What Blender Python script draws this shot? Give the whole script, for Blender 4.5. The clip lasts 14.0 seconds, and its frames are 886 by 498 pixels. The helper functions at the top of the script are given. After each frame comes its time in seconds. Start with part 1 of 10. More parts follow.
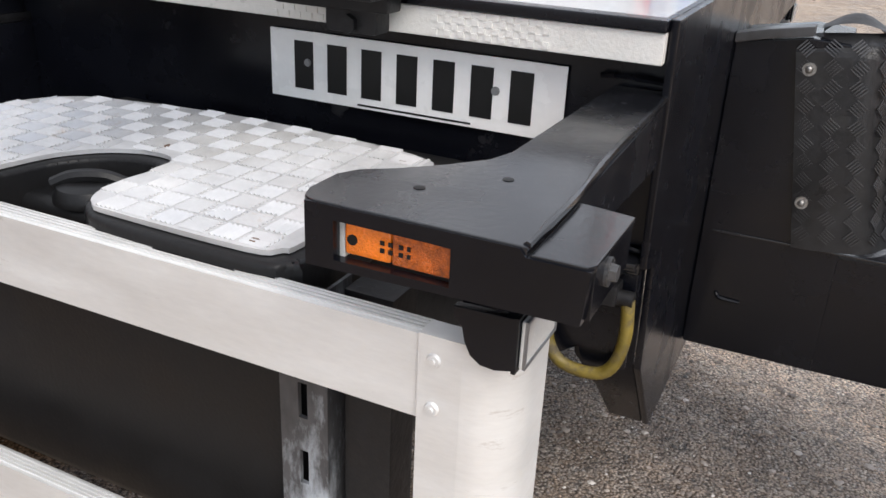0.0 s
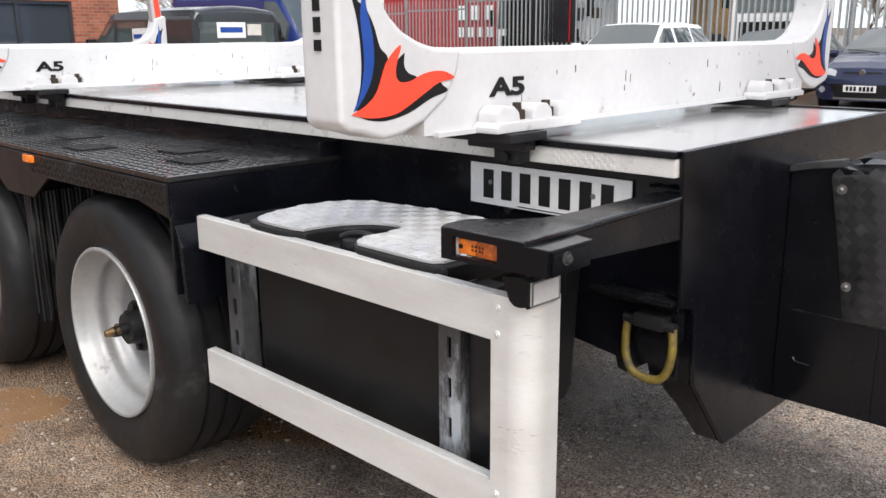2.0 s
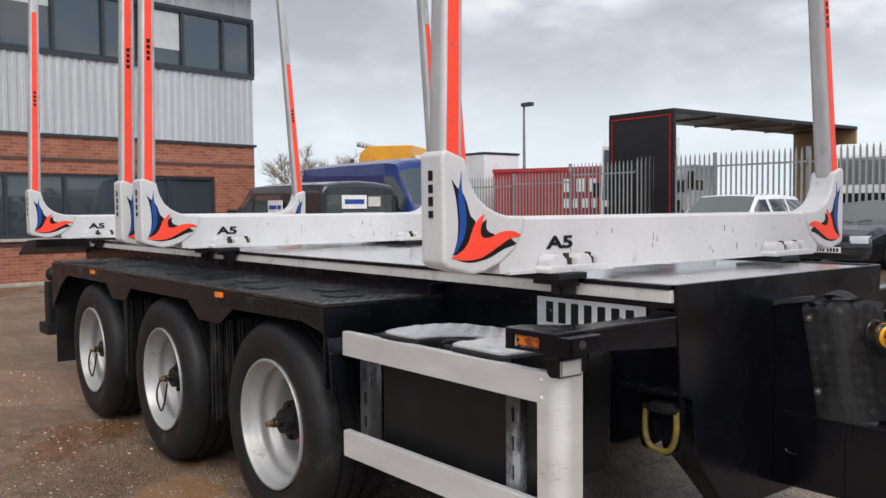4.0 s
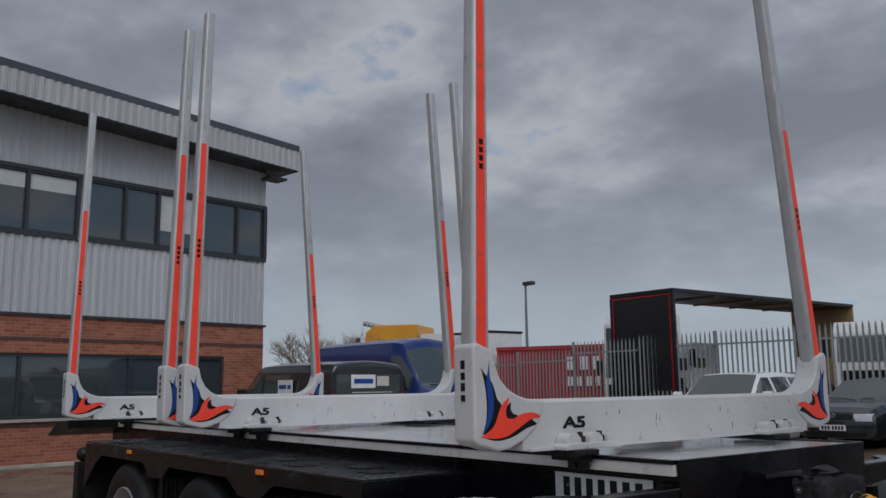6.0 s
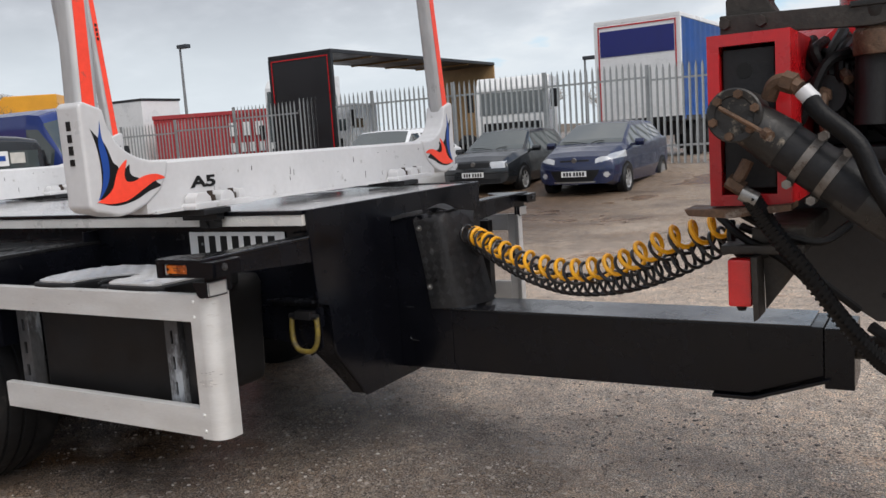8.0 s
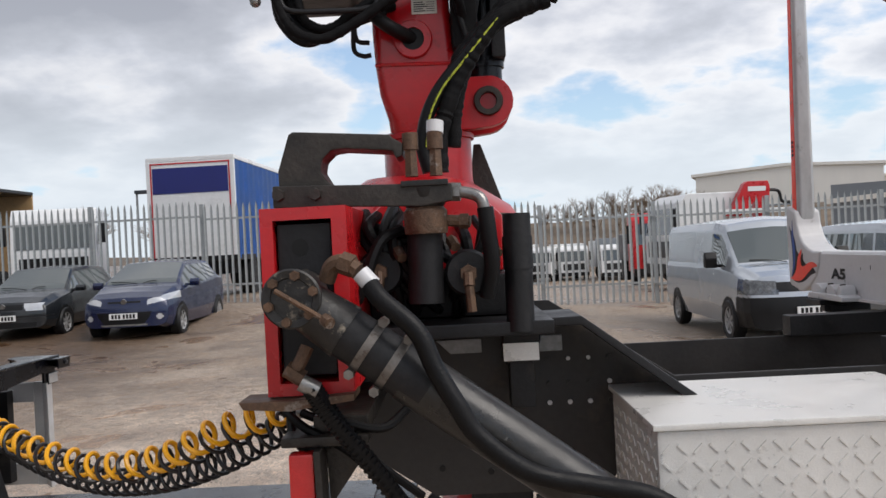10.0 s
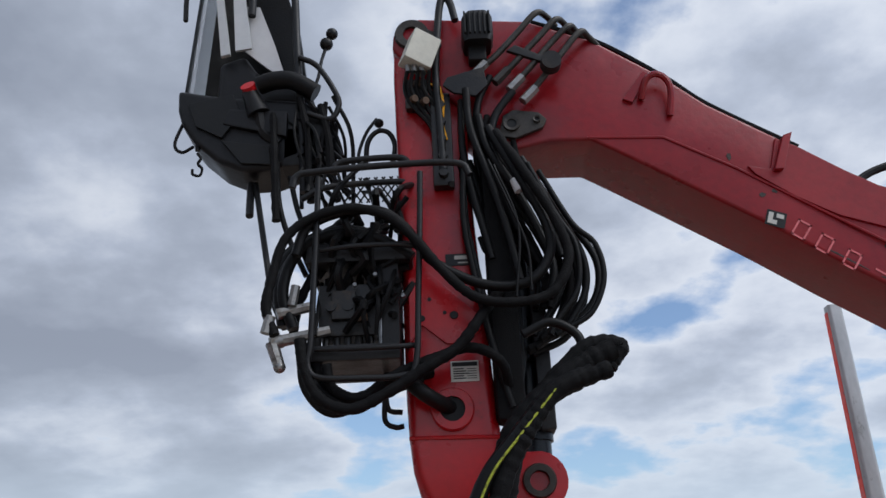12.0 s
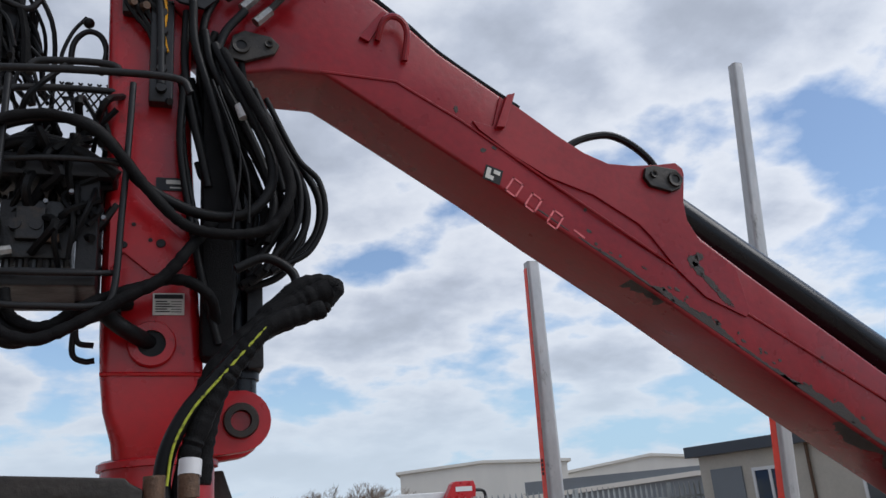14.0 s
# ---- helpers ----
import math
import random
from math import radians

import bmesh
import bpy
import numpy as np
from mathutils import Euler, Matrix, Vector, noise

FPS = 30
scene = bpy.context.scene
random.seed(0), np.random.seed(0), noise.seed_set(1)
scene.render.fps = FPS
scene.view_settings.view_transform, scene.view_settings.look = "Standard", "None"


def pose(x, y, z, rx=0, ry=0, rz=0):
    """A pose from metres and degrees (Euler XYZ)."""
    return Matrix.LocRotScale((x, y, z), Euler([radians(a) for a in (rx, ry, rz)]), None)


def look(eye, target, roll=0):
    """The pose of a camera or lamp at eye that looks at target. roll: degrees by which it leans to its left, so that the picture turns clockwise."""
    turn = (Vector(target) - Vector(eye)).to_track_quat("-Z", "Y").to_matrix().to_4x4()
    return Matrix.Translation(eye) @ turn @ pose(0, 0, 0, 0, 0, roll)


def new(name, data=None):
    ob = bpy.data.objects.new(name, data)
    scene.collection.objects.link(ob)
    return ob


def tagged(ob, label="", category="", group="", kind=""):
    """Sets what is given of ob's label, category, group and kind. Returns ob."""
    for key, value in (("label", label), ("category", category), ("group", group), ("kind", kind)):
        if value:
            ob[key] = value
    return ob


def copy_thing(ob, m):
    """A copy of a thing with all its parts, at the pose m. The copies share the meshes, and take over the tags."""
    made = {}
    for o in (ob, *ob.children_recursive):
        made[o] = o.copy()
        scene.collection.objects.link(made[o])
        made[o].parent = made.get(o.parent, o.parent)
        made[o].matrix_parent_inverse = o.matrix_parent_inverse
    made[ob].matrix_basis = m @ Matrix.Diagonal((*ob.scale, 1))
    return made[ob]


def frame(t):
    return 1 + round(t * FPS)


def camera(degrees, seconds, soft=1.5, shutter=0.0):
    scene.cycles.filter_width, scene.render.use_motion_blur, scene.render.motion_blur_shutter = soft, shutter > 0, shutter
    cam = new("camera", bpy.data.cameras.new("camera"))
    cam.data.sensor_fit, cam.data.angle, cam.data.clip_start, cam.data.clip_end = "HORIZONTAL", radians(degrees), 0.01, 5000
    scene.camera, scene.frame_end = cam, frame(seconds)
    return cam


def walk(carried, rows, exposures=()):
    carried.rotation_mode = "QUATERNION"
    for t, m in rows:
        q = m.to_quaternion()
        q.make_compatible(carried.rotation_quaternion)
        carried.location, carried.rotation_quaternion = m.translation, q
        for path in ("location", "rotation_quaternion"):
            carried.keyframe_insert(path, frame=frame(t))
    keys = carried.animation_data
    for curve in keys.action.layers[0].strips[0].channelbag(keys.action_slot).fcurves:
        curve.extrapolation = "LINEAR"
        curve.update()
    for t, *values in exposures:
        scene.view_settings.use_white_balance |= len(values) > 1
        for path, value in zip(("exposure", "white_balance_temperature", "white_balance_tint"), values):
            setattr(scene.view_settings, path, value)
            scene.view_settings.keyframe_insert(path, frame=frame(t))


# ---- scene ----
cam = camera(54.79, 14.0)
PATH = [
    (0, (0.205, -1.122, 1.335), (-0.562, 0.539, 0.528), 2.7),
    (0.5, (0.324, -1.244, 1.347), (-0.669, 0.309, 0.57), 2.6),
    (1, (0.542, -1.319, 1.378), (-0.656, 0.128, 0.69), 0.9),
    (1.5, (0.723, -1.491, 1.399), (-0.583, -0.09, 0.822), -0.4),
    (2, (0.919, -1.673, 1.422), (-0.444, -0.29, 0.94), -0.5),
    (2.5, (1.181, -1.773, 1.414), (-0.274, -0.453, 1.038), -0.3),
    (3, (1.343, -1.919, 1.418), (-0.162, -0.637, 1.117), -1.1),
    (3.5, (1.456, -2.12, 1.424), (-0.071, -0.848, 1.203), -1.8),
    (4, (1.663, -2.245, 1.426), (0.094, -1.008, 1.331), -0.5),
    (4.2, (1.736, -2.275, 1.429), (0.151, -1.056, 1.393), -0.1),
    (6.3, (1.982, -2.662, 1.453), (0.436, -1.436, 1.779), -0.8),
    (6.5, (1.984, -2.672, 1.445), (0.429, -1.434, 1.664), -1.1),
    (7, (2.01, -2.681, 1.419), (0.503, -1.366, 1.416), -2.5),
    (7.5, (2.009, -2.612, 1.405), (0.721, -1.093, 1.232), -3.4),
    (8, (2.041, -2.475, 1.407), (1.034, -0.767, 1.15), -3.9),
    (8.5, (2.094, -2.327, 1.412), (1.368, -0.487, 1.121), -4.3),
    (8.7, (2.104, -2.282, 1.414), (1.521, -0.393, 1.107), -4.1),
    (10.8, (1.916, -2.048, 1.581), (1.947, -0.077, 1.918), -3.1),
    (11, (1.943, -1.989, 1.599), (1.947, -0.034, 2.024), -3.0),
    (11.5, (1.938, -1.919, 1.639), (1.908, -0.016, 2.255), -2.5),
    (12, (1.858, -1.856, 1.631), (1.861, -0.019, 2.42), -2.7),
    (12.5, (1.858, -1.85, 1.638), (1.863, -0.072, 2.554), -2.9),
    (13, (1.858, -1.844, 1.644), (1.967, -0.077, 2.575), -4.1),
    (13.5, (1.855, -1.818, 1.661), (2.229, -0.028, 2.47), -5.0),
    (14, (1.864, -1.782, 1.647), (2.507, 0.007, 2.268), -4.8),
]
EXPOSURES = [(0, 0.9, 6400, 10), (1.0, 0.85, 6400, 10), (2.0, 0.8, 6500, 10), (3.0, 0.55, 6400, 10), (4.2, 0.15, 6450, 10), (6.3, -0.93, 6000, 9), (6.6, -0.83, 6050, 9), (7.5, -0.2, 6200, 10), (8.0, 0.1, 6450, 10), (8.7, 0.52, 6700, 11),
             (10.8, -0.15, 6100, 10), (12.0, -0.23, 5800, 9), (13.0, -0.2, 5750, 9), (14.0, -0.17, 5900, 9)]
walk(cam, [(t, look(eye, target, roll)) for t, eye, target, roll in PATH], EXPOSURES)

# ---- world, sun ----
world = bpy.data.worlds.new("overcast_sky")
scene.world = world
world.use_nodes = True
wn, wl = world.node_tree.nodes, world.node_tree.links
wn.clear()
w_out = wn.new("ShaderNodeOutputWorld")
w_bg = wn.new("ShaderNodeBackground")
sky = wn.new("ShaderNodeTexSky")
sky.sky_type = "NISHITA"
sky.sun_disc = False
SUN_EL, SUN_AZ = 48.0, 118.0        # degrees; azimuth clockwise from +y
sky.sun_elevation, sky.sun_rotation = radians(SUN_EL), radians(SUN_AZ)
sky.air_density, sky.dust_density, sky.ozone_density = 1.0, 1.0, 1.5
tc = wn.new("ShaderNodeTexCoord")
sep = wn.new("ShaderNodeSeparateXYZ")
wl.new(tc.outputs["Generated"], sep.inputs[0])


def wmath(op, a, b=None, c=None, clamp=False):
    n = wn.new("ShaderNodeMath")
    n.operation, n.use_clamp = op, clamp
    for i, v in enumerate((a, b, c)):
        if v is None:
            continue
        if isinstance(v, (int, float)):
            n.inputs[i].default_value = v
        else:
            wl.new(v, n.inputs[i])
    return n.outputs[0]


# the cloud layer lies flat overhead and closes up towards the horizon
zc = wmath("MAXIMUM", sep.outputs[2], 0.0)
den = wmath("ADD", zc, 0.30)
comb = wn.new("ShaderNodeCombineXYZ")
wl.new(wmath("DIVIDE", sep.outputs[0], den), comb.inputs[0])
wl.new(wmath("DIVIDE", sep.outputs[1], den), comb.inputs[1])
comb.inputs[2].default_value = 3.7


def wnoise(scale, detail, rough, lac=2.0, dist=0.0):
    n = wn.new("ShaderNodeTexNoise")
    n.inputs["Scale"].default_value, n.inputs["Detail"].default_value = scale, detail
    n.inputs["Roughness"].default_value, n.inputs["Distortion"].default_value = rough, dist
    wl.new(comb.outputs[0], n.inputs["Vector"])
    return n.outputs["Fac"]


def wramp(fac, stops):
    r = wn.new("ShaderNodeValToRGB")
    r.color_ramp.elements[0].position, r.color_ramp.elements[0].color = stops[0][0], (*stops[0][1], 1)
    r.color_ramp.elements[1].position, r.color_ramp.elements[1].color = stops[-1][0], (*stops[-1][1], 1)
    for p, c in stops[1:-1]:
        e = r.color_ramp.elements.new(p)
        e.color = (*c, 1)
    wl.new(fac, r.inputs[0])
    return r.outputs[0]


def wmix(fac, a, b):
    m = wn.new("ShaderNodeMix")
    m.data_type = "RGBA"
    wl.new(fac, m.inputs[0])
    for s, v in ((6, a), (7, b)):
        if isinstance(v, tuple):
            m.inputs[s].default_value = (*v, 1)
        else:
            wl.new(v, m.inputs[s])
    return m.outputs[2]


# heavier cloud towards -x, broken cloud the other way
thick = wmath("ADD", wnoise(2.9, 9, 0.53), wmath("MULTIPLY_ADD", sep.outputs[0], -0.105, -0.016))
thick = wmath("ADD", thick, wmath("MINIMUM", wmath("MAXIMUM", wmath("MULTIPLY_ADD", sep.outputs[0], -0.30, -0.07), 0.0), 0.055))
thick = wmath("ADD", thick, wmath("MULTIPLY_ADD", wnoise(1.1, 3, 0.5), 0.30, -0.15))
cover = wramp(thick, [(0.34, (0.08, 0.08, 0.08)), (0.44, (1, 1, 1))])
grey = wramp(thick, [(0.36, (0.76, 0.80, 0.88)), (0.43, (0.88, 0.87, 0.88)), (0.49, (0.76, 0.765, 0.80)), (0.56, (0.59, 0.61, 0.67)), (0.62, (0.50, 0.52, 0.575)), (0.74, (0.40, 0.42, 0.475))])
side = wmath("MULTIPLY_ADD", sep.outputs[0], 0.14, 1.03)
lit = wn.new("ShaderNodeVectorMath")
lit.operation = "SCALE"
wl.new(grey, lit.inputs[0])
wl.new(side, lit.inputs["Scale"])
shade = lit.outputs[0]
skyscale = wn.new("ShaderNodeVectorMath")
skyscale.operation = "SCALE"
wl.new(sky.outputs[0], skyscale.inputs[0])
skyscale.inputs["Scale"].default_value = 0.16
clouds = wmix(cover, skyscale.outputs[0], shade)
# pale band above the horizon
low = wramp(sep.outputs[2], [(0.0, (1, 1, 1)), (0.10, (0.72, 0.72, 0.72)), (0.17, (0.25, 0.25, 0.25)), (0.28, (0, 0, 0))])
pale = wmix(cover, (0.54, 0.75, 0.90), (0.76, 0.83, 0.88))
wl.new(wmix(low, clouds, pale), w_bg.inputs[0])
w_bg.inputs[1].default_value = 0.95
wl.new(w_bg.outputs[0], w_out.inputs[0])

sun_data = bpy.data.lights.new("sun", "SUN")
sun_data.energy, sun_data.angle, sun_data.color = 2.1, radians(45), (1.0, 0.93, 0.84)
sun = new("sun", sun_data)
sun_dir = Vector((math.sin(radians(SUN_AZ)) * math.cos(radians(SUN_EL)), math.cos(radians(SUN_AZ)) * math.cos(radians(SUN_EL)), math.sin(radians(SUN_EL))))
sun.matrix_world = look(sun_dir * 60, (0, 0, 0))

# ---- materials ----
def mat(name, col, rough=0.5, metal=0.0, var=0.2, scale=6.0, fine=60.0, bump=0.15, dirt=None, amount=0.5, dirt_scale=3.0, coat=0.0, rvar=0.15, streak=None, spec=None, dist=0.003):
    """A surface with broad and fine variation, relief, and patches of dirt or wear."""
    m = bpy.data.materials.new(name)
    m.use_nodes = True
    n, l = m.node_tree.nodes, m.node_tree.links
    b = n["Principled BSDF"]
    t = n.new("ShaderNodeTexCoord")
    src = t.outputs["Object"]
    if streak:
        mp = n.new("ShaderNodeMapping")
        mp.inputs["Scale"].default_value = streak
        l.new(src, mp.inputs[0])
        src = mp.outputs[0]

    def noi(sc, det=5, rg=0.6):
        q = n.new("ShaderNodeTexNoise")
        q.inputs["Scale"].default_value, q.inputs["Detail"].default_value, q.inputs["Roughness"].default_value = sc, det, rg
        l.new(src, q.inputs["Vector"])
        return q.outputs["Fac"]

    def rng(fac, a, c, lo, hi):
        q = n.new("ShaderNodeMapRange")
        for i, v in enumerate((a, c, lo, hi)):
            q.inputs[i + 1].default_value = v
        l.new(fac, q.inputs[0])
        return q.outputs[0]

    big, small = noi(scale), noi(fine, 3)
    f = n.new("ShaderNodeMath")
    f.operation = "MULTIPLY"
    l.new(rng(big, 0.3, 0.7, 1 - var, 1 + var), f.inputs[0])
    l.new(rng(small, 0.3, 0.7, 1 - var * 0.5, 1 + var * 0.5), f.inputs[1])
    hs = n.new("ShaderNodeHueSaturation")
    hs.inputs["Color"].default_value = (*col, 1)
    l.new(f.outputs[0], hs.inputs["Value"])
    colour = hs.outputs[0]
    r = rng(big, 0.3, 0.7, max(rough - rvar, 0.02), min(rough + rvar, 1))
    if dirt:
        mask = rng(noi(dirt_scale, 8, 0.7), 0.66 - amount * 0.3, 0.76 - amount * 0.22, 0, 1)
        mx = n.new("ShaderNodeMix")
        mx.data_type = "RGBA"
        l.new(mask, mx.inputs[0])
        l.new(colour, mx.inputs[6])
        mx.inputs[7].default_value = (*dirt, 1)
        colour = mx.outputs[2]
        mr = n.new("ShaderNodeMix")
        l.new(mask, mr.inputs[0])
        l.new(r, mr.inputs[2])
        mr.inputs[3].default_value = min(rough + 0.35, 0.95)
        r = mr.outputs[0]
    l.new(colour, b.inputs["Base Color"])
    l.new(r, b.inputs["Roughness"])
    b.inputs["Metallic"].default_value = metal
    b.inputs["Coat Weight"].default_value = coat
    b.inputs["Coat Roughness"].default_value = 0.08
    if spec is not None:
        b.inputs["Specular IOR Level"].default_value = spec
    if bump:
        bp = n.new("ShaderNodeBump")
        bp.inputs["Strength"].default_value, bp.inputs["Distance"].default_value = bump, dist
        l.new(small, bp.inputs["Height"])
        l.new(bp.outputs[0], b.inputs["Normal"])
    return m


M_BLACK = mat("black_gloss_paint", (0.0034, 0.0038, 0.0060), 0.25, var=0.3, scale=5, fine=130, bump=0.05, dirt=(0.022, 0.022, 0.024), amount=0.10, dirt_scale=7, rvar=0.10, spec=0.28)
M_BLACK2 = mat("black_chassis_paint", (0.0085, 0.0085, 0.0095), 0.5, var=0.4, scale=7, fine=70, bump=0.4, dirt=(0.045, 0.040, 0.036), amount=0.25, spec=0.35)
M_ARM = mat("wet_gloss_black_paint", (0.0055, 0.0058, 0.0075), 0.22, var=0.4, scale=6, fine=120, bump=0.10, dirt=(0.035, 0.035, 0.036), amount=0.15, dirt_scale=14, rvar=0.14, spec=0.5, coat=0.2)
M_WETBLACK = mat("wet_black_plate", (0.010, 0.010, 0.011), 0.24, var=0.4, scale=4, fine=90, bump=0.15, dirt=(0.042, 0.040, 0.039), amount=0.20, dirt_scale=5, rvar=0.13, coat=0.25)
M_SKIRT = mat("dirty_black_skirt_paint", (0.0075, 0.0078, 0.0088), 0.38, var=0.4, scale=5, fine=90, bump=0.12, dirt=(0.055, 0.054, 0.052), amount=0.30, dirt_scale=5, rvar=0.12, spec=0.3)
M_RUBBER = mat("tyre_rubber", (0.0095, 0.0097, 0.0105), 0.5, var=0.35, scale=7, fine=60, bump=0.35, dirt=(0.036, 0.034, 0.033), amount=0.24, dirt_scale=5, spec=0.3)
M_RUBBER2 = mat("hose_rubber", (0.0045, 0.0045, 0.005), 0.48, var=0.3, scale=14, fine=140, bump=0.4, dirt=(0.022, 0.02, 0.018), amount=0.14, spec=0.2)
M_SLEEVE = mat("woven_hose_sleeve", (0.0045, 0.0045, 0.005), 0.7, var=0.4, scale=20, fine=260, bump=0.9, spec=0.16)
M_PLASTIC = mat("black_plastic", (0.0075, 0.0075, 0.008), 0.45, var=0.25, scale=6, fine=160, bump=0.15, dirt=(0.026, 0.026, 0.025), amount=0.15, spec=0.28)
M_GALV = mat("dull_galvanised_steel", (0.24, 0.245, 0.25), 0.5, metal=0.7, var=0.28, scale=11, fine=70, bump=0.2, dirt=(0.07, 0.055, 0.045), amount=0.36, dirt_scale=6)
M_ALU = mat("brushed_aluminium", (0.655, 0.655, 0.645), 0.42, metal=0.4, var=0.06, scale=5, fine=50, bump=0.08, dirt=(0.45, 0.42, 0.39), amount=0.08, dirt_scale=9, streak=(1.0, 1.0, 4.0))
M_MAT = mat("worn_grey_rubber_sheet", (0.040, 0.040, 0.042), 0.40, var=0.3, scale=7, fine=60, bump=0.3, dirt=(0.075, 0.074, 0.073), amount=0.30, dirt_scale=9)
M_CHECK = mat("aluminium_checker_plate", (0.58, 0.58, 0.58), 0.40, metal=0.5, var=0.10, scale=9, fine=70, bump=0.12, dirt=(0.5, 0.43, 0.37), amount=0.14, dirt_scale=7)
M_DECK = mat("wet_aluminium_deck", (0.74, 0.74, 0.74), 0.16, metal=0.85, var=0.12, scale=2.5, fine=30, bump=0.10, dirt=(0.42, 0.40, 0.38), amount=0.25, dirt_scale=2, rvar=0.10)
M_STRIP = mat("white_reflective_strip", (0.64, 0.63, 0.60), 0.35, metal=0.1, var=0.08, scale=6, fine=220, bump=0.25, dirt=(0.36, 0.34, 0.31), amount=0.12, dirt_scale=8)
M_TRAY = mat("dark_grey_moulding", (0.010, 0.010, 0.011), 0.4, var=0.3, scale=5, fine=90, bump=0.15, dirt=(0.03, 0.028, 0.026), amount=0.3, spec=0.25)
M_CHIP = mat("chipped_dark_galvanised_steel", (0.075, 0.075, 0.078), 0.5, metal=0.4, var=0.4, scale=11, fine=70, bump=0.3, dirt=(0.42, 0.45, 0.48), amount=0.42, dirt_scale=12, streak=(1, 1, 0.35))
M_BOLT = mat("dark_rusty_bolt", (0.045, 0.030, 0.022), 0.6, metal=0.4, var=0.4, scale=40, fine=150, bump=0.4)
M_BRASS = mat("tarnished_brass", (0.20, 0.13, 0.065), 0.4, metal=0.8, var=0.3, scale=30, fine=120, bump=0.3)
M_WHITE = mat("scuffed_white_paint", (0.56, 0.56, 0.565), 0.38, var=0.06, scale=4, fine=40, bump=0.1, dirt=(0.28, 0.27, 0.25), amount=0.12, dirt_scale=10)
M_STAKE = mat("weathered_aluminium_stake", (0.50, 0.50, 0.50), 0.45, metal=0.45, var=0.16, scale=5, fine=35, bump=0.18, dirt=(0.2, 0.19, 0.18), amount=0.2, dirt_scale=14, streak=(1, 1, 0.25))
M_PLATE = mat("white_number_plate", (0.78, 0.78, 0.77), 0.3, var=0.04, scale=8, fine=60, bump=0.04, dirt=(0.45, 0.42, 0.4), amount=0.06)
# print black; also painted where holes and wheel arches are dark inside
M_INK = mat("black_lettering_and_hollows", (0.005, 0.005, 0.005), 0.5, var=0.2, spec=0.3)
M_ORANGE = mat("fluorescent_orange_stripe", (0.950, 0.066, 0.030), 0.42, var=0.08, scale=9, fine=50, bump=0.05, dirt=(0.35, 0.10, 0.08), amount=0.16, dirt_scale=16)
M_BLUE = mat("blue_decal", (0.010, 0.060, 0.30), 0.4, var=0.15)
M_TAB = mat("grey_primed_steel", (0.07, 0.07, 0.072), 0.35, metal=0.3, var=0.4, scale=30, fine=160, bump=0.3, dirt=(0.20, 0.14, 0.10), amount=0.35, dirt_scale=18)
M_REFL = mat("white_reflector", (0.62, 0.62, 0.60), 0.22, metal=0.2, var=0.12, fine=300, bump=0.06)
M_AMBER = mat("amber_lens", (0.85, 0.20, 0.012), 0.16, var=0.25, scale=40, fine=400, bump=0.6, coat=0.5)
M_AMBER2 = mat("amber_honeycomb_reflector", (0.48, 0.10, 0.008), 0.2, var=0.5, scale=90, fine=500, bump=0.8, coat=0.4)
M_REDLENS = mat("red_lens", (0.62, 0.012, 0.012), 0.18, var=0.15, fine=300, bump=0.5, coat=0.5)
M_YELLOW = mat("chipped_yellow_paint", (0.15, 0.11, 0.016), 0.5, var=0.3, scale=18, fine=80, bump=0.4, dirt=(0.075, 0.06, 0.035), amount=0.55, dirt_scale=30)
M_RED = mat("red_crane_paint", (0.36, 0.004, 0.008), 0.30, var=0.16, scale=3, fine=40, bump=0.12, dirt=(0.10, 0.010, 0.012), amount=0.14, dirt_scale=7, coat=0.1)
M_REDBOOM = mat("scuffed_red_boom_paint", (0.225, 0.0035, 0.008), 0.33, var=0.18, scale=2.5, fine=40, bump=0.2, dirt=(0.17, 0.012, 0.020), amount=0.25, dirt_scale=3, spec=0.35, coat=0.12)
M_REDHI = mat("bright_red_paint", (0.46, 0.006, 0.010), 0.34, var=0.14, scale=6, fine=50, bump=0.15, dirt=(0.05, 0.016, 0.012), amount=0.16, dirt_scale=10, coat=0.15)
M_STEEL = mat("greasy_bare_steel", (0.036, 0.032, 0.028), 0.48, metal=0.45, var=0.4, scale=14, fine=90, bump=0.45, dirt=(0.075, 0.06, 0.045), amount=0.22, dirt_scale=9)
M_VALVE = mat("oily_black_valve", (0.012, 0.011, 0.0105), 0.4, metal=0.2, var=0.5, scale=25, fine=120, bump=0.4, dirt=(0.05, 0.036, 0.025), amount=0.28, dirt_scale=16)
M_RUST = mat("rusty_fitting", (0.11, 0.065, 0.04), 0.6, metal=0.4, var=0.4, scale=30, fine=160, bump=0.6, dirt=(0.30, 0.27, 0.24), amount=0.25, dirt_scale=20)
M_CHROME = mat("zinc_plated_fitting", (0.26, 0.255, 0.245), 0.42, metal=0.85, var=0.2, scale=30, fine=120, bump=0.2, dirt=(0.12, 0.10, 0.08), amount=0.35, dirt_scale=25)
M_COILY = mat("yellow_coiled_hose", (0.85, 0.40, 0.01), 0.32, var=0.12, scale=8, fine=60, bump=0.1)
M_COILB = mat("black_coiled_hose", (0.012, 0.012, 0.013), 0.32, var=0.2, bump=0.1)
M_RIM = mat("silver_wheel_paint", (0.38, 0.38, 0.378), 0.46, metal=0.45, var=0.1, scale=6, fine=60, bump=0.15, dirt=(0.24, 0.22, 0.20), amount=0.14, dirt_scale=7)
M_LABEL = mat("pale_printed_label", (0.55, 0.53, 0.48), 0.5, var=0.15, fine=80)
M_CREAM = mat("grey_junction_box", (0.56, 0.55, 0.47), 0.5, var=0.12, bump=0.1)
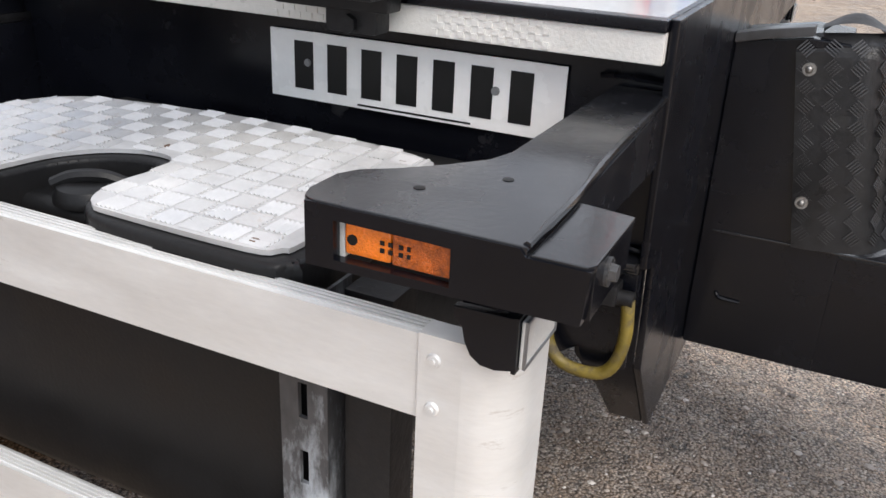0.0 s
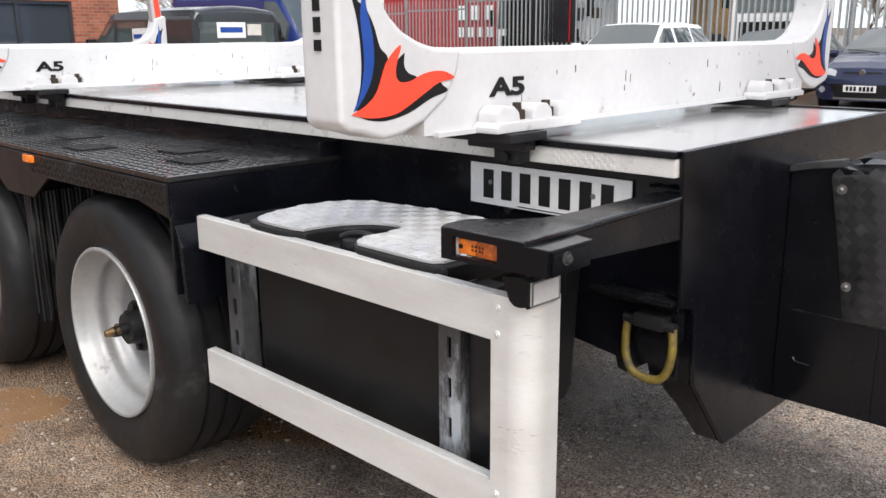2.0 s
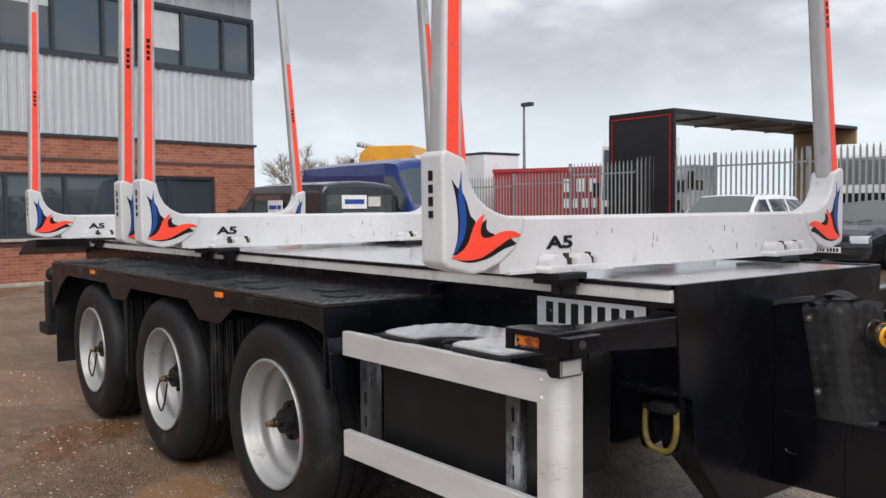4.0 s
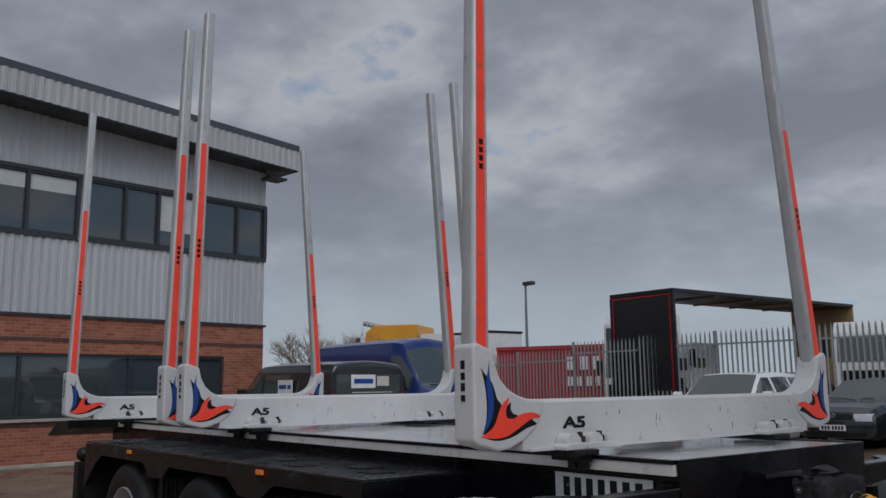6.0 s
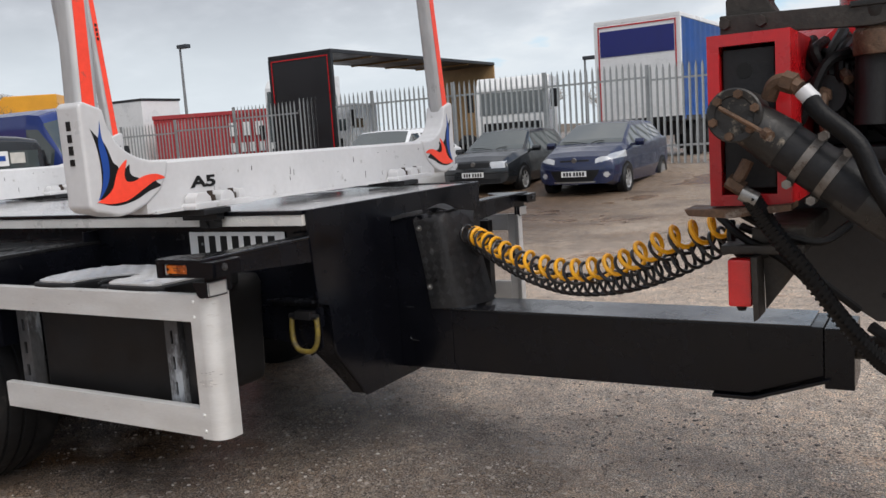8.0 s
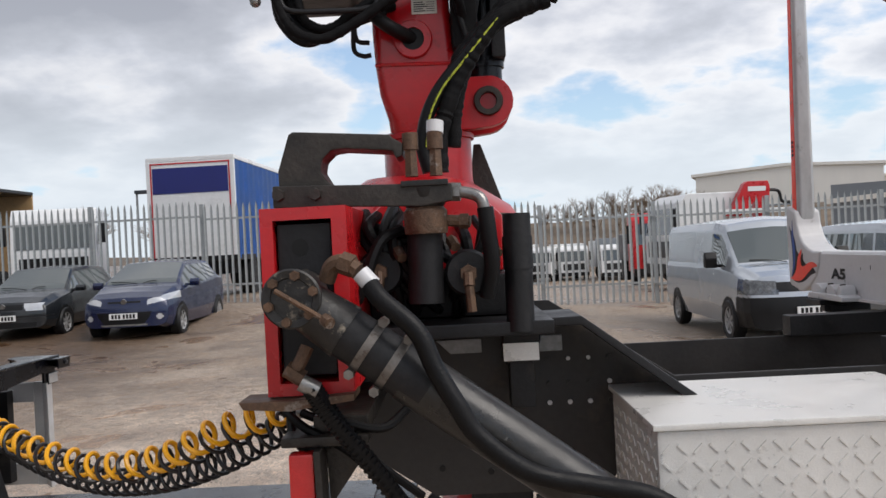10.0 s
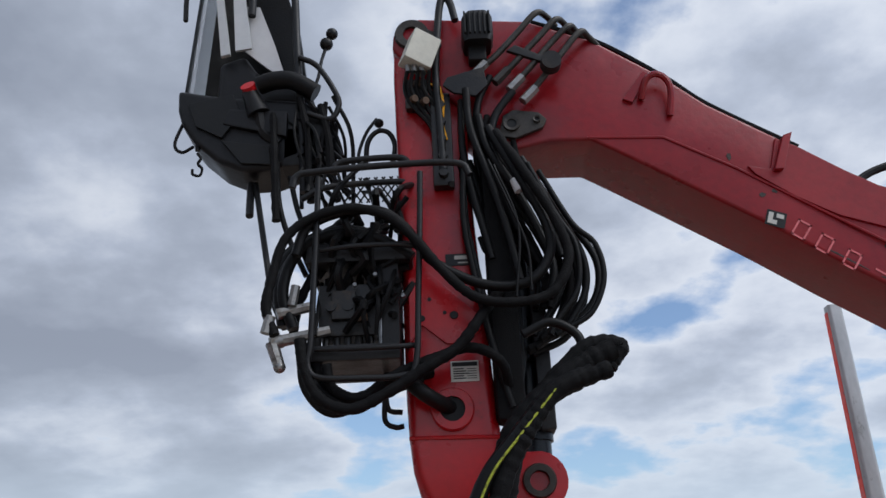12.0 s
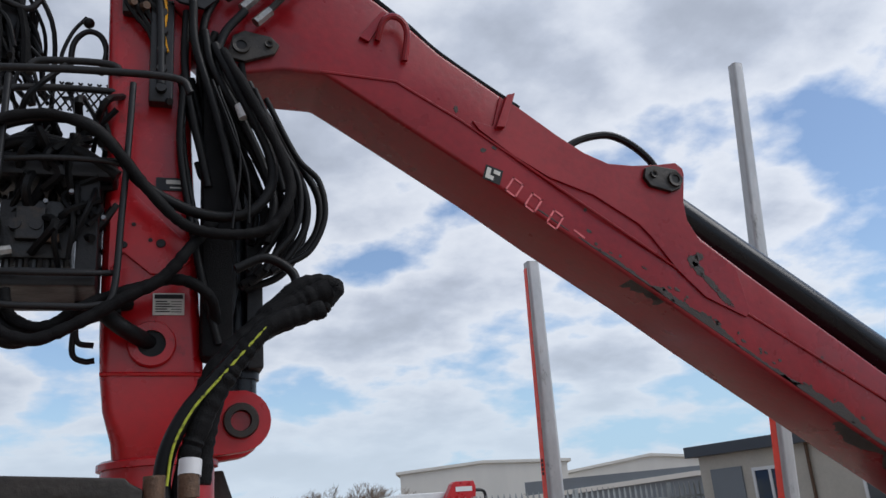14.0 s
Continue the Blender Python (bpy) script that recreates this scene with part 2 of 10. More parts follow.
M_FENCE = mat("galvanised_palisade", (0.35, 0.37, 0.37), 0.55, metal=0.35, var=0.16, scale=3, fine=30, bump=0.1, dirt=(0.25, 0.25, 0.22), amount=0.25)
M_CLAD = mat("silver_grey_cladding", (0.80, 0.81, 0.83), 0.5, metal=0.0, var=0.06, scale=0.6, fine=10, bump=0.05, streak=(1, 1, 0.15))
M_ROOFD = mat("dark_blue_grey_fascia", (0.055, 0.065, 0.08), 0.5, var=0.15, scale=1)
M_FRAME = mat("dark_window_frame", (0.03, 0.035, 0.042), 0.4, var=0.1, scale=2)
M_CONC = mat("pale_kerb_concrete", (0.36, 0.34, 0.30), 0.85, var=0.25, scale=2, fine=30, bump=0.3)
M_TWIG = mat("bare_twig_bark", (0.21, 0.155, 0.11), 0.85, var=0.3, scale=4, fine=30, bump=0.3)
M_SHED = mat("cream_grey_sheeting", (0.74, 0.71, 0.65), 0.7, var=0.06, scale=0.05, fine=0.6, bump=0.0, streak=(1, 1, 0.2))
M_SHED2 = mat("blue_grey_sheeting", (0.19, 0.21, 0.23), 0.7, var=0.1, scale=0.05, fine=0.5, bump=0.0)
M_HILL = mat("hazy_hill_grass", (0.125, 0.095, 0.068), 0.95, var=0.4, scale=0.15, fine=1.2, bump=0.0)
M_HUT = mat("cream_portable_cabin", (0.47, 0.44, 0.38), 0.6, var=0.1, scale=1, fine=12, bump=0.1)
M_CURTB = mat("black_curtain_panel", (0.012, 0.012, 0.014), 0.45, var=0.3, scale=1)
M_CURTBL = mat("blue_curtain", (0.03, 0.14, 0.50), 0.45, var=0.22, scale=0.7, fine=6, bump=0.2, dist=0.02)
M_NAVY = mat("navy_panel", (0.012, 0.018, 0.14), 0.4, var=0.1, scale=1)
M_TAN = mat("plywood_bulkhead", (0.35, 0.22, 0.10), 0.7, var=0.2, scale=1.2, fine=14)
M_CONTR = mat("faded_red_container", (0.35, 0.035, 0.04), 0.6, var=0.15, scale=0.8, fine=10, dirt=(0.25, 0.12, 0.09), amount=0.2)
M_WHITEFAR = mat("white_vehicle_paint", (0.70, 0.71, 0.71), 0.35, var=0.06, scale=1, fine=12, bump=0.0, dirt=(0.4, 0.38, 0.35), amount=0.15, dirt_scale=1.5)
M_YELFAR = mat("yellow_lorry_paint", (0.72, 0.33, 0.02), 0.4, var=0.1, scale=1)


def paint(name, col, metal=0.35):
    return mat(name, col, 0.22, metal=metal, var=0.06, scale=1.5, fine=30, bump=0.0, coat=0.6, dirt=tuple(c * 0.8 + 0.02 for c in col), amount=0.08, dirt_scale=2, rvar=0.04)


P_BLUECAR = paint("metallic_dark_blue_paint", (0.007, 0.014, 0.052), 0.2)
P_BLACKCAR = paint("black_car_paint", (0.014, 0.016, 0.018), 0.2)
P_WHITECAR = paint("white_car_paint", (0.72, 0.73, 0.74), 0.0)
P_SILVER = paint("silver_blue_van_paint", (0.44, 0.47, 0.50), 0.5)
P_SILVER2 = paint("silver_grey_van_paint", (0.52, 0.54, 0.56), 0.5)
P_BLUEVAN = paint("royal_blue_van_paint", (0.016, 0.034, 0.16), 0.1)
P_DARKVAN = paint("dark_grey_van_paint", (0.028, 0.030, 0.034), 0.2)


def glass(name, tint=(0.05, 0.06, 0.065), rough=0.03):
    """Dark glazing seen from outside: glossy, with little showing behind it."""
    m = bpy.data.materials.new(name)
    m.use_nodes = True
    b = m.node_tree.nodes["Principled BSDF"]
    b.inputs["Base Color"].default_value = (*tint, 1)
    b.inputs["Roughness"].default_value = rough
    b.inputs["IOR"].default_value = 1.6
    b.inputs["Coat Weight"].default_value = 0.8
    b.inputs["Coat Roughness"].default_value = 0.02
    return m


M_GLASS = glass("tinted_vehicle_glass", (0.055, 0.068, 0.068))
M_WINDOW = glass("office_window_glass", (0.045, 0.055, 0.062), 0.02)
M_LAMPD = mat("smoked_headlamp_lens", (0.10, 0.105, 0.11), 0.1, metal=0.3, var=0.5, scale=14, fine=60, bump=0.1, coat=0.9)
M_LENS = mat("clear_headlamp_lens", (0.50, 0.51, 0.52), 0.14, metal=0.3, var=0.15, fine=60, bump=0.1, coat=0.8)


def brick_mat():
    m = bpy.data.materials.new("red_brick_wall")
    m.use_nodes = True
    n, l = m.node_tree.nodes, m.node_tree.links
    b = n["Principled BSDF"]
    t = n.new("ShaderNodeTexCoord")
    mp = n.new("ShaderNodeMapping")
    mp.inputs["Rotation"].default_value = (radians(90), 0, 0)
    l.new(t.outputs["Object"], mp.inputs[0])
    br = n.new("ShaderNodeTexBrick")
    br.inputs["Scale"].default_value = 1.0
    br.inputs["Brick Width"].default_value, br.inputs["Row Height"].default_value = 0.225, 0.075
    br.inputs["Mortar Size"].default_value = 0.006
    br.inputs["Color1"].default_value, br.inputs["Color2"].default_value = (0.27, 0.075, 0.042, 1), (0.42, 0.14, 0.075, 1)
    br.inputs["Mortar"].default_value = (0.30, 0.25, 0.20, 1)
    l.new(mp.outputs[0], br.inputs["Vector"])
    no = n.new("ShaderNodeTexNoise")
    no.inputs["Scale"].default_value = 2.2
    no.inputs["Detail"].default_value = 8
    l.new(t.outputs["Object"], no.inputs["Vector"])
    rg = n.new("ShaderNodeMapRange")
    rg.inputs[3].default_value, rg.inputs[4].default_value = 0.72, 1.2
    l.new(no.outputs["Fac"], rg.inputs[0])
    hs = n.new("ShaderNodeHueSaturation")
    l.new(br.outputs["Color"], hs.inputs["Color"])
    l.new(rg.outputs[0], hs.inputs["Value"])
    l.new(hs.outputs[0], b.inputs["Base Color"])
    b.inputs["Roughness"].default_value = 0.85
    bp = n.new("ShaderNodeBump")
    bp.invert = True
    bp.inputs["Distance"].default_value = 0.008
    l.new(br.outputs["Fac"], bp.inputs["Height"])
    l.new(bp.outputs[0], b.inputs["Normal"])
    return m


M_BRICK = brick_mat()


def ground_mat():
    """Wet rolled gravel: brown fines, grey chippings, darker damp patches, shallow puddles, and wet ground with painted
    shade under the trailer.
    """
    m = bpy.data.materials.new("wet_gravel_yard")
    m.use_nodes = True
    n, l = m.node_tree.nodes, m.node_tree.links
    b = n["Principled BSDF"]
    t = n.new("ShaderNodeTexCoord")

    def noi(sc, det, rg=0.6, dist=0.0):
        q = n.new("ShaderNodeTexNoise")
        q.inputs["Scale"].default_value, q.inputs["Detail"].default_value, q.inputs["Roughness"].default_value = sc, det, rg
        q.inputs["Distortion"].default_value = dist
        l.new(t.outputs["Object"], q.inputs["Vector"])
        return q.outputs["Fac"]

    def ramp(fac, stops):
        r = n.new("ShaderNodeValToRGB")
        r.color_ramp.elements[0].position, r.color_ramp.elements[0].color = stops[0][0], (*stops[0][1], 1)
        r.color_ramp.elements[1].position, r.color_ramp.elements[1].color = stops[-1][0], (*stops[-1][1], 1)
        for p, c in stops[1:-1]:
            e = r.color_ramp.elements.new(p)
            e.color = (*c, 1)
        l.new(fac, r.inputs[0])
        return r.outputs[0]

    def mix(fac, a, c, mode="MIX"):
        q = n.new("ShaderNodeMix")
        q.data_type, q.blend_type = "RGBA", mode
        if isinstance(fac, float):
            q.inputs[0].default_value = fac
        else:
            l.new(fac, q.inputs[0])
        for s, v in ((6, a), (7, c)):
            if isinstance(v, tuple):
                q.inputs[s].default_value = (*v, 1)
            else:
                l.new(v, q.inputs[s])
        return q.outputs[2]

    broad = noi(0.45, 8, 0.6, 0.3)
    soil = ramp(broad, [(0.34, (0.50, 0.36, 0.255)), (0.5, (0.70, 0.55, 0.42)), (0.66, (0.82, 0.70, 0.59))])
    vo = n.new("ShaderNodeTexVoronoi")
    vo.inputs["Scale"].default_value = 135
    l.new(t.outputs["Object"], vo.inputs["Vector"])
    stone = ramp(vo.outputs["Color"], [(0.0, (0.13, 0.11, 0.09)), (0.45, (0.52, 0.435, 0.36)), (0.8, (0.80, 0.71, 0.61)), (1.0, (0.95, 0.90, 0.83))])
    spots = ramp(noi(22, 6, 0.7), [(0.40, (0.05, 0.05, 0.05)), (0.60, (0.9, 0.9, 0.9))])
    colour = mix(spots, soil, stone)
    gaps = ramp(vo.outputs["Distance"], [(0.0, (1.25, 1.25, 1.25)), (0.45, (1.0, 1.0, 1.0)), (0.72, (0.24, 0.22, 0.20))])
    colour = mix(0.85, colour, gaps, "MULTIPLY")
    vb = n.new("ShaderNodeTexVoronoi")
    vb.inputs["Scale"].default_value = 42
    l.new(t.outputs["Object"], vb.inputs["Vector"])
    big = ramp(vb.outputs["Color"], [(0.0, (0.20, 0.18, 0.16)), (0.55, (0.44, 0.40, 0.36)), (1.0, (0.74, 0.70, 0.65))])
    core = ramp(vb.outputs["Distance"], [(0.26, (1, 1, 1)), (0.36, (0, 0, 0))])
    few = ramp(noi(14, 4, 0.7), [(0.55, (0, 0, 0)), (0.63, (1, 1, 1))])
    colour = mix(mix(1.0, core, few, "MULTIPLY"), colour, big)
    fine = ramp(noi(120, 4, 0.75), [(0.3, (0.42, 0.40, 0.38)), (0.48, (1.25, 1.25, 1.25)), (0.7, (2.1, 2.1, 2.1))])
    colour = mix(1.0, colour, fine, "MULTIPLY")
    mottle = ramp(noi(7, 8, 0.72, 0.3), [(0.36, (0.62, 0.59, 0.57)), (0.50, (1.0, 1.0, 1.0)), (0.64, (1.3, 1.28, 1.25))])
    colour = mix(0.8, colour, mottle, "MULTIPLY")
    sx = n.new("ShaderNodeSeparateXYZ")
    l.new(t.outputs["Object"], sx.inputs[0])
    # darker trodden earth towards the fence
    reach = n.new("ShaderNodeMath")
    reach.operation = "MULTIPLY_ADD"
    l.new(noi(0.5, 6), reach.inputs[0])
    reach.inputs[1].default_value = 9.0
    l.new(sx.outputs[1], reach.inputs[2])
    earth = n.new("ShaderNodeMapRange")
    earth.interpolation_type = "SMOOTHSTEP"
    earth.inputs[1].default_value, earth.inputs[2].default_value = 5.5, 15.0
    l.new(reach.outputs[0], earth.inputs[0])
    colour = mix(earth.outputs[0], colour, mix(1.0, colour, (0.52, 0.49, 0.45), "MULTIPLY"))
    edge = n.new("ShaderNodeMath")
    edge.operation = "MULTIPLY_ADD"
    l.new(noi(0.9, 5), edge.inputs[0])
    edge.inputs[1].default_value = 3.0
    slope = n.new("ShaderNodeMath")
    slope.operation = "MULTIPLY_ADD"
    l.new(sx.outputs[1], slope.inputs[0])
    slope.inputs[1].default_value = 0.14
    l.new(sx.outputs[0], slope.inputs[2])
    l.new(slope.outputs[0], edge.inputs[2])
    mud = n.new("ShaderNodeMapRange")
    mud.interpolation_type = "SMOOTHSTEP"
    mud.inputs[1].default_value, mud.inputs[2].default_value, mud.inputs[3].default_value, mud.inputs[4].default_value = -1.4, 1.6, 1.0, 0.0
    l.new(edge.outputs[0], mud.inputs[0])
    colour = mix(mud.outputs[0], colour, mix(1.0, colour, (0.36, 0.29, 0.228), "MULTIPLY"))
    pool = n.new("ShaderNodeMath")
    pool.operation = "MULTIPLY_ADD"
    l.new(mud.outputs[0], pool.inputs[0])
    pool.inputs[1].default_value = 0.045
    l.new(noi(0.62, 6, 0.55, 0.6), pool.inputs[2])
    wet = ramp(pool.outputs[0], [(0.58, (0, 0, 0)), (0.64, (1, 1, 1))])
    # two brown puddles beside the wheels
    for px, py, rad in ((-2.5, -0.66, 0.42), (-5.75, -0.62, 0.75)):
        away = n.new("ShaderNodeVectorMath")
        away.operation = "DISTANCE"
        thin = n.new("ShaderNodeMapping")
        thin.inputs["Scale"].default_value = (0.6, 1.0, 0.0)
        l.new(t.outputs["Object"], thin.inputs[0])
        l.new(thin.outputs[0], away.inputs[0])
        away.inputs[1].default_value = (px * 0.6, py, 0.0)
        rim = n.new("ShaderNodeMath")
        rim.operation = "MULTIPLY_ADD"
        l.new(noi(3.5, 5, 0.55), rim.inputs[0])
        rim.inputs[1].default_value = 0.55
        l.new(away.outputs["Value"], rim.inputs[2])
        water = ramp(rim.outputs[0], [(rad + 0.02, (1, 1, 1)), (rad + 0.06, (0, 0, 0))])
        wet = mix(1.0, wet, water, "LIGHTEN")
        colour = mix(water, colour, (0.37, 0.27, 0.19))
    colour = mix(wet, colour, mix(1.0, colour, (0.74, 0.60, 0.46), "MULTIPLY"))
    # damp stains: darker, glinting, still rough with stones
    damp = ramp(noi(0.8, 7, 0.65, 0.4), [(0.46, (0, 0, 0)), (0.62, (1, 1, 1))])
    # wet ground under the trailer front, with the trailer's shade painted into its colour
    under_dist = n.new("ShaderNodeVectorMath")
    under_dist.operation = "DISTANCE"
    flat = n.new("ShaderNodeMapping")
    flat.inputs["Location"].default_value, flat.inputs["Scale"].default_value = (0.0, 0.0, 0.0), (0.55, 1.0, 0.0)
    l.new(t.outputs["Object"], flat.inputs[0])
    l.new(flat.outputs[0], under_dist.inputs[0])
    under_dist.inputs[1].default_value = (-0.42, 0.45, 0.0)
    wet_shade_edge = n.new("ShaderNodeMath")
    wet_shade_edge.operation = "MULTIPLY_ADD"
    l.new(noi(1.7, 6, 0.6), wet_shade_edge.inputs[0])
    wet_shade_edge.inputs[1].default_value = -1.3
    l.new(under_dist.outputs["Value"], wet_shade_edge.inputs[2])
    wet_shade = ramp(wet_shade_edge.outputs[0], [(0.05, (1, 1, 1)), (0.45, (0, 0, 0))])
    colour = mix(damp, colour, mix(1.0, colour, (0.76, 0.74, 0.73), "MULTIPLY"))
    colour = mix(wet_shade, colour, mix(1.0, colour, (0.42, 0.42, 0.43), "MULTIPLY"))
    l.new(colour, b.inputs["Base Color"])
    rr = ramp(noi(5, 5), [(0.3, (0.36, 0.36, 0.36)), (0.7, (0.66, 0.66, 0.66))])
    l.new(mix(wet, mix(wet_shade, mix(damp, rr, (0.30, 0.30, 0.30)), (0.16, 0.16, 0.16)), (0.10, 0.10, 0.10)), b.inputs["Roughness"])
    hgt = n.new("ShaderNodeMath")
    hgt.operation = "MULTIPLY_ADD"
    l.new(vo.outputs["Distance"], hgt.inputs[0])
    hgt.inputs[1].default_value = -0.95
    l.new(noi(75, 5, 0.7), hgt.inputs[2])
    dry = n.new("ShaderNodeMath")
    dry.operation = "MULTIPLY_ADD"
    l.new(wet, dry.inputs[0])
    dry.inputs[1].default_value, dry.inputs[2].default_value = -0.85, 1.0
    bp = n.new("ShaderNodeBump")
    bp.inputs["Distance"].default_value = 0.011
    l.new(dry.outputs[0], bp.inputs["Strength"])
    l.new(hgt.outputs[0], bp.inputs["Height"])
    l.new(bp.outputs[0], b.inputs["Normal"])
    b.inputs["Specular IOR Level"].default_value = 0.55
    return m


M_GROUND = ground_mat()
M_PEBBLE = mat("loose_chippings", (0.33, 0.29, 0.25), 0.6, var=0.3, scale=22, fine=120, bump=0.3)


def vary_pebbles(m):
    n, l = m.node_tree.nodes, m.node_tree.links
    g = n.new("ShaderNodeNewGeometry")
    r = n.new("ShaderNodeValToRGB")
    stops = ((0.0, (0.055, 0.050, 0.046)), (0.20, (0.16, 0.13, 0.11)), (0.6, (0.33, 0.275, 0.23)), (0.92, (0.46, 0.40, 0.35)), (1.0, (0.66, 0.62, 0.58)))
    while len(r.color_ramp.elements) < len(stops):
        r.color_ramp.elements.new(0.5)
    for e, (p, c) in zip(r.color_ramp.elements, stops):
        e.position, e.color = p, (*c, 1)
    l.new(g.outputs["Random Per Island"], r.inputs[0])
    l.new(r.outputs[0], n["Principled BSDF"].inputs["Base Color"])


vary_pebbles(M_PEBBLE)

# ---- building blocks ----
def box(bm, x0, x1, y0, y1, z0, z1, bev=0.0, m=None):
    g = bmesh.ops.create_cube(bm, size=1.0)["verts"]
    t = Matrix.Translation(((x0 + x1) / 2, (y0 + y1) / 2, (z0 + z1) / 2)) @ Matrix.Diagonal((abs(x1 - x0), abs(y1 - y0), abs(z1 - z0), 1))
    bmesh.ops.transform(bm, matrix=t, verts=g)
    if bev:
        es = list({e for v in g for e in v.link_edges})
        r = bmesh.ops.bevel(bm, geom=es, offset=bev, segments=2, affect="EDGES", profile=0.6)
        g = list({v for f in r["faces"] for v in f.verts} | {v for v in g if v.is_valid})
    if m is not None:
        bmesh.ops.transform(bm, matrix=m, verts=g)
    return g


def rod(bm, p0, p1, r0, r1=None, seg=14):
    p0, p1 = Vector(p0), Vector(p1)
    d = p1 - p0
    t = Matrix.Translation((p0 + p1) / 2) @ d.to_track_quat("Z", "Y").to_matrix().to_4x4()
    return bmesh.ops.create_cone(bm, cap_ends=True, segments=seg, radius1=r0, radius2=r0 if r1 is None else r1, depth=d.length, matrix=t)["verts"]


def ball(bm, c, r, seg=12, sz=1.0):
    return bmesh.ops.create_uvsphere(bm, u_segments=seg, v_segments=max(6, seg // 2), radius=r, matrix=Matrix.Translation(c) @ Matrix.Diagonal((1, 1, sz, 1)))["verts"]


def curve_points(pts, steps=6):
    """A smooth line through the points."""
    p = [Vector(q) for q in pts]
    p = [p[0] * 2 - p[1]] + p + [p[-1] * 2 - p[-2]]
    out = []
    for i in range(1, len(p) - 2):
        a, b, c, d = p[i - 1 : i + 3]
        for k in range(steps):
            t = k / steps
            out.append(0.5 * (2 * b + (c - a) * t + (2 * a - 5 * b + 4 * c - d) * t * t + (3 * b - a - 3 * c + d) * t**3))
    out.append(p[-2])
    return out


def tube(bm, pts, r, seg=8, steps=6, lump=0.0):
    """A round bar or hose along a smooth line; steps=0 keeps the corners."""
    line = curve_points(pts, steps) if steps else [Vector(q) for q in pts]
    n = len(line)
    up, rings = None, []
    for i, q in enumerate(line):
        d = (line[min(i + 1, n - 1)] - line[max(i - 1, 0)]).normalized()
        if up is None:
            up = d.orthogonal().normalized()
        up = (up - d * up.dot(d)).normalized()
        side = d.cross(up)
        rr = r * (1 + (lump * random.uniform(-1, 1) if lump else 0))
        rings.append([bm.verts.new(q + rr * (math.cos(a) * up + math.sin(a) * side)) for a in (2 * math.pi * k / seg for k in range(seg))])
    for a, b in zip(rings, rings[1:]):
        for k in range(seg):
            bm.faces.new((a[k], a[(k + 1) % seg], b[(k + 1) % seg], b[k]))
    bm.faces.new(list(reversed(rings[0])))
    bm.faces.new(rings[-1])


def prism(bm, poly, axis, a, b, bev=0.0, seg=2):
    """A flat outline pushed along an axis. Its pairs are (y, z), (x, z) or (x, y)."""
    def at(p, h):
        return {"x": (h, p[0], p[1]), "y": (p[0], h, p[1]), "z": (p[0], p[1], h)}[axis]
    lo, hi = [bm.verts.new(at(p, a)) for p in poly], [bm.verts.new(at(p, b)) for p in poly]
    n = len(poly)
    fs = [bm.faces.new(lo), bm.faces.new(list(reversed(hi)))] + [bm.faces.new((lo[i], hi[i], hi[(i + 1) % n], lo[(i + 1) % n])) for i in range(n)]
    if bev:
        es = list({e for f in fs for e in f.edges})
        bmesh.ops.recalc_face_normals(bm, faces=fs)
        bmesh.ops.bevel(bm, geom=es, offset=bev, segments=seg, affect="EDGES", profile=0.6)
    return lo + hi


def lathe(bm, prof, centre, axis="y", seg=40, close=False):
    """Profile of (radius, height along the axis) turned round the axis."""
    c, rings = Vector(centre), []
    for r, h in prof:
        ring = []
        for k in range(seg):
            a = 2 * math.pi * k / seg
            u, v = r * math.cos(a), r * math.sin(a)
            ring.append(bm.verts.new(c + Vector({"x": (h, u, v), "y": (u, h, v), "z": (u, v, h)}[axis])))
        rings.append(ring)
    pairs = list(zip(rings, rings[1:])) + ([(rings[-1], rings[0])] if close else [])
    for a, b in pairs:
        for k in range(seg):
            bm.faces.new((a[k], a[(k + 1) % seg], b[(k + 1) % seg], b[k]))
    if not close:
        bm.faces.new(rings[0])
        bm.faces.new(list(reversed(rings[-1])))


def loft(bm, rings, caps=True):
    vs = [[bm.verts.new(p) for p in r] for r in rings]
    n = len(vs[0])
    for a, b in zip(vs, vs[1:]):
        for k in range(n):
            bm.faces.new((a[k], a[(k + 1) % n], b[(k + 1) % n], b[k]))
    if caps:
        bm.faces.new(list(reversed(vs[0])))
        bm.faces.new(vs[-1])


def arc(cx, cy, r, a0, a1, n=8, ry=None):
    return [(cx + r * math.cos(radians(a0 + (a1 - a0) * k / n)), cy + (ry or r) * math.sin(radians(a0 + (a1 - a0) * k / n))) for k in range(n + 1)]


def weigh(me, angle):
    """Let large faces keep their own normal, so that only the rounded edges shade round."""
    at = {}
    info = [(p.normal.copy(), p.area) for p in me.polygons]
    for p in me.polygons:
        for v in p.vertices:
            at.setdefault(v, []).append(p.index)
    limit = math.cos(radians(angle))
    out = []
    for p in me.polygons:
        n = info[p.index][0]
        for v in p.vertices:
            s = Vector((0, 0, 0))
            for k in at[v]:
                if n.dot(info[k][0]) > limit:
                    s += info[k][0] * info[k][1]
            out.append(s.normalized() if s.length > 1e-12 else n)
    me.normals_split_custom_set(out)


def mesh_of(bm, name, material, angle=38):
    bmesh.ops.recalc_face_normals(bm, faces=bm.faces)
    me = bpy.data.meshes.new(name)
    bm.to_mesh(me)
    bm.free()
    me.materials.append(material)
    me.polygons.foreach_set("use_smooth", [True] * len(me.polygons))
    me.set_sharp_from_angle(angle=radians(angle))
    if len(me.polygons) < 900:
        weigh(me, angle)
    return me


def part(name, bm, material, parent, label="", angle=38):
    ob = new(name, mesh_of(bm, name, material, angle))
    ob.parent = parent
    if label:
        ob["label"] = label
    return ob


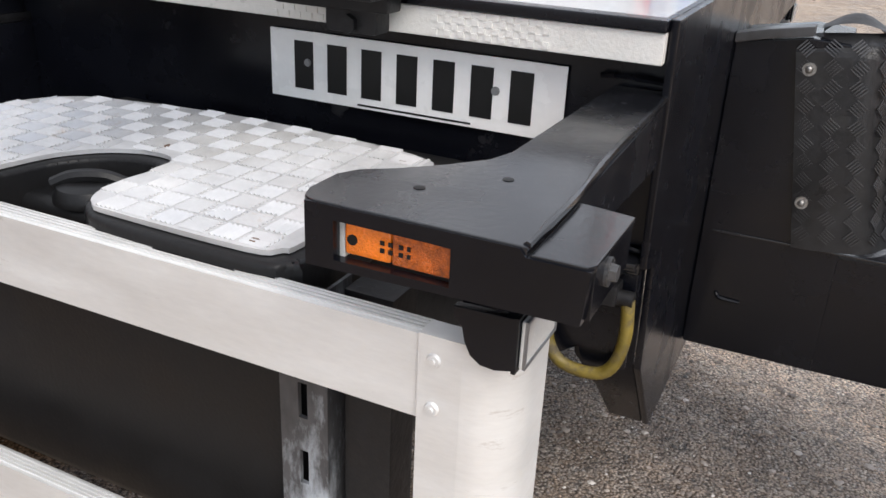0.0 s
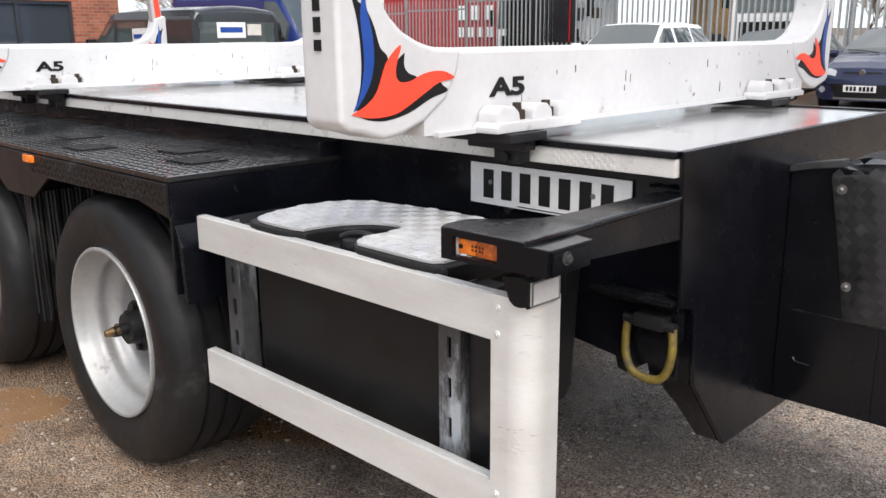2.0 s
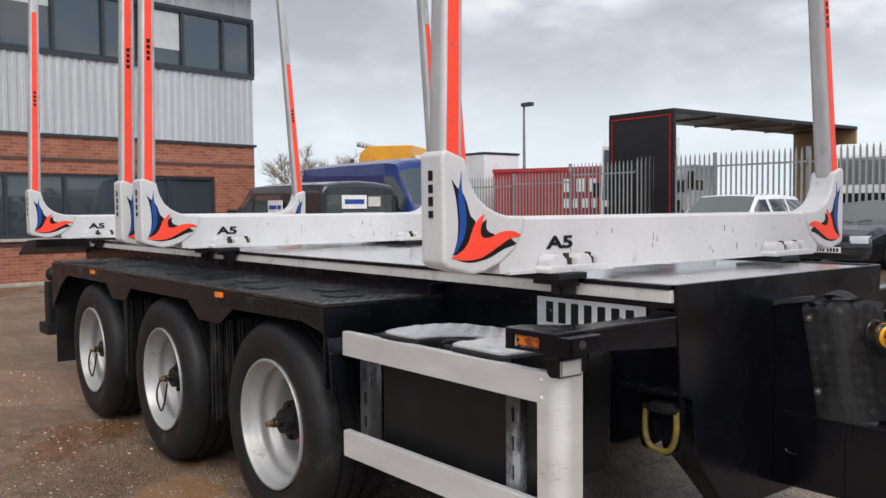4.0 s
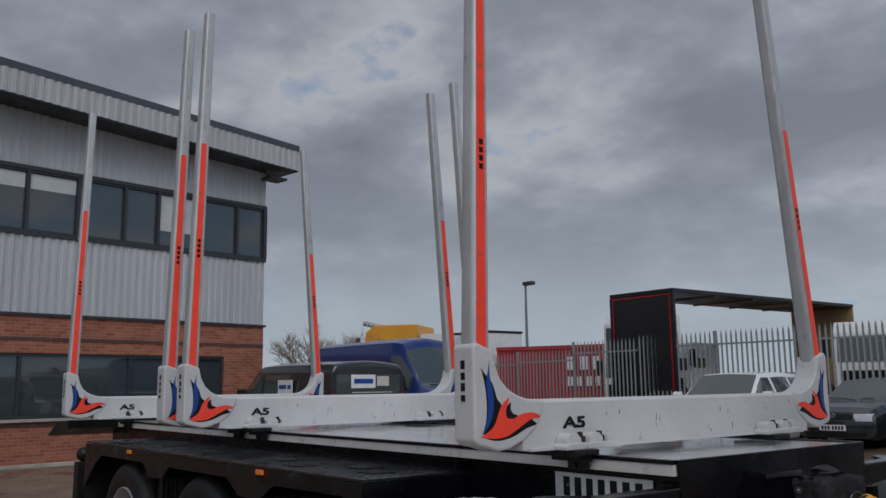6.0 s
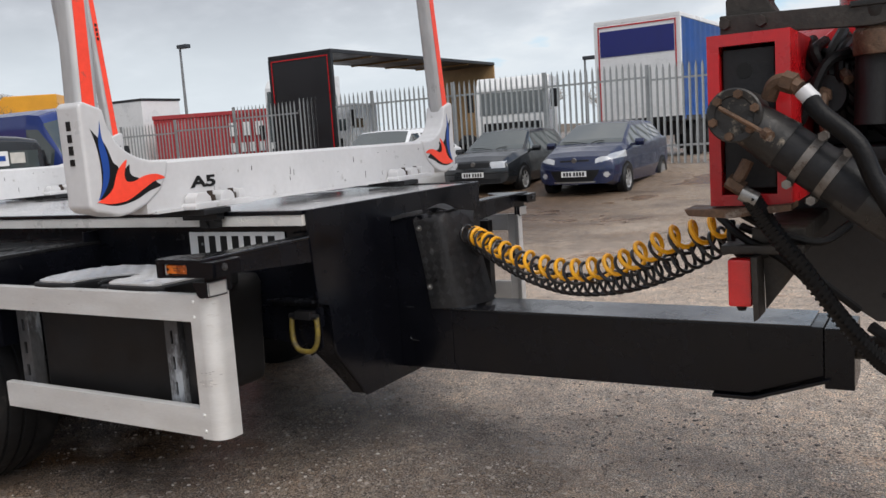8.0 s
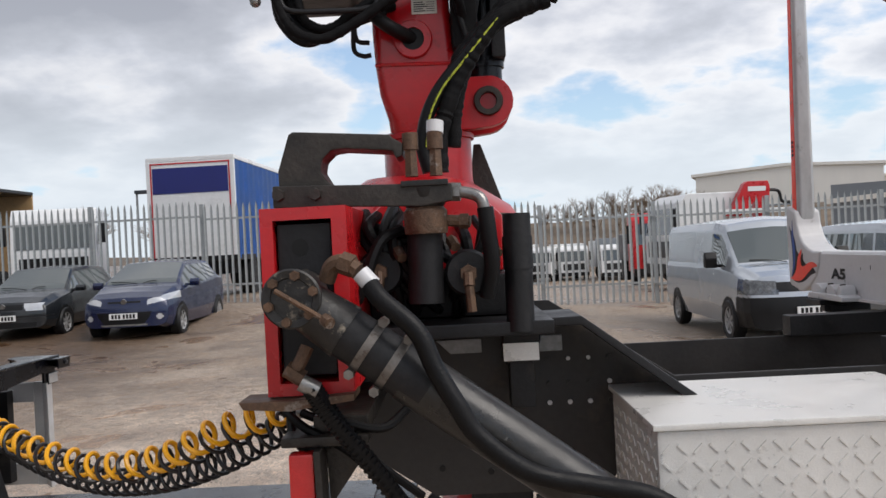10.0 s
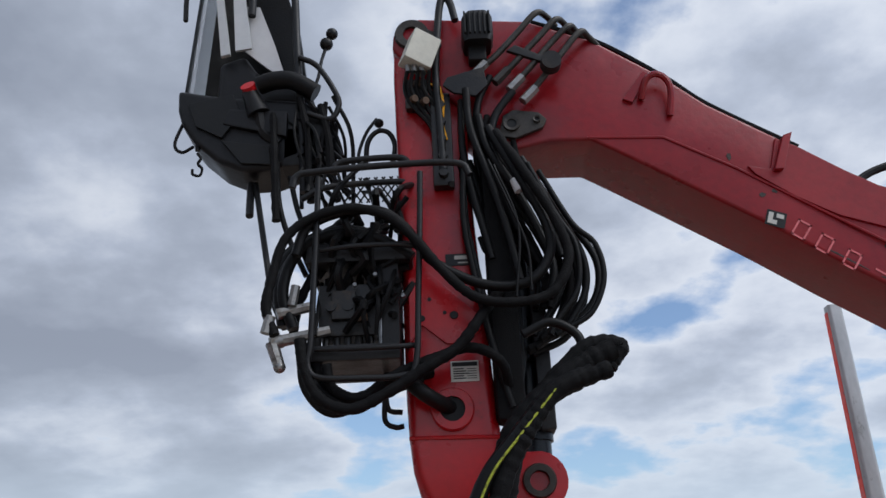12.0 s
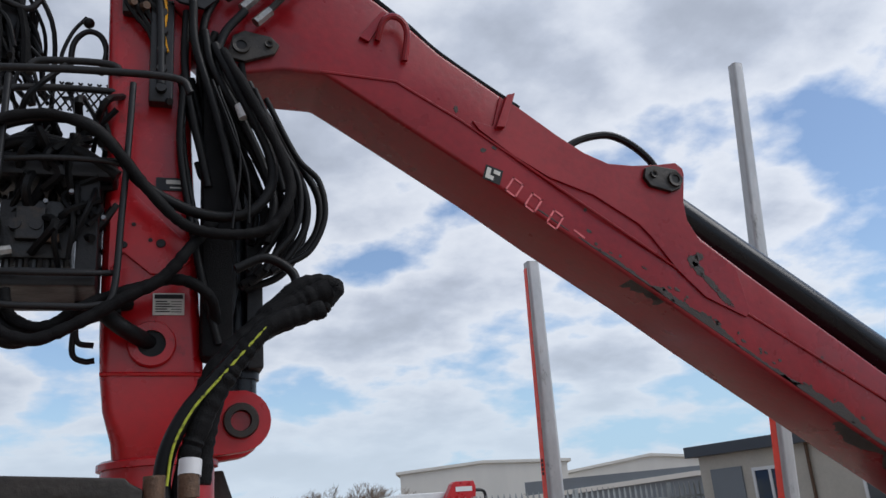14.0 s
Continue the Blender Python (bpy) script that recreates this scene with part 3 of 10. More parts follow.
def share(name, mesh, parent, m=None, label=""):
    ob = new(name, mesh)
    ob.parent = parent
    if m is not None:
        ob.matrix_basis = m
    if label:
        ob["label"] = label
    return ob


def thing(name, label, category, m=None, group="", kind=""):
    ob = new(name)
    ob.empty_display_size = 0.2
    if m is not None:
        ob.matrix_basis = m
    return tagged(ob, label, category, group, kind)


def solid(name, bm, material, label, category, kind="", group="", angle=38):
    return tagged(new(name, mesh_of(bm, name, material, angle)), label, category, group, kind)


B = bmesh.new


def text_mesh(body, size, material, thick=0.0006, slant=0.0):
    cu = bpy.data.curves.new("lettering", "FONT")
    cu.body, cu.size, cu.extrude, cu.align_x, cu.shear = body, size, thick, "CENTER", slant
    cu.offset = 0.0022 if slant else 0.0
    ob = bpy.data.objects.new("lettering", cu)
    scene.collection.objects.link(ob)
    bpy.context.view_layer.update()
    me = bpy.data.meshes.new_from_object(ob)
    me.name = "lettering"
    bpy.data.objects.remove(ob)
    me.materials.clear()
    me.materials.append(material)
    return me

# ---- ground ----
def smooth(t):
    t = min(max(t, 0.0), 1.0)
    return t * t * (3 - 2 * t)


def ground_z(x, y):
    """The yard rises gently towards the fence."""
    drop = 0.35 * smooth((-x - 15) / 6) + 1.6 * smooth((y - 20) / 42) * smooth((x + 20) / 20)
    lift = min(max(0.16 - 0.065 * x, -0.26), 0.42)
    lift *= smooth((y - 12.5) / 6) if lift > 0 else smooth((y - 4) / 8) * (1 - 0.4 * smooth((y - 15) / 3))
    return 0.022 + lift - drop + 0.5 * smooth((math.hypot(x, y) - 60) / 300)


def ground_sheet():
    def lines(c, near, step):
        v = [c + i * step for i in range(-int(near / step), int(near / step) + 1)]
        d, s = near, step
        while d < 3500:
            s *= 1.5
            d += s
            v = [c - d] + v + [c + d]
        return v
    xs, ys = lines(-2, 26, 0.8), lines(6, 26, 0.8)
    verts = [(x, y, ground_z(x, y) + 0.012 * noise.noise((x * 0.5, y * 0.5, 0))) for y in ys for x in xs]
    n = len(xs)
    faces = [(j * n + i, j * n + i + 1, (j + 1) * n + i + 1, (j + 1) * n + i) for j in range(len(ys) - 1) for i in range(n - 1)]
    me = bpy.data.meshes.new("ground")
    me.from_pydata(verts, [], faces)
    me.materials.append(M_GROUND)
    me.polygons.foreach_set("use_smooth", [True] * len(me.polygons))
    return tagged(new("ground", me), "wet brown and grey gravel yard with shallow puddles", "ground", kind="structure")


ground_sheet()

# ---- trailer ----
YC = 0.70                      # the trailer's centre line
MIRROR = Matrix.Translation((0, 2 * YC, 0)) @ Matrix.Diagonal((1, -1, 1, 1))
trailer = thing("timber_trailer", "black three-axle timber trailer with an aluminium deck, on wet gravel", "trailer")


def both(name, bm, material, label="", parent=None):
    """A part and its twin on the far side."""
    a = part(name, bm, material, parent or trailer, label)
    return a, share(name, a.data, parent or trailer, MIRROR, label)


def front():
    """Head plate with a narrower folded lobe below, and the ring plate beside it."""
    bm = B()
    half = [(0.006, 1.176), (0.034, 0.815), (0.096, 0.795), (0.118, 0.60), (0.30, 0.378)]
    prism(bm, half + [(2 * YC - y, z) for y, z in reversed(half)], "x", -0.012, 0.0, 0.003)
    part("front_plate", bm, M_BLACK, trailer)
    bm = B()
    fold = [(0.096, 0.80, 0.11), (0.118, 0.60, 0.10), (0.205, 0.494, 0.075), (0.292, 0.386, 0.062)]
    loft(bm, [[(-0.0135, y, z), (-0.0135 - w, y, z), (-0.0135 - w, y + 0.008, z + 0.004), (-0.0135, y + 0.008, z + 0.004)] for y, z, w in fold])
    both("plate_return", bm, M_BLACK)
    bm = B()
    prism(bm, [(-0.32, 0.795), (-0.014, 0.795), (-0.014, 0.63), (-0.078, 0.60), (-0.092, 0.652), (-0.150, 0.612), (-0.174, 0.618), (-0.182, 0.648), (-0.32, 0.665)], "y", 0.052, 0.062, 0.003)
    both("ring_plate", bm, M_BLACK)
    bm = B()
    box(bm, -0.24, -0.013, 0.012, 0.057, 0.818, 0.830, 0.003)
    box(bm, -0.24, -0.013, 0.045, 0.057, 0.798, 0.818, 0.003)
    both("lower_flange", bm, M_ARM)
    for pts in ([(-0.05, 0.056, 0.833), (-0.03, 0.05, 0.836), (-0.014, 0.045, 0.836)], [(0.05, 0.574, 0.560), (0.062, 0.573, 0.548), (0.10, 0.573, 0.546)],
                [(-0.105, 0.048, 1.086), (-0.06, 0.046, 1.088), (-0.016, 0.046, 1.086)]):
        bm = B()
        tube(bm, pts, 0.004, 6, 5, 0.25)
        part("weld_bead", bm, M_BLACK, trailer)


def deck():
    bm = B()
    box(bm, -6.6, -0.022, 0.02, 1.38, 1.150, 1.170)
    part("deck_plate", bm, M_DECK, trailer, "wet aluminium deck plate")
    bm = B()
    box(bm, -6.6, -0.0125, -0.012, 0.020, 1.160, 1.176, 0.003)
    both("deck_edge", bm, M_BLACK)
    bm = B()
    box(bm, -0.022, -0.0125, 0.021, 1.379, 1.12, 1.1755, 0.002)
    part("deck_edge", bm, M_BLACK, trailer)
    bm = B()
    box(bm, -6.6, -0.014, -0.006, 0.016, 1.118, 1.159, 0.002)
    strip = both("side_strip", bm, M_STRIP, "white reflective side strip")
    # stretches with a basket-weave emboss
    bm = B()
    for x0, n in ((-0.345, 17), (-0.62, 12), (-1.06, 22)):
        for i in range(n):
            for j in range(4):
                if (i + j) % 2:
                    continue
                x, z = x0 + i * 0.0105, 1.1215 + j * 0.0095
                box(bm, x, x + 0.0095, -0.0078, -0.0058, z, z + 0.0085)
    part("embossed_pattern", bm, M_STRIP, strip[0])["kind"] = "stuff"
    bm = B()
    box(bm, -6.6, -0.013, 0.058, 0.075, 0.72, 1.148)
    box(bm, -6.6, -0.43, 0.03, 0.14, 0.70, 0.72)
    both("frame_beam", bm, M_BLACK)
    bm = B()
    box(bm, -1.262, -1.25, -0.02, 0.056, 0.80, 1.10, 0.002)
    both("rib", bm, M_BLACK)
    for x in (-1.4, -2.4, -3.4, -4.4, -5.4, -6.4):
        bm = B()
        box(bm, x - 0.05, x + 0.05, 0.1, 1.3, 0.85, 1.14)
        part("cross_member", bm, M_BLACK2, trailer)
    bm = B()
    prism(bm, [(-6.6, 1.17), (-6.25, 1.19), (-6.25, 1.12), (-6.9, 1.03), (-6.9, 1.05)], "y", -0.45, 1.85, 0.004)
    part("tail_plate", bm, M_BLACK2, trailer)


def guard():
    """The long chequered platform over the wheels, with its cut-out skirt."""
    bm = B()
    box(bm, -5.27, -1.235, -0.555, 0.057, 1.040, 1.056, 0.003)
    top = part("wheel_platform", bm, M_WETBLACK, trailer, "wet black chequered plate platform over the wheels")
    share("wheel_platform", top.data, trailer, MIRROR)
    skirt = [(-1.235, 1.039), (-1.235, 0.945), (-1.40, 0.975), (-2.05, 0.967), (-2.20, 0.885), (-2.45, 0.880), (-2.60, 0.968), (-3.48, 0.965), (-3.58, 0.885),
             (-3.84, 0.880), (-3.94, 0.968), (-4.85, 0.965), (-5.00, 0.90), (-5.27, 0.70), (-5.27, 1.039)]
    bm = B()
    prism(bm, skirt, "y", -0.566, -0.555, 0.002)
    both("skirt", bm, M_SKIRT)
    bm = B()
    for i in range(34):
        for j in range(3):
            x, z = -1.255 - i * 0.028 - 0.014 * (j % 2), 1.026 - j * 0.021
            bmesh.ops.create_cube(bm, size=1.0, matrix=Matrix.Translation((x, -0.5665, z)) @ Matrix.Rotation(radians(38 if (i + j) % 2 else -38), 4, "Y") @ Matrix.Diagonal((0.018, 0.003, 0.0045, 1)))
    part("skirt_tread", bm, M_SKIRT, trailer)["kind"] = "stuff"
    bm = B()
    box(bm, -1.248, -1.236, -0.553, 0.057, 0.72, 1.039, 0.002)
    both("end_panel", bm, M_BLACK)
    # raised lozenges of the chequer plate, left out where the grip strips lie
    bm = B()
    k = 0
    x = -1.27
    while x > -4.9:
        for j in range(17):
            y = -0.540 + 0.030 * j
            t = Matrix.Translation((x, y, 1.0565)) @ Matrix.Rotation(radians(45 if (k + j) % 2 else -45), 4, "Z") @ Matrix.Diagonal((0.020, 0.006, 0.0035, 1))
            bmesh.ops.create_cube(bm, size=1.0, matrix=t)
        x -= 0.030
        k += 1
    lz = part("tread_pattern", bm, M_WETBLACK, trailer)
    lz["kind"] = "stuff"
    for cx, cy in ((-1.47, -0.34), (-1.72, -0.24), (-2.05, -0.42), (-2.42, -0.30), (-3.2, -0.38), (-4.1, -0.3), (-4.7, -0.42)):
        bm = B()
        for i in range(9):
            box(bm, cx - 0.075 + i * 0.017, cx - 0.062 + i * 0.017, cy - 0.05 - 0.012 * (i % 2), cy + 0.05 + 0.012 * (i % 3), 1.057, 1.0612, 0.0)
        part("grip_strip", bm, M_INK, trailer)["kind"] = "stuff"
    for x in (-2.18, -4.2):
        bm = B()
        box(bm, x - 0.035, x + 0.035, -0.583, -0.567, 1.012, 1.038, 0.004)
        part("side_marker", bm, M_AMBER, trailer, "amber side marker lamp")
    for x in (-2.37, -3.70):
        bm = B()
        for i in range(26):
            for j in range(3):
                xx = x + 0.02 * j
                yy = -0.53 + i * 0.014 + random.uniform(-0.003, 0.003)
                rod(bm, (xx, yy, 0.88), (xx + random.uniform(-0.01, 0.01), yy + random.uniform(-0.008, 0.008), 0.40 + random.uniform(-0.02, 0.02)), 0.007, 0.005, 5)
        box(bm, x - 0.03, x - 0.02, -0.53, -0.16, 0.42, 1.03)
        for brush in both("spray_brush", bm, M_RUBBER, "black bristle spray guard between the wheels"):
            brush["kind"] = "stuff"
    bm = B()
    box(bm, -5.262, -5.25, -0.55, -0.16, 0.28, 1.03, 0.003)
    both("mud_flap", bm, M_RUBBER)
    # added black sheet that stands for the shade ahead of the first wheel
    bm = B()
    prism(bm, [(-1.40, 1.0), (-1.27, 0.985), (-1.205, 0.86), (-1.195, 0.70), (-1.21, 0.70), (-1.225, 0.85), (-1.285, 0.965), (-1.40, 0.985)], "y", -0.545, -0.18, 0.003)
    both("wing_shade_sheet", bm, M_BLACK)
    bm = B()
    for x in (-5.75,):
        box(bm, x - 0.06, x + 0.06, -0.50, -0.38, 0.52, 0.86, 0.01)
        box(bm, x - 0.13, x + 0.13, -0.53, -0.36, 0.44, 0.53, 0.01)
        ball(bm, (x, -0.44, 0.92), 0.062)
    both("rear_buffer", bm, M_RUBBER)
    bm = B()
    box(bm, -6.0, -5.6, -0.36, 1.76, 0.60, 0.72, 0.01)
    part("rear_beam", bm, M_BLACK2, trailer)


def make_wheel():
    w = thing("wheel_pattern", "", "")
    bm = B()
    lathe(bm, [(0.279, 0.030), (0.290, 0.006), (0.325, -0.008), (0.375, -0.012), (0.415, -0.004), (0.440, 0.014), (0.455, 0.045), (0.460, 0.085), (0.450, 0.088), (0.450, 0.100),
               (0.461, 0.103), (0.462, 0.150), (0.451, 0.153), (0.451, 0.165), (0.462, 0.168), (0.462, 0.215), (0.451, 0.218), (0.451, 0.230), (0.461, 0.233), (0.460, 0.295),
               (0.452, 0.340), (0.42, 0.362), (0.36, 0.372), (0.290, 0.355), (0.279, 0.330)], (0, 0, 0), "y", 56, True)
    tyre = mesh_of(bm, "tyre", M_RUBBER, 30)
    bm = B()
    lathe(bm, [(0.300, 0.012), (0.304, 0.000), (0.300, -0.006), (0.292, -0.005), (0.286, 0.006), (0.283, 0.022), (0.276, 0.040), (0.264, 0.052), (0.257, 0.064), (0.255, 0.078), (0.259, 0.092), (0.258, 0.108), (0.247, 0.124), (0.234, 0.138),
               (0.228, 0.155), (0.226, 0.205), (0.220, 0.224), (0.205, 0.232), (0.12, 0.236), (0.10, 0.235), (0.095, 0.28), (0.29, 0.30)], (0, 0, 0), "y", 64, True)
    bmesh.ops.transform(bm, matrix=Matrix.Diagonal((0.948, 1, 0.948, 1)), verts=bm.verts)
    rim = mesh_of(bm, "rim", M_RIM, 50)
    bm = B()
    rod(bm, (0, 0.24, 0), (0, 0.10, 0), 0.094, 0.088, 24)
    rod(bm, (0, 0.10, 0), (0, 0.055, 0), 0.060, 0.052, 20)
    rod(bm, (0, 0.055, 0), (0, 0.010, 0), 0.022, 0.018, 12)
    for k in range(6):
        a = math.pi * k / 3
        rod(bm, (0.072 * math.cos(a), 0.10, 0.072 * math.sin(a)), (0.072 * math.cos(a), 0.085, 0.072 * math.sin(a)), 0.011, None, 6)
    hub = mesh_of(bm, "hub", M_BLACK2)
    bm = B()
    rod(bm, (0, 0.012, 0), (0, -0.016, 0), 0.016, 0.011, 8)
    rod(bm, (-0.02, 0.03, 0.008), (0.022, 0.022, 0.012), 0.009, 0.008, 8)
    tip = mesh_of(bm, "valve_tip", M_BRASS)
    bm = B()
    rod(bm, (0.155, 0.238, 0), (0.155, 0.195, 0), 0.016, 0.014, 6)
    nuts = mesh_of(bm, "wheel_nut", M_GALV)
    bm = B()
    tube(bm, [(0.01, 0.02, 0.0), (-0.05, 0.0, -0.03), (-0.09, 0.0, -0.12), (-0.06, 0.01, -0.19), (-0.01, 0.01, -0.15), (-0.005, 0.03, -0.03)], 0.005, 6)
    hose = mesh_of(bm, "air_line", M_RUBBER2)
    bm = B()
    rod(bm, (0.090, 0.15, 0), (0.118, 0.095, 0), 0.011, 0.015, 8)
    tags = mesh_of(bm, "wheel_nut_tag", M_REDHI)
    scene.collection.objects.unlink(w)
    bpy.data.objects.remove(w)
    return tyre, rim, hub, nuts, hose, tags, tip


WHEEL = make_wheel()


def wheels():
    for i, x in enumerate((-1.735, -3.045, -4.36)):
        for side in (0, 1):
            m = Matrix.Translation((x, -0.545, 0.485))
            if side:
                m = MIRROR @ m
            m = m @ Matrix.Rotation(radians(25 + 70 * i), 4, "Y")
            w = share("wheel", WHEEL[0], trailer, m, "worn black tyre on a silver steel rim")
            share("rim", WHEEL[1], w, label="silver painted deep-dish rim")
            share("hub", WHEEL[2], w)
            share("valve_tip", WHEEL[6], w, label="brass valve fitting")
            for k in range(10):
                share("wheel_nut", WHEEL[3], w, Matrix.Rotation(2 * math.pi * k / 10, 4, "Y"))
            if i == 0:
                for a in (48, -36, 200):
                    share("wheel_nut_tag", WHEEL[5], w, Matrix.Rotation(radians(-25), 4, "Y") @ Matrix.Rotation(radians(-a), 4, "Y"), "red indicator tag")
            else:
                share("air_line", WHEEL[4], w, Matrix.Rotation(radians(-25 - 70 * i), 4, "Y"))
        bm = B()
        rod(bm, (x, -0.25, 0.485), (x, 1.65, 0.485), 0.065, None, 16)
        rod(bm, (x, -0.17, 0.485), (x, -0.30, 0.485), 0.2, None, 24)
        rod(bm, (x, 1.57, 0.485), (x, 1.70, 0.485), 0.2, None, 24)
        part("axle", bm, M_BLACK2, trailer)


def side_guard():
    g = trailer
    for z0, z1 in ((0.862, 0.952), (0.468, 0.566)):
        bm = B()
        top = [(-0.515, z0), (-0.485, z0), (-0.485, z1)]
        for k in range(5):
            y = -0.488 - k * 0.006
            top += [(y, z1 + 0.0022), (y - 0.003, z1 + 0.0022), (y - 0.003, z1), (y - 0.006, z1)] if k < 4 else []
        prism(bm, top + [(-0.515, z1)], "x", -1.165, -0.092, 0.0)
        both("guard_rail", bm, M_ALU, "pale aluminium side guard rail")
    bm = B()
    sec = [(-0.094, -0.518), (-0.05, -0.518)] + arc(-0.05, -0.466, 0.052, -90, 0, 8) + [(0.002, -0.43), (-0.003, -0.43), (-0.05, -0.49), (-0.094, -0.49)]
    prism(bm, sec, "z", 0.462, 0.955, 0.0)
    both("guard_post", bm, M_ALU, "scuffed pale aluminium corner post")
    for z in (0.930, 0.878, 0.545, 0.49):
        bm = B()
        rod(bm, (-0.078, -0.518, z), (-0.078, -0.5205, z), 0.0075, 0.006, 14)
        rod(bm, (-0.078, -0.520, z), (-0.078, -0.5225, z), 0.003, 0.0025, 8)
        both("rivet", bm, M_ALU)
    for x0, x1 in ((-1.14, -1.07), (-0.30, -0.236)):
        bm = B()
        # slotted upright: two flanges and bridges between the slots
        box(bm, x0, x0 + 0.025, -0.452, -0.446, 0.44, 0.93)
        box(bm, x1 - 0.027, x1, -0.452, -0.446, 0.44, 0.93)
        z = 0.44
        while z < 0.93:
            box(bm, x0 + 0.025, x1 - 0.027, -0.452, -0.446, z, z + 0.045)
            z += 0.092
        box(bm, x1 - 0.004, x1, -0.446, -0.40, 0.44, 0.93)
        box(bm, x0, x0 + 0.004, -0.446, -0.40, 0.44, 0.93)
        both("slotted_bracket", bm, M_CHIP, "scuffed slotted galvanised bracket")
        for z in (0.905, 0.515):
            bm = B()
            box(bm, x0 - 0.01, x1 + 0.02, -0.486, -0.452, z - 0.025, z + 0.025, 0.002)
            both("bracket_foot", bm, M_STEEL)
    for a in ((-0.225, -0.165, -0.435, -0.38, 0.50, 0.93), (-1.20, -1.12, -0.40, 0.05, 0.55, 0.62)):
        bm = B()
        box(bm, *a, 0.003)
        both("guard_support", bm, M_BLACK2)


def locker():
    """The black moulded tank with a chequered lid cut round a filler recess."""
    bm = B()
    prof = [(-1.02, 0.50), (-0.31, 0.50), (-0.29, 0.55), (-0.27, 0.90), (-0.29, 0.935), (-0.98, 0.935), (-1.03, 0.90), (-1.03, 0.56)]
    prism(bm, prof, "y", -0.425, 0.03, 0.018, 3)
    both("tank_body", bm, M_PLASTIC, "black moulded plastic tank")
    # rounded lid with a notch for the filler, on a moulded rim of the same outline
    rest = [(-0.500, -0.480), (-0.315, -0.482), (-0.280, -0.465), (-0.270, -0.43), (-0.265, -0.17), (-0.295, -0.118), (-0.40, -0.098), (-0.56, -0.087), (-0.70, -0.092), (-0.83, -0.112), (-0.905, -0.132),
            (-0.955, -0.182), (-0.980, -0.27), (-0.978, -0.35), (-0.955, -0.438), (-0.925, -0.478), (-0.87, -0.489), (-0.78, -0.487)]
    notch = [(-0.733, -0.476), (-0.727, -0.43), (-0.712, -0.37), (-0.680, -0.325), (-0.640, -0.300), (-0.603, -0.293), (-0.572, -0.303), (-0.558, -0.340), (-0.564, -0.400), (-0.556, -0.447), (-0.535, -0.473)]

    def smooth(pts):
        return [(q.x, q.y) for q in curve_points([(x, y, 0) for x, y in pts + pts[:1]], 4)][:-1]
    lid = smooth(notch + rest)
    grown = [(-0.625 + (x + 0.625) * 1.055, -0.29 + (y + 0.29) * 1.075) for x, y in rest]
    inner = [(-0.645 + (x + 0.645) * 0.90, -0.50 + (y + 0.50) * 0.93) for x, y in notch]
    bm = B()
    prism(bm, smooth(inner + grown), "z", 0.915, 0.9675, 0.008, 3)
    both("moulded_rim", bm, M_PLASTIC, "rounded black moulded rim")
    bm = B()
    prism(bm, lid, "z", 0.969, 0.975, 0.0)
    lidp = both("chequered_lid", bm, M_CHECK, "bright aluminium chequer plate lid")
    bm = B()
    inside = [Vector(p) for p in lid]

    def within(x, y):
        c, j = False, len(inside) - 1
        for i in range(len(inside)):
            a, b = inside[i], inside[j]
            if (a[1] > y) != (b[1] > y) and x < (b[0] - a[0]) * (y - a[1]) / (b[1] - a[1]) + a[0]:
                c = not c
            j = i
        return c
    # blocks of five bars, turned from block to block
    step = 0.040
    for i in range(22):
        for j in range(11):
            cx, cy = -1.03 + i * step, -0.50 + j * step
            for k in range(5):
                o = (k - 2) * 0.0068
                flat = (i + j) % 2
                if not all(within(cx + (s if flat else o), cy + (o if flat else s)) for s in (-0.017, 0.017)):
                    continue
                t = Matrix.Translation((cx, cy, 0.9754)) @ Matrix.Rotation(radians(0 if flat else 90), 4, "Z") @ Matrix.Translation((0, o if flat else -o, 0)) @ Matrix.Rotation(radians(45), 4, "X") @ Matrix.Diagonal((0.034, 0.0038, 0.0038, 1))
                bmesh.ops.create_cube(bm, size=1.0, matrix=t)
    p = part("lid_tread", bm, M_CHECK, lidp[0])
    p["kind"] = "stuff"
    for x, y in ((-0.315, -0.465), (-0.935, -0.42), (-0.31, -0.15), (-0.615, -0.265), (-0.66, -0.205)):
        bm = B()
        rod(bm, (x, y, 0.974), (x, y, 0.9768), 0.007, 0.005, 12)
        part("rivet", bm, M_RUST, lidp[0])
    bm = B()
    lathe(bm, [(0.0, 0.020), (0.030, 0.020), (0.040, 0.016), (0.046, 0.004), (0.046, -0.004), (0.0, -0.004)], (-0.635, -0.385, 0.936), "z", 28)
    cap = part("filler_cap", bm, M_PLASTIC, trailer, "worn black filler cap")
    bm = B()
    tube(bm, [(-0.672, -0.410, 0.952), (-0.650, -0.395, 0.962), (-0.620, -0.375, 0.962), (-0.598, -0.360, 0.952)], 0.009, 8)
    part("filler_handle", bm, M_PLASTIC, cap, "worn black moulded handle")


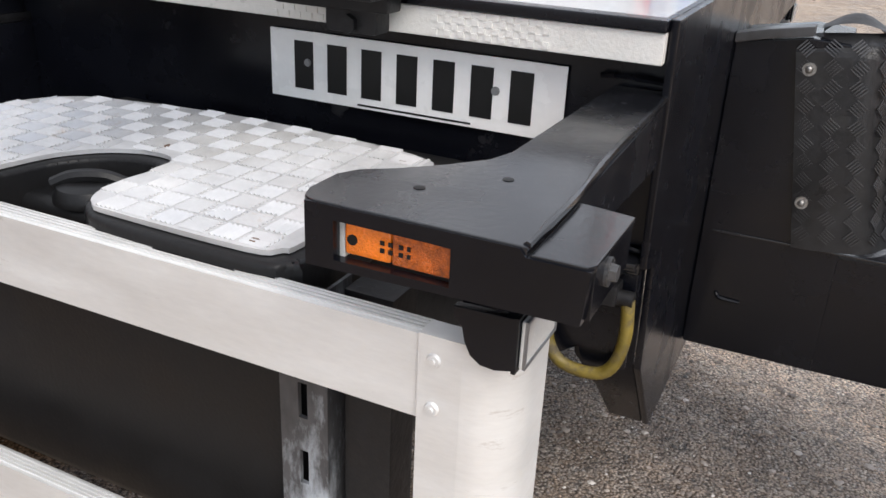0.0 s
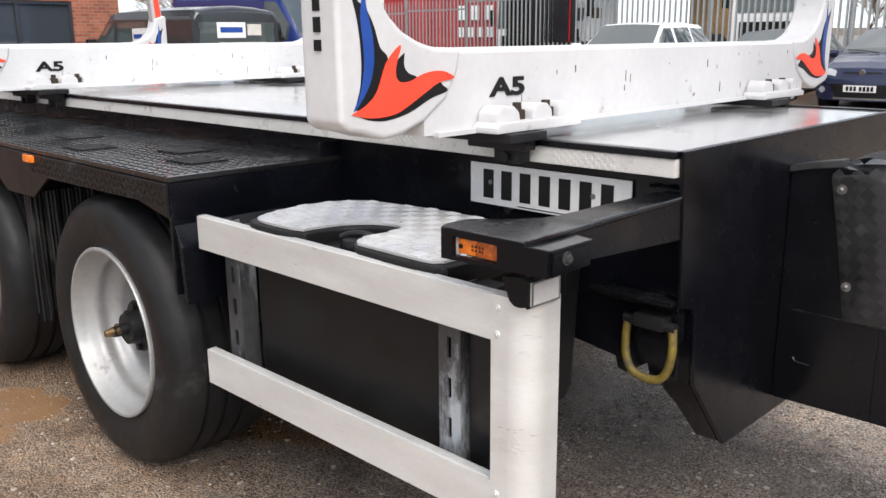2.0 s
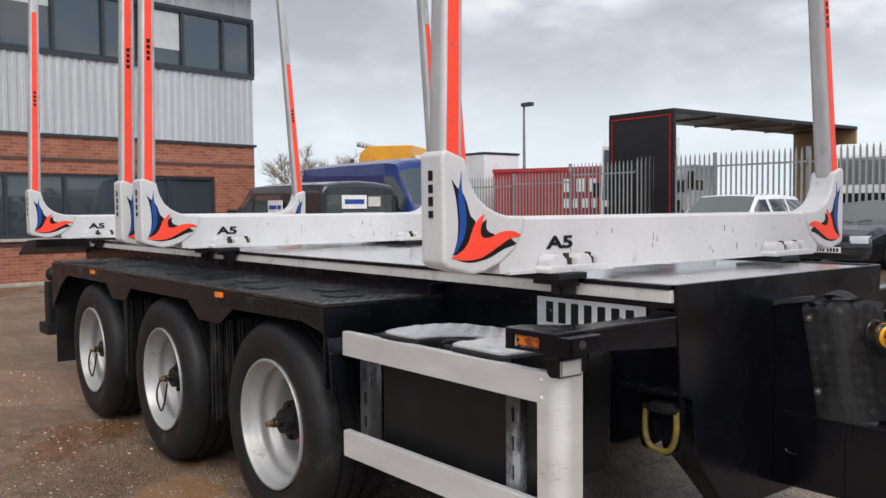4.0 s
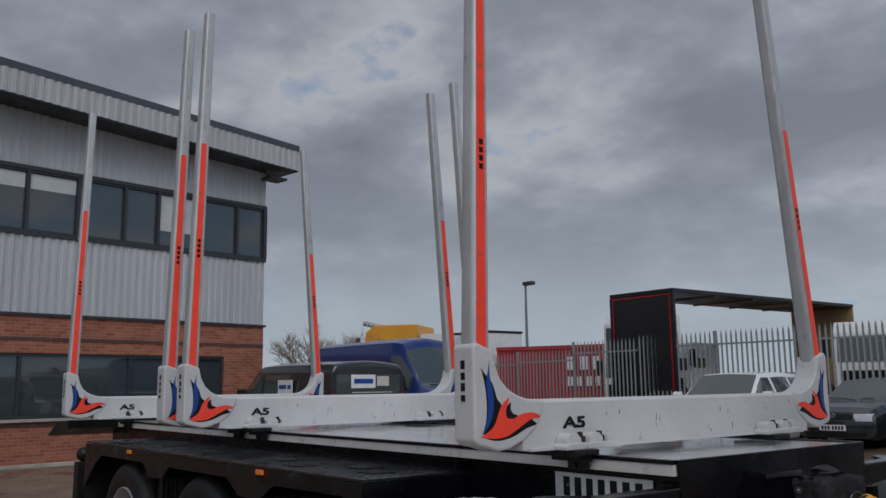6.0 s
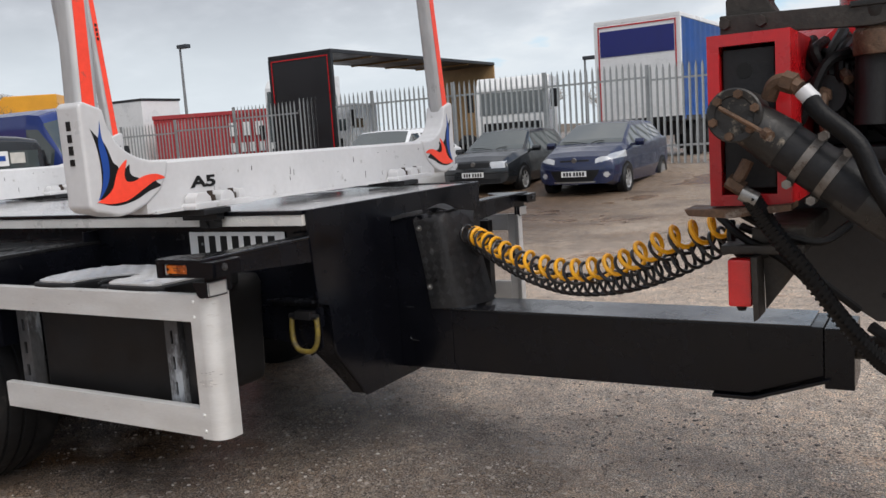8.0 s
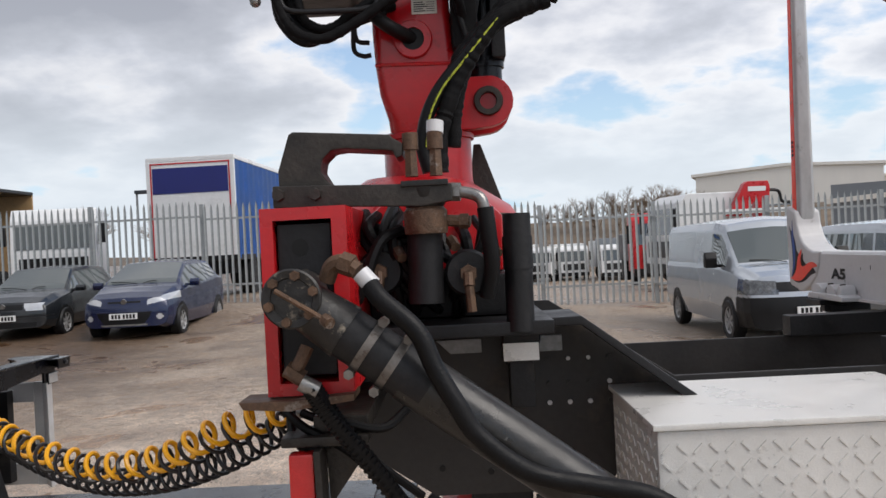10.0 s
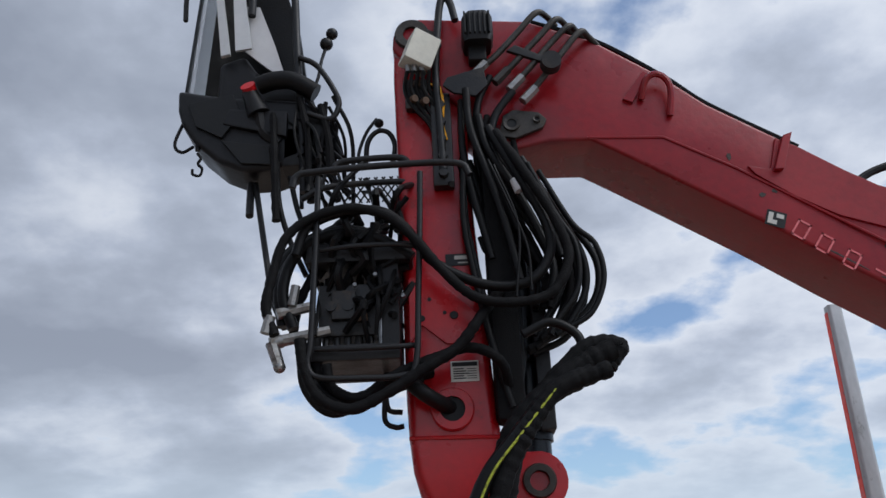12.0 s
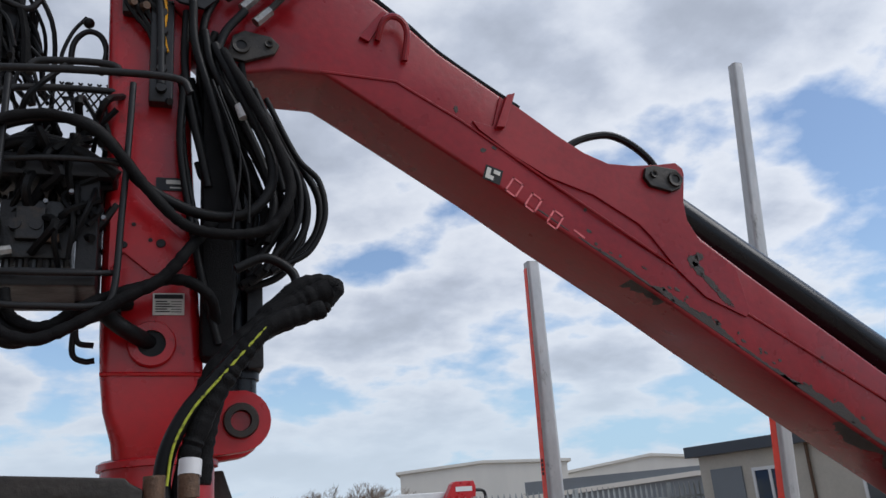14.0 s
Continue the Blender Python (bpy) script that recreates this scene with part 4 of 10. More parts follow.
def corner_arm():
    """Level arm from the frame to a flat head that carries a lamp, a folded tab and the reflector bracket."""
    bm = B()
    head = [(-0.186, -0.549), (0.012, -0.549), (0.010, -0.42), (0.001, -0.267), (-0.005, 0.046), (-0.083, 0.046), (-0.088, -0.19), (-0.090, -0.325), (-0.100, -0.36), (-0.130, -0.40),
            (-0.165, -0.436), (-0.193, -0.458), (-0.204, -0.48), (-0.204, -0.525), (-0.197, -0.543)]
    prism(bm, head, "z", 1.0655, 1.0745, 0.002)
    arm = part("lamp_arm", bm, M_ARM, trailer, "black painted lamp arm")
    share("lamp_arm", arm.data, trailer, MIRROR)
    bm = B()
    loft(bm, [[(-0.002, y, z), (0.008, y, z), (0.008, y, 1.065), (-0.002, y, 1.065)] if y < -0.4 else [(-0.016, y, z), (-0.006, y, z), (-0.006, y, 1.065), (-0.016, y, 1.065)] for y, z in ((-0.536, 1.018), (-0.42, 1.010), (0.046, 0.976))])
    both("arm_web", bm, M_BLACK)
    bm = B()
    loft(bm, [[(-0.086, y, z), (-0.078, y, z), (-0.078, y, 1.065), (-0.086, y, 1.065)] for y, z in ((-0.32, 1.010), (0.046, 0.976))])
    both("arm_web", bm, M_BLACK)
    bm = B()
    tube(bm, [(0.010, -0.545, 1.074), (0.009, -0.42, 1.074), (0.0, -0.267, 1.074), (-0.006, 0.04, 1.074)], 0.0035, 6, 5, 0.3)
    both("weld_bead", bm, M_ARM)
    # folded tab beside the head
    bm = B()
    prism(bm, [(0.014, -0.548), (0.060, -0.548), (0.065, -0.540), (0.065, -0.424), (0.012, -0.415)], "z", 1.0625, 1.0685, 0.0015)
    tab = both("angle_tab", bm, M_ARM, "black scratched angle tab")
    bm = B()
    prism(bm, [(-0.5385, 1.019), (-0.428, 1.021), (-0.424, 1.062), (-0.5385, 1.062)], "x", 0.056, 0.064, 0.001)
    both("tab_web", bm, M_BLACK)
    bm = B()
    rod(bm, (0.064, -0.500, 1.047), (0.067, -0.500, 1.047), 0.0125, None, 18)
    rod(bm, (0.067, -0.500, 1.047), (0.073, -0.500, 1.047), 0.0085, 0.0075, 6)
    both("arm_bolt", bm, M_TAB)
    for x, y in ((-0.120, -0.475), (-0.06, -0.41)):
        bm = B()
        rod(bm, (x, y, 1.0744), (x, y, 1.0752), 0.0055, None, 12)
        part("drilled_hole", bm, M_INK, arm)
    # face plate with the lamp opening
    bm = B()
    outer = [(-0.192, 1.073), (-0.192, 1.013), (0.060, 1.019), (0.064, 1.066), (0.012, 1.066), (0.006, 1.073)]
    inner = [(-0.163, 1.060), (-0.163, 1.023), (-0.052, 1.024), (-0.052, 1.059), (-0.07, 1.0595), (-0.09, 1.0597)]
    loops = list(zip(outer, inner, inner[1:] + inner[:1], outer[1:] + outer[:1]))
    for ya in (-0.551, -0.540):
        for quad in loops:
            bm.faces.new([bm.verts.new((u, ya, w)) for u, w in quad])
    for loop in (outer, inner):
        for (a, b), (c, d) in zip(loop, loop[1:] + loop[:1]):
            bm.faces.new([bm.verts.new(p) for p in ((a, -0.551, b), (c, -0.551, d), (c, -0.540, d), (a, -0.540, b))])
    bmesh.ops.remove_doubles(bm, verts=bm.verts, dist=0.0005)
    bmesh.ops.recalc_face_normals(bm, faces=bm.faces)
    both("lamp_plate", bm, M_BLACK)
    bm = B()
    box(bm, -0.192, -0.184, -0.5385, -0.47, 1.013, 1.064, 0.002)
    both("arm_web", bm, M_BLACK)
    bm = B()
    box(bm, -0.1585, -0.112, -0.540, -0.524, 1.026, 1.056, 0.004)
    lens = both("amber_lamp", bm, M_AMBER, "amber side lamp set in the plate")
    bm = B()
    box(bm, -0.1115, -0.053, -0.5405, -0.524, 1.026, 1.056, 0.003)
    part("reflex_half", bm, M_AMBER2, lens[0], "darker honeycomb reflector half")
    bm = B()
    for x, w in ((-0.122, 0.004), (-0.114, 0.004), (-0.104, 0.004), (-0.096, 0.003)):
        for z in (1.036, 1.043):
            box(bm, x, x + w, -0.5418, -0.5408, z, z + 0.004)
    part("marking_bar", bm, M_INK, lens[0])
    bm = B()
    rod(bm, (-0.150, -0.5396, 1.041), (-0.150, -0.5412, 1.041), 0.005, None, 10)
    part("lamp_screw", bm, M_INK, lens[0])
    # pale strip painted as daylight showing through the gap left of the lens
    bm = B()
    box(bm, -0.166, -0.1590, -0.5385, -0.530, 1.022, 1.062)
    both("gap_light_strip", bm, M_REFL, "pale strip drawn as light through the gap beside the lamp")
    bm = B()
    box(bm, -0.150, -0.05, -0.5235, -0.515, 1.020, 1.060)
    both("lamp_back", bm, M_BLACK2)
    # bracket lobe in front of the post, folded round to carry the reflector
    bm = B()
    lobe = [(-0.056, 0.998), (0.002, 1.000), (0.002, 0.950), (-0.014, 0.946), (-0.028, 0.947), (-0.038, 0.954), (-0.044, 0.966), (-0.047, 0.980), (-0.055, 0.987)]
    prism(bm, lobe, "y", -0.531, -0.521, 0.001)
    both("post_bracket", bm, M_BLACK)
    bm = B()
    box(bm, -0.010, 0.0, -0.5205, -0.41, 0.957, 1.014, 0.001)
    box(bm, 0.0, 0.0045, -0.531, -0.438, 0.947, 1.001, 0.001)
    both("reflector_holder", bm, M_BLACK)
    bm = B()
    box(bm, 0.005, 0.010, -0.526, -0.444, 0.951, 0.997, 0.002)
    refl = both("white_reflector", bm, M_REFL, "white front reflector")
    bm = B()
    for y0, y1, z0, z1 in ((-0.526, -0.444, 0.951, 0.954), (-0.526, -0.444, 0.994, 0.997), (-0.526, -0.523, 0.954, 0.994), (-0.447, -0.444, 0.954, 0.994)):
        box(bm, 0.0085, 0.0112, y0, y1, z0, z1)
    part("reflector_rim", bm, M_GALV, refl[0])


def lashing_ring():
    bm = B()
    y = 0.035
    pts = [(-0.140, y, 0.760), (-0.142, y - 0.004, 0.702), (-0.132, y - 0.008, 0.657), (-0.105, y - 0.010, 0.630), (-0.052, y - 0.010, 0.628), (-0.026, y - 0.008, 0.652), (-0.016, y - 0.004, 0.702), (-0.020, y, 0.760)]
    tube(bm, pts, 0.0105, 10, 5)
    part("lashing_ring", bm, M_YELLOW, trailer, "chipped yellow lashing ring")
    bm = B()
    rod(bm, (-0.148, y, 0.762), (-0.012, y, 0.762), 0.0125, None, 12)
    box(bm, -0.115, -0.035, y - 0.02, 0.057, 0.752, 0.785, 0.004)
    part("ring_holder", bm, M_BLACK2, trailer)
    share("lashing_ring", bpy.data.objects["lashing_ring"].data, trailer, MIRROR)


def plate():
    bm = B()
    box(bm, -0.668, -0.154, 0.049, 0.053, 0.978, 1.090, 0.0015)
    p = part("number_plate", bm, M_PLATE, trailer, "white registration plate with black bars")
    for i in range(7):
        bm = B()
        x = -0.625 + i * 0.0635
        box(bm, x + 0.005, x + 0.041, 0.0478, 0.0492, 0.996, 1.074, 0.0)
        part("plate_bar", bm, M_INK, p)
    for x in (-0.594, -0.262):
        bm = B()
        rod(bm, (x, 0.049, 1.04), (x, 0.0455, 1.04), 0.007, 0.006, 12)
        part("plate_screw", bm, M_GALV, p)
    bm = B()
    box(bm, -0.50, -0.30, 0.0482, 0.0492, 0.9825, 0.9855)
    part("small_print_bar", bm, M_INK, p)
    bm = B()
    box(bm, -0.66, -0.165, 0.053, 0.06, 0.985, 1.085)
    part("plate_holder", bm, M_BLACK2, trailer)


def drawbar():
    bm = B()
    prism(bm, [(0.0, 0.69), (1.70, 0.69), (1.70, 0.52), (1.45, 0.435), (0.0, 0.425)], "y", 0.58, 0.82, 0.008)
    part("drawbar_beam", bm, M_BLACK, trailer, "black box-section drawbar")
    bm = B()
    prism(bm, [(1.33, 0.432), (1.47, 0.432), (1.72, 0.515), (1.72, 0.503), (1.47, 0.418), (1.33, 0.418)], "y", 0.565, 0.835, 0.003)
    part("wear_plate", bm, M_BLACK, trailer)
    bm = B()
    box(bm, 0.02, 1.66, 0.573, 0.827, 0.690, 0.696, 0.002)
    part("top_plate", bm, M_ARM, trailer, "wet black top plate")
    bm = B()
    box(bm, 1.701, 1.795, 0.585, 0.815, 0.475, 0.685, 0.006)
    part("end_block", bm, M_BLACK, trailer)
    bm = B()
    rod(bm, (1.72, 0.70, 0.60), (1.98, 0.70, 0.60), 0.045, 0.035, 16)
    lathe(bm, [(0.035, -0.02), (0.075, -0.025), (0.085, 0.0), (0.075, 0.025), (0.035, 0.02)], (2.05, 0.70, 0.60), "z", 24, True)
    part("towing_eye", bm, M_STEEL, trailer)
    # hose bracket with a rubber sheet hung over its side
    bm = B()
    prism(bm, [(0.001, 0.430), (0.001, 1.070), (0.13, 1.090), (0.20, 1.085), (0.235, 0.70), (0.262, 0.690), (0.262, 0.430)], "y", 0.5755, 0.815, 0.004)
    part("hose_bracket", bm, M_BLACK, trailer)
    bm = B()
    prism(bm, [(0.001, 1.068), (0.001, 1.086), (0.06, 1.100), (0.135, 1.112), (0.135, 1.094), (0.06, 1.082)], "y", 0.563, 0.610, 0.003)
    part("bracket_lip", bm, M_MAT, trailer, "worn rolled top edge")

    def sheet(u, v):
        """Hangs over the front of the box and folds back round its corner."""
        run, bend = 0.31 * u, radians(72)
        r0 = 0.06 / bend
        a = min(max((run - 0.105) / 0.06, 0.0), 1.0) * bend
        rest = max(run - 0.165, 0.0)
        x = 0.104 + 0.070 * v + min(run, 0.105) + r0 * math.sin(a) + math.cos(bend) * rest + 0.02 * v * rest / 0.145
        y = 0.566 + r0 * (1 - math.cos(a)) + math.sin(bend) * rest + 0.008 * math.sin(9 * u + 4 * v) * v
        z = 1.100 - 0.405 * v + 0.016 * math.sin(3.1 * u) * (1 - v) + 0.012 * u * v
        if v < 0.08:
            y += (0.08 - v) * 0.8 * (1 - 0.6 * u)
            z -= (0.08 - v) * 0.15
        return Vector((x, y, z))

    def cloth(f, nu, nv):
        bm = B()
        rows = [[bm.verts.new(f(i / nu, j / nv)) for i in range(nu + 1)] for j in range(nv + 1)]
        for a, b in zip(rows, rows[1:]):
            for i in range(nu):
                bm.faces.new((a[i], a[i + 1], b[i + 1], b[i]))
        bmesh.ops.solidify(bm, geom=list(bm.faces), thickness=0.005)
        return bm
    cover = part("rubber_cover", cloth(sheet, 14, 22), M_MAT, trailer, "torn black ribbed rubber cover sheet", 60)
    part("torn_flap", cloth(lambda u, v: Vector((0.262 + 0.045 * v + 0.055 * u * v, 0.725 + 0.05 * u, 0.95 - 0.25 * v + 0.008 * math.sin(6 * v))), 4, 10), M_MAT, cover, "folded torn edge of the sheet", 60)
    part("top_fold", cloth(lambda u, v: Vector((0.145 + 0.125 * u, 0.585 + 0.10 * v + 0.03 * u, 1.108 + 0.034 * math.sin(math.pi * min(u * 1.15, 1.0)) * (0.35 + 0.65 * v) - 0.05 * max(0.0, v - 0.6))), 8, 6), M_MAT, cover, "lifted corner of the sheet", 60)
    bm = B()
    for j in range(11):
        for i in range(7):
            u, v = (i + 0.4) / 7, (j + 0.9) / 11.8
            c = sheet(u, v)
            du, dv = (sheet(u + 0.02, v) - c).normalized(), (sheet(u, v + 0.02) - c).normalized()
            nrm = du.cross(dv).normalized()
            if nrm.y > 0:
                nrm = -nrm
            f = Matrix((du, nrm, -dv)).transposed().to_4x4()
            for k in range(5):
                t = Matrix.Translation(c + nrm * 0.0022) @ f @ Matrix.Rotation(radians(42 if (i + j) % 2 else -42), 4, "Y") @ Matrix.Translation((0, 0, (k - 2) * 0.0054)) @ Matrix.Diagonal((0.023, 0.0022, 0.0022, 1))
                bmesh.ops.create_cube(bm, size=1.0, matrix=t)
    rb = part("rubber_ribs", bm, M_MAT, cover)
    rb["kind"] = "stuff"
    for u, v in ((0.075, 0.165), (0.055, 0.775)):
        c = sheet(u, v)
        bm = B()
        rod(bm, (c.x, c.y + 0.004, c.z), (c.x, c.y - 0.006, c.z), 0.0125, 0.012, 16)
        ball(bm, (c.x, c.y - 0.006, c.z), 0.007, 10)
        part("cover_bolt", bm, M_CHROME, trailer, "domed bolt with washer")


front()
deck()
guard()
wheels()
side_guard()
locker()
corner_arm()
lashing_ring()
plate()
drawbar()


# ---- bolsters with stakes ----
def rounder(pts):
    """The outline drawn as one smooth line."""
    return [(q.x, q.y) for q in curve_points([(a, b, 0) for a, b in list(pts) + [pts[0]]], 4)][:-1]


def make_bolster(stripes=(3.05, 2.85), leans=(1.3, 6.0), group="bolsters on the trailer", stands="on the deck"):
    """One white beam with cast ends and two leaning stakes; the face with the decals looks along +x."""
    base = Matrix.Translation((0, -YC, -1.177))
    root = thing("timber_bolster", "white timber bolster with tall orange-striped stakes " + stands, "bolster", group=group)

    def put(name, bm, material, parent=root, label=""):
        bmesh.ops.transform(bm, matrix=base, verts=bm.verts)
        return part(name, bm, material, parent, label)

    flip = Matrix.Diagonal((1, -1, 1, 1))
    bm = B()
    sec = [(-0.11, 1.215), (-0.10, 1.205), (0.0, 1.205), (0.0, 1.385), (-0.012, 1.397), (-0.098, 1.397), (-0.11, 1.385)]
    prism(bm, sec, "y", -0.33, 2 * YC + 0.33, 0.0)
    box(bm, -0.118, 0.016, -0.30, 2 * YC + 0.30, 1.2005, 1.211)
    put("beam", bm, M_WHITE, label="scuffed white painted beam")
    bm = B()
    end = [(-0.572, 1.25), (-0.55, 1.232), (-0.512, 1.225), (-0.454, 1.208), (-0.40, 1.214), (-0.328, 1.240), (-0.262, 1.285), (-0.225, 1.343), (-0.212, 1.398), (-0.297, 1.400), (-0.345, 1.412), (-0.395, 1.435),
           (-0.435, 1.47), (-0.462, 1.52), (-0.478, 1.585), (-0.556, 1.612), (-0.575, 1.60)]
    prism(bm, end, "x", -0.116, 0.006, 0.013, 3)
    a = put("end_casting", bm, M_WHITE, label="white cast stake socket")
    b = share("end_casting", a.data, root, flip, "white cast stake socket")
    for sock in (a, b):
        for z, hh in ((1.535, 0.020), (1.492, 0.017), (1.452, 0.019), (1.410, 0.014)):
            bm = B()
            box(bm, -0.068, -0.046, -0.5765, -0.5735, z - hh, z + hh * 0.6)
            put("marking_bar", bm, M_INK, sock)
        bm = B()
        blue = [(-0.499, 1.545), (-0.497, 1.486), (-0.482, 1.426), (-0.480, 1.372), (-0.492, 1.329), (-0.517, 1.293), (-0.538, 1.274), (-0.521, 1.306), (-0.508, 1.360), (-0.509, 1.408), (-0.514, 1.468), (-0.505, 1.510)]
        prism(bm, rounder(blue), "x", 0.0062, 0.0076)
        put("blue_flame", bm, M_BLUE, sock)
        bm = B()
        shade_ = [(-0.540, 1.518), (-0.517, 1.492), (-0.497, 1.478), (-0.477, 1.444), (-0.462, 1.402), (-0.441, 1.379), (-0.456, 1.334), (-0.492, 1.292), (-0.532, 1.276), (-0.518, 1.324), (-0.514, 1.384), (-0.522, 1.456)]
        prism(bm, rounder(shade_), "x", 0.0066, 0.0072)
        under = [(-0.531, 1.266), (-0.449, 1.263), (-0.398, 1.278), (-0.335, 1.308), (-0.289, 1.323), (-0.276, 1.316), (-0.262, 1.303), (-0.317, 1.288), (-0.380, 1.262), (-0.449, 1.249), (-0.499, 1.254)]
        prism(bm, rounder(under), "x", 0.0064, 0.0070)
        horn = [(-0.392, 1.390), (-0.394, 1.363), (-0.382, 1.347), (-0.356, 1.336), (-0.388, 1.321), (-0.417, 1.325), (-0.424, 1.352), (-0.414, 1.374)]
        prism(bm, rounder(horn), "x", 0.0062, 0.0068)
        put("flame_shadow", bm, M_INK, sock)
        bm = B()
        red = [(-0.545, 1.268), (-0.506, 1.284), (-0.474, 1.312), (-0.446, 1.371), (-0.404, 1.406), (-0.420, 1.358), (-0.413, 1.331), (-0.379, 1.329), (-0.340, 1.343), (-0.298, 1.349), (-0.266, 1.345), (-0.240, 1.331), (-0.289, 1.323), (-0.344, 1.297), (-0.406, 1.267), (-0.449, 1.258), (-0.499, 1.258)]
        prism(bm, rounder(red), "x", 0.0072, 0.0086)
        put("red_flame", bm, M_ORANGE, sock)

    def stake(lean, far, stripe_top):
        h = 3.97
        y0 = -0.516

        def ring(z, k):
            wx, wy = 0.043 - 0.011 * k, 0.045 - 0.015 * k
            y = y0 + math.tan(radians(lean)) * (z - 1.56)
            pts = []
            for cx, cy, a0 in ((1, 1, 0), (-1, 1, 90), (-1, -1, 180), (1, -1, 270)):
                rr = 0.022 - 0.008 * k
                for q in range(4):
                    a = radians(a0 + 30 * q)
                    pts.append((-0.055 + cx * (wx - rr) + rr * math.cos(a), y + cy * (wy - rr) + rr * math.sin(a), z))
            return pts
        bm = B()
        loft(bm, [ring(1.42 + (h - 1.42) * k / 8, k / 8) for k in range(9)])
        s = put("stake", bm, M_STAKE, label="tall weathered aluminium stake")
        bm = B()
        rows = []
        for k in range(9):
            z = 1.585 + (stripe_top - 1.585) * k / 8
            f = (z - 1.42) / (h - 1.42)
            y = y0 + math.tan(radians(lean)) * (z - 1.56)
            xf = -0.055 + 0.043 - 0.011 * f
            w = 0.024 - 0.009 * f
            cut = 0.02 if k == 0 else 0.0
            rows.append([(xf - 0.004, y - w - 0.004, z + cut), (xf + 0.0022, y - w - 0.004, z + cut), (xf + 0.0022, y + w - 0.004, z - cut), (xf - 0.004, y + w - 0.004, z - cut)])
        loft(bm, rows)
        st = put("orange_stripe", bm, M_ORANGE, s, "fluorescent orange reflective stripe")
        for q in range(4):
            bm = B()
            z = 2.30 + q * 0.033
            f = (z - 1.42) / (h - 1.42)
            y = y0 + math.tan(radians(lean)) * (z - 1.56)
            xf = -0.055 + 0.043 - 0.011 * f + 0.003
            box(bm, xf, xf + 0.0012, y - 0.013, y + 0.006, z - 0.011, z + 0.011)
            put("marking_bar", bm, M_INK, s)
        if far:
            s.matrix_basis = flip
        return s

    stake(leans[0], False, stripes[0])
    stake(leans[1], True, stripes[1])
    t5 = text_mesh("A5", 0.060, M_INK, slant=0.02)
    share("lettering", t5, root, base @ Matrix.Translation((0.0022, -0.043, 1.283)) @ Matrix.Rotation(radians(90), 4, "Z") @ Matrix.Rotation(radians(90), 4, "X") @ Matrix.Diagonal((1.85, 1, 1, 1)), "black stencilled lettering A5")
    for yy in (-0.03, 2 * YC - 0.03):
        bm = B()
        prism(bm, [(yy - 0.145, 1.201), (yy + 0.185, 1.201), (yy + 0.185, 1.219), (yy + 0.150, 1.226), (yy - 0.130, 1.226), (yy - 0.145, 1.215)], "x", 0.002, 0.082, 0.005)
        for c, w in ((yy - 0.085, 0.044), (yy + 0.045, 0.040), (yy + 0.128, 0.020)):
            prism(bm, [(c - w, 1.224), (c + w, 1.224), (c + w * 0.9, 1.246), (c + w * 0.45, 1.262), (c - w * 0.45, 1.264), (c - w * 0.9, 1.248)], "x", 0.004, 0.066, 0.006)
        f = put("clamp_foot", bm, M_WHITE, label="chipped white cast clamp foot")
        for o in (-0.018, 0.095):
            bm = B()
            rod(bm, (0.034, yy + o, 1.226), (0.034, yy + o, 1.249), 0.021, 0.020, 6)
            rod(bm, (0.034, yy + o, 1.249), (0.034, yy + o, 1.266), 0.012, 0.011, 10)
            put("clamp_bolt", bm, M_BOLT, f, "rusty dark clamp bolt")
        bm = B()
        box(bm, -0.13, 0.10, yy - 0.12, yy + 0.02, 1.178, 1.200, 0.004)
        put("clamp_plate", bm, M_BLACK2, root)
        bm = B()
        if yy < 0.5:
            box(bm, -0.03, 0.055, yy - 0.03, yy + 0.012, 1.118, 1.177, 0.006)
            box(bm, -0.115, 0.075, yy - 0.035, yy + 0.008, 1.150, 1.177, 0.005)
            rod(bm, (0.012, yy - 0.040, 1.132), (0.012, yy - 0.028, 1.132), 0.014, None, 6)
            put("clamp_jaw", bm, M_BLACK2, root)
    # scratches and knocks on the beam
    bm = B()
    rng_ = random.Random(5)
    for _ in range(20):
        y, z, l = rng_.uniform(-0.1, 1.6), rng_.uniform(1.24, 1.38), rng_.uniform(0.008, 0.035)
        box(bm, 0.0, 0.0012, y, y + rng_.uniform(0.0008, 0.003), z - l * rng_.uniform(0.3, 1.0), z)
    put("paint_chip", bm, M_INK, root)["kind"] = "stuff"
    root.matrix_basis = Matrix.Translation((-0.46, YC, 1.177))
    return root


make_bolster(leans=(1.3, 6.6))
bolster = make_bolster(leans=(1.3, 4.6))
bolster.matrix_basis = Matrix.Translation((-3.285, YC, 1.177)) @ Matrix.Rotation(0.032, 4, "Z")
copy_thing(bolster, Matrix.Translation((-3.62, YC, 1.177)) @ Matrix.Rotation(0.02, 4, "Z"))
copy_thing(bolster, Matrix.Translation((-5.90, YC, 1.177)))

# ---- loader crane on the truck's tail ----
crane = thing("loader_crane", "red loader crane with black hoses, mounted behind the truck", "crane")
CY = 0.69


def hose(name, r, material, pts):
    bm = B()
    tube(bm, pts, r, 10, 10, 0.10 if material is M_SLEEVE else 0.0)
    return part(name, bm, material, crane)


def bar(name, r, pts):
    bm = B()
    tube(bm, pts, r, 10, 7)
    return part(name, bm, M_BLACK2, crane)


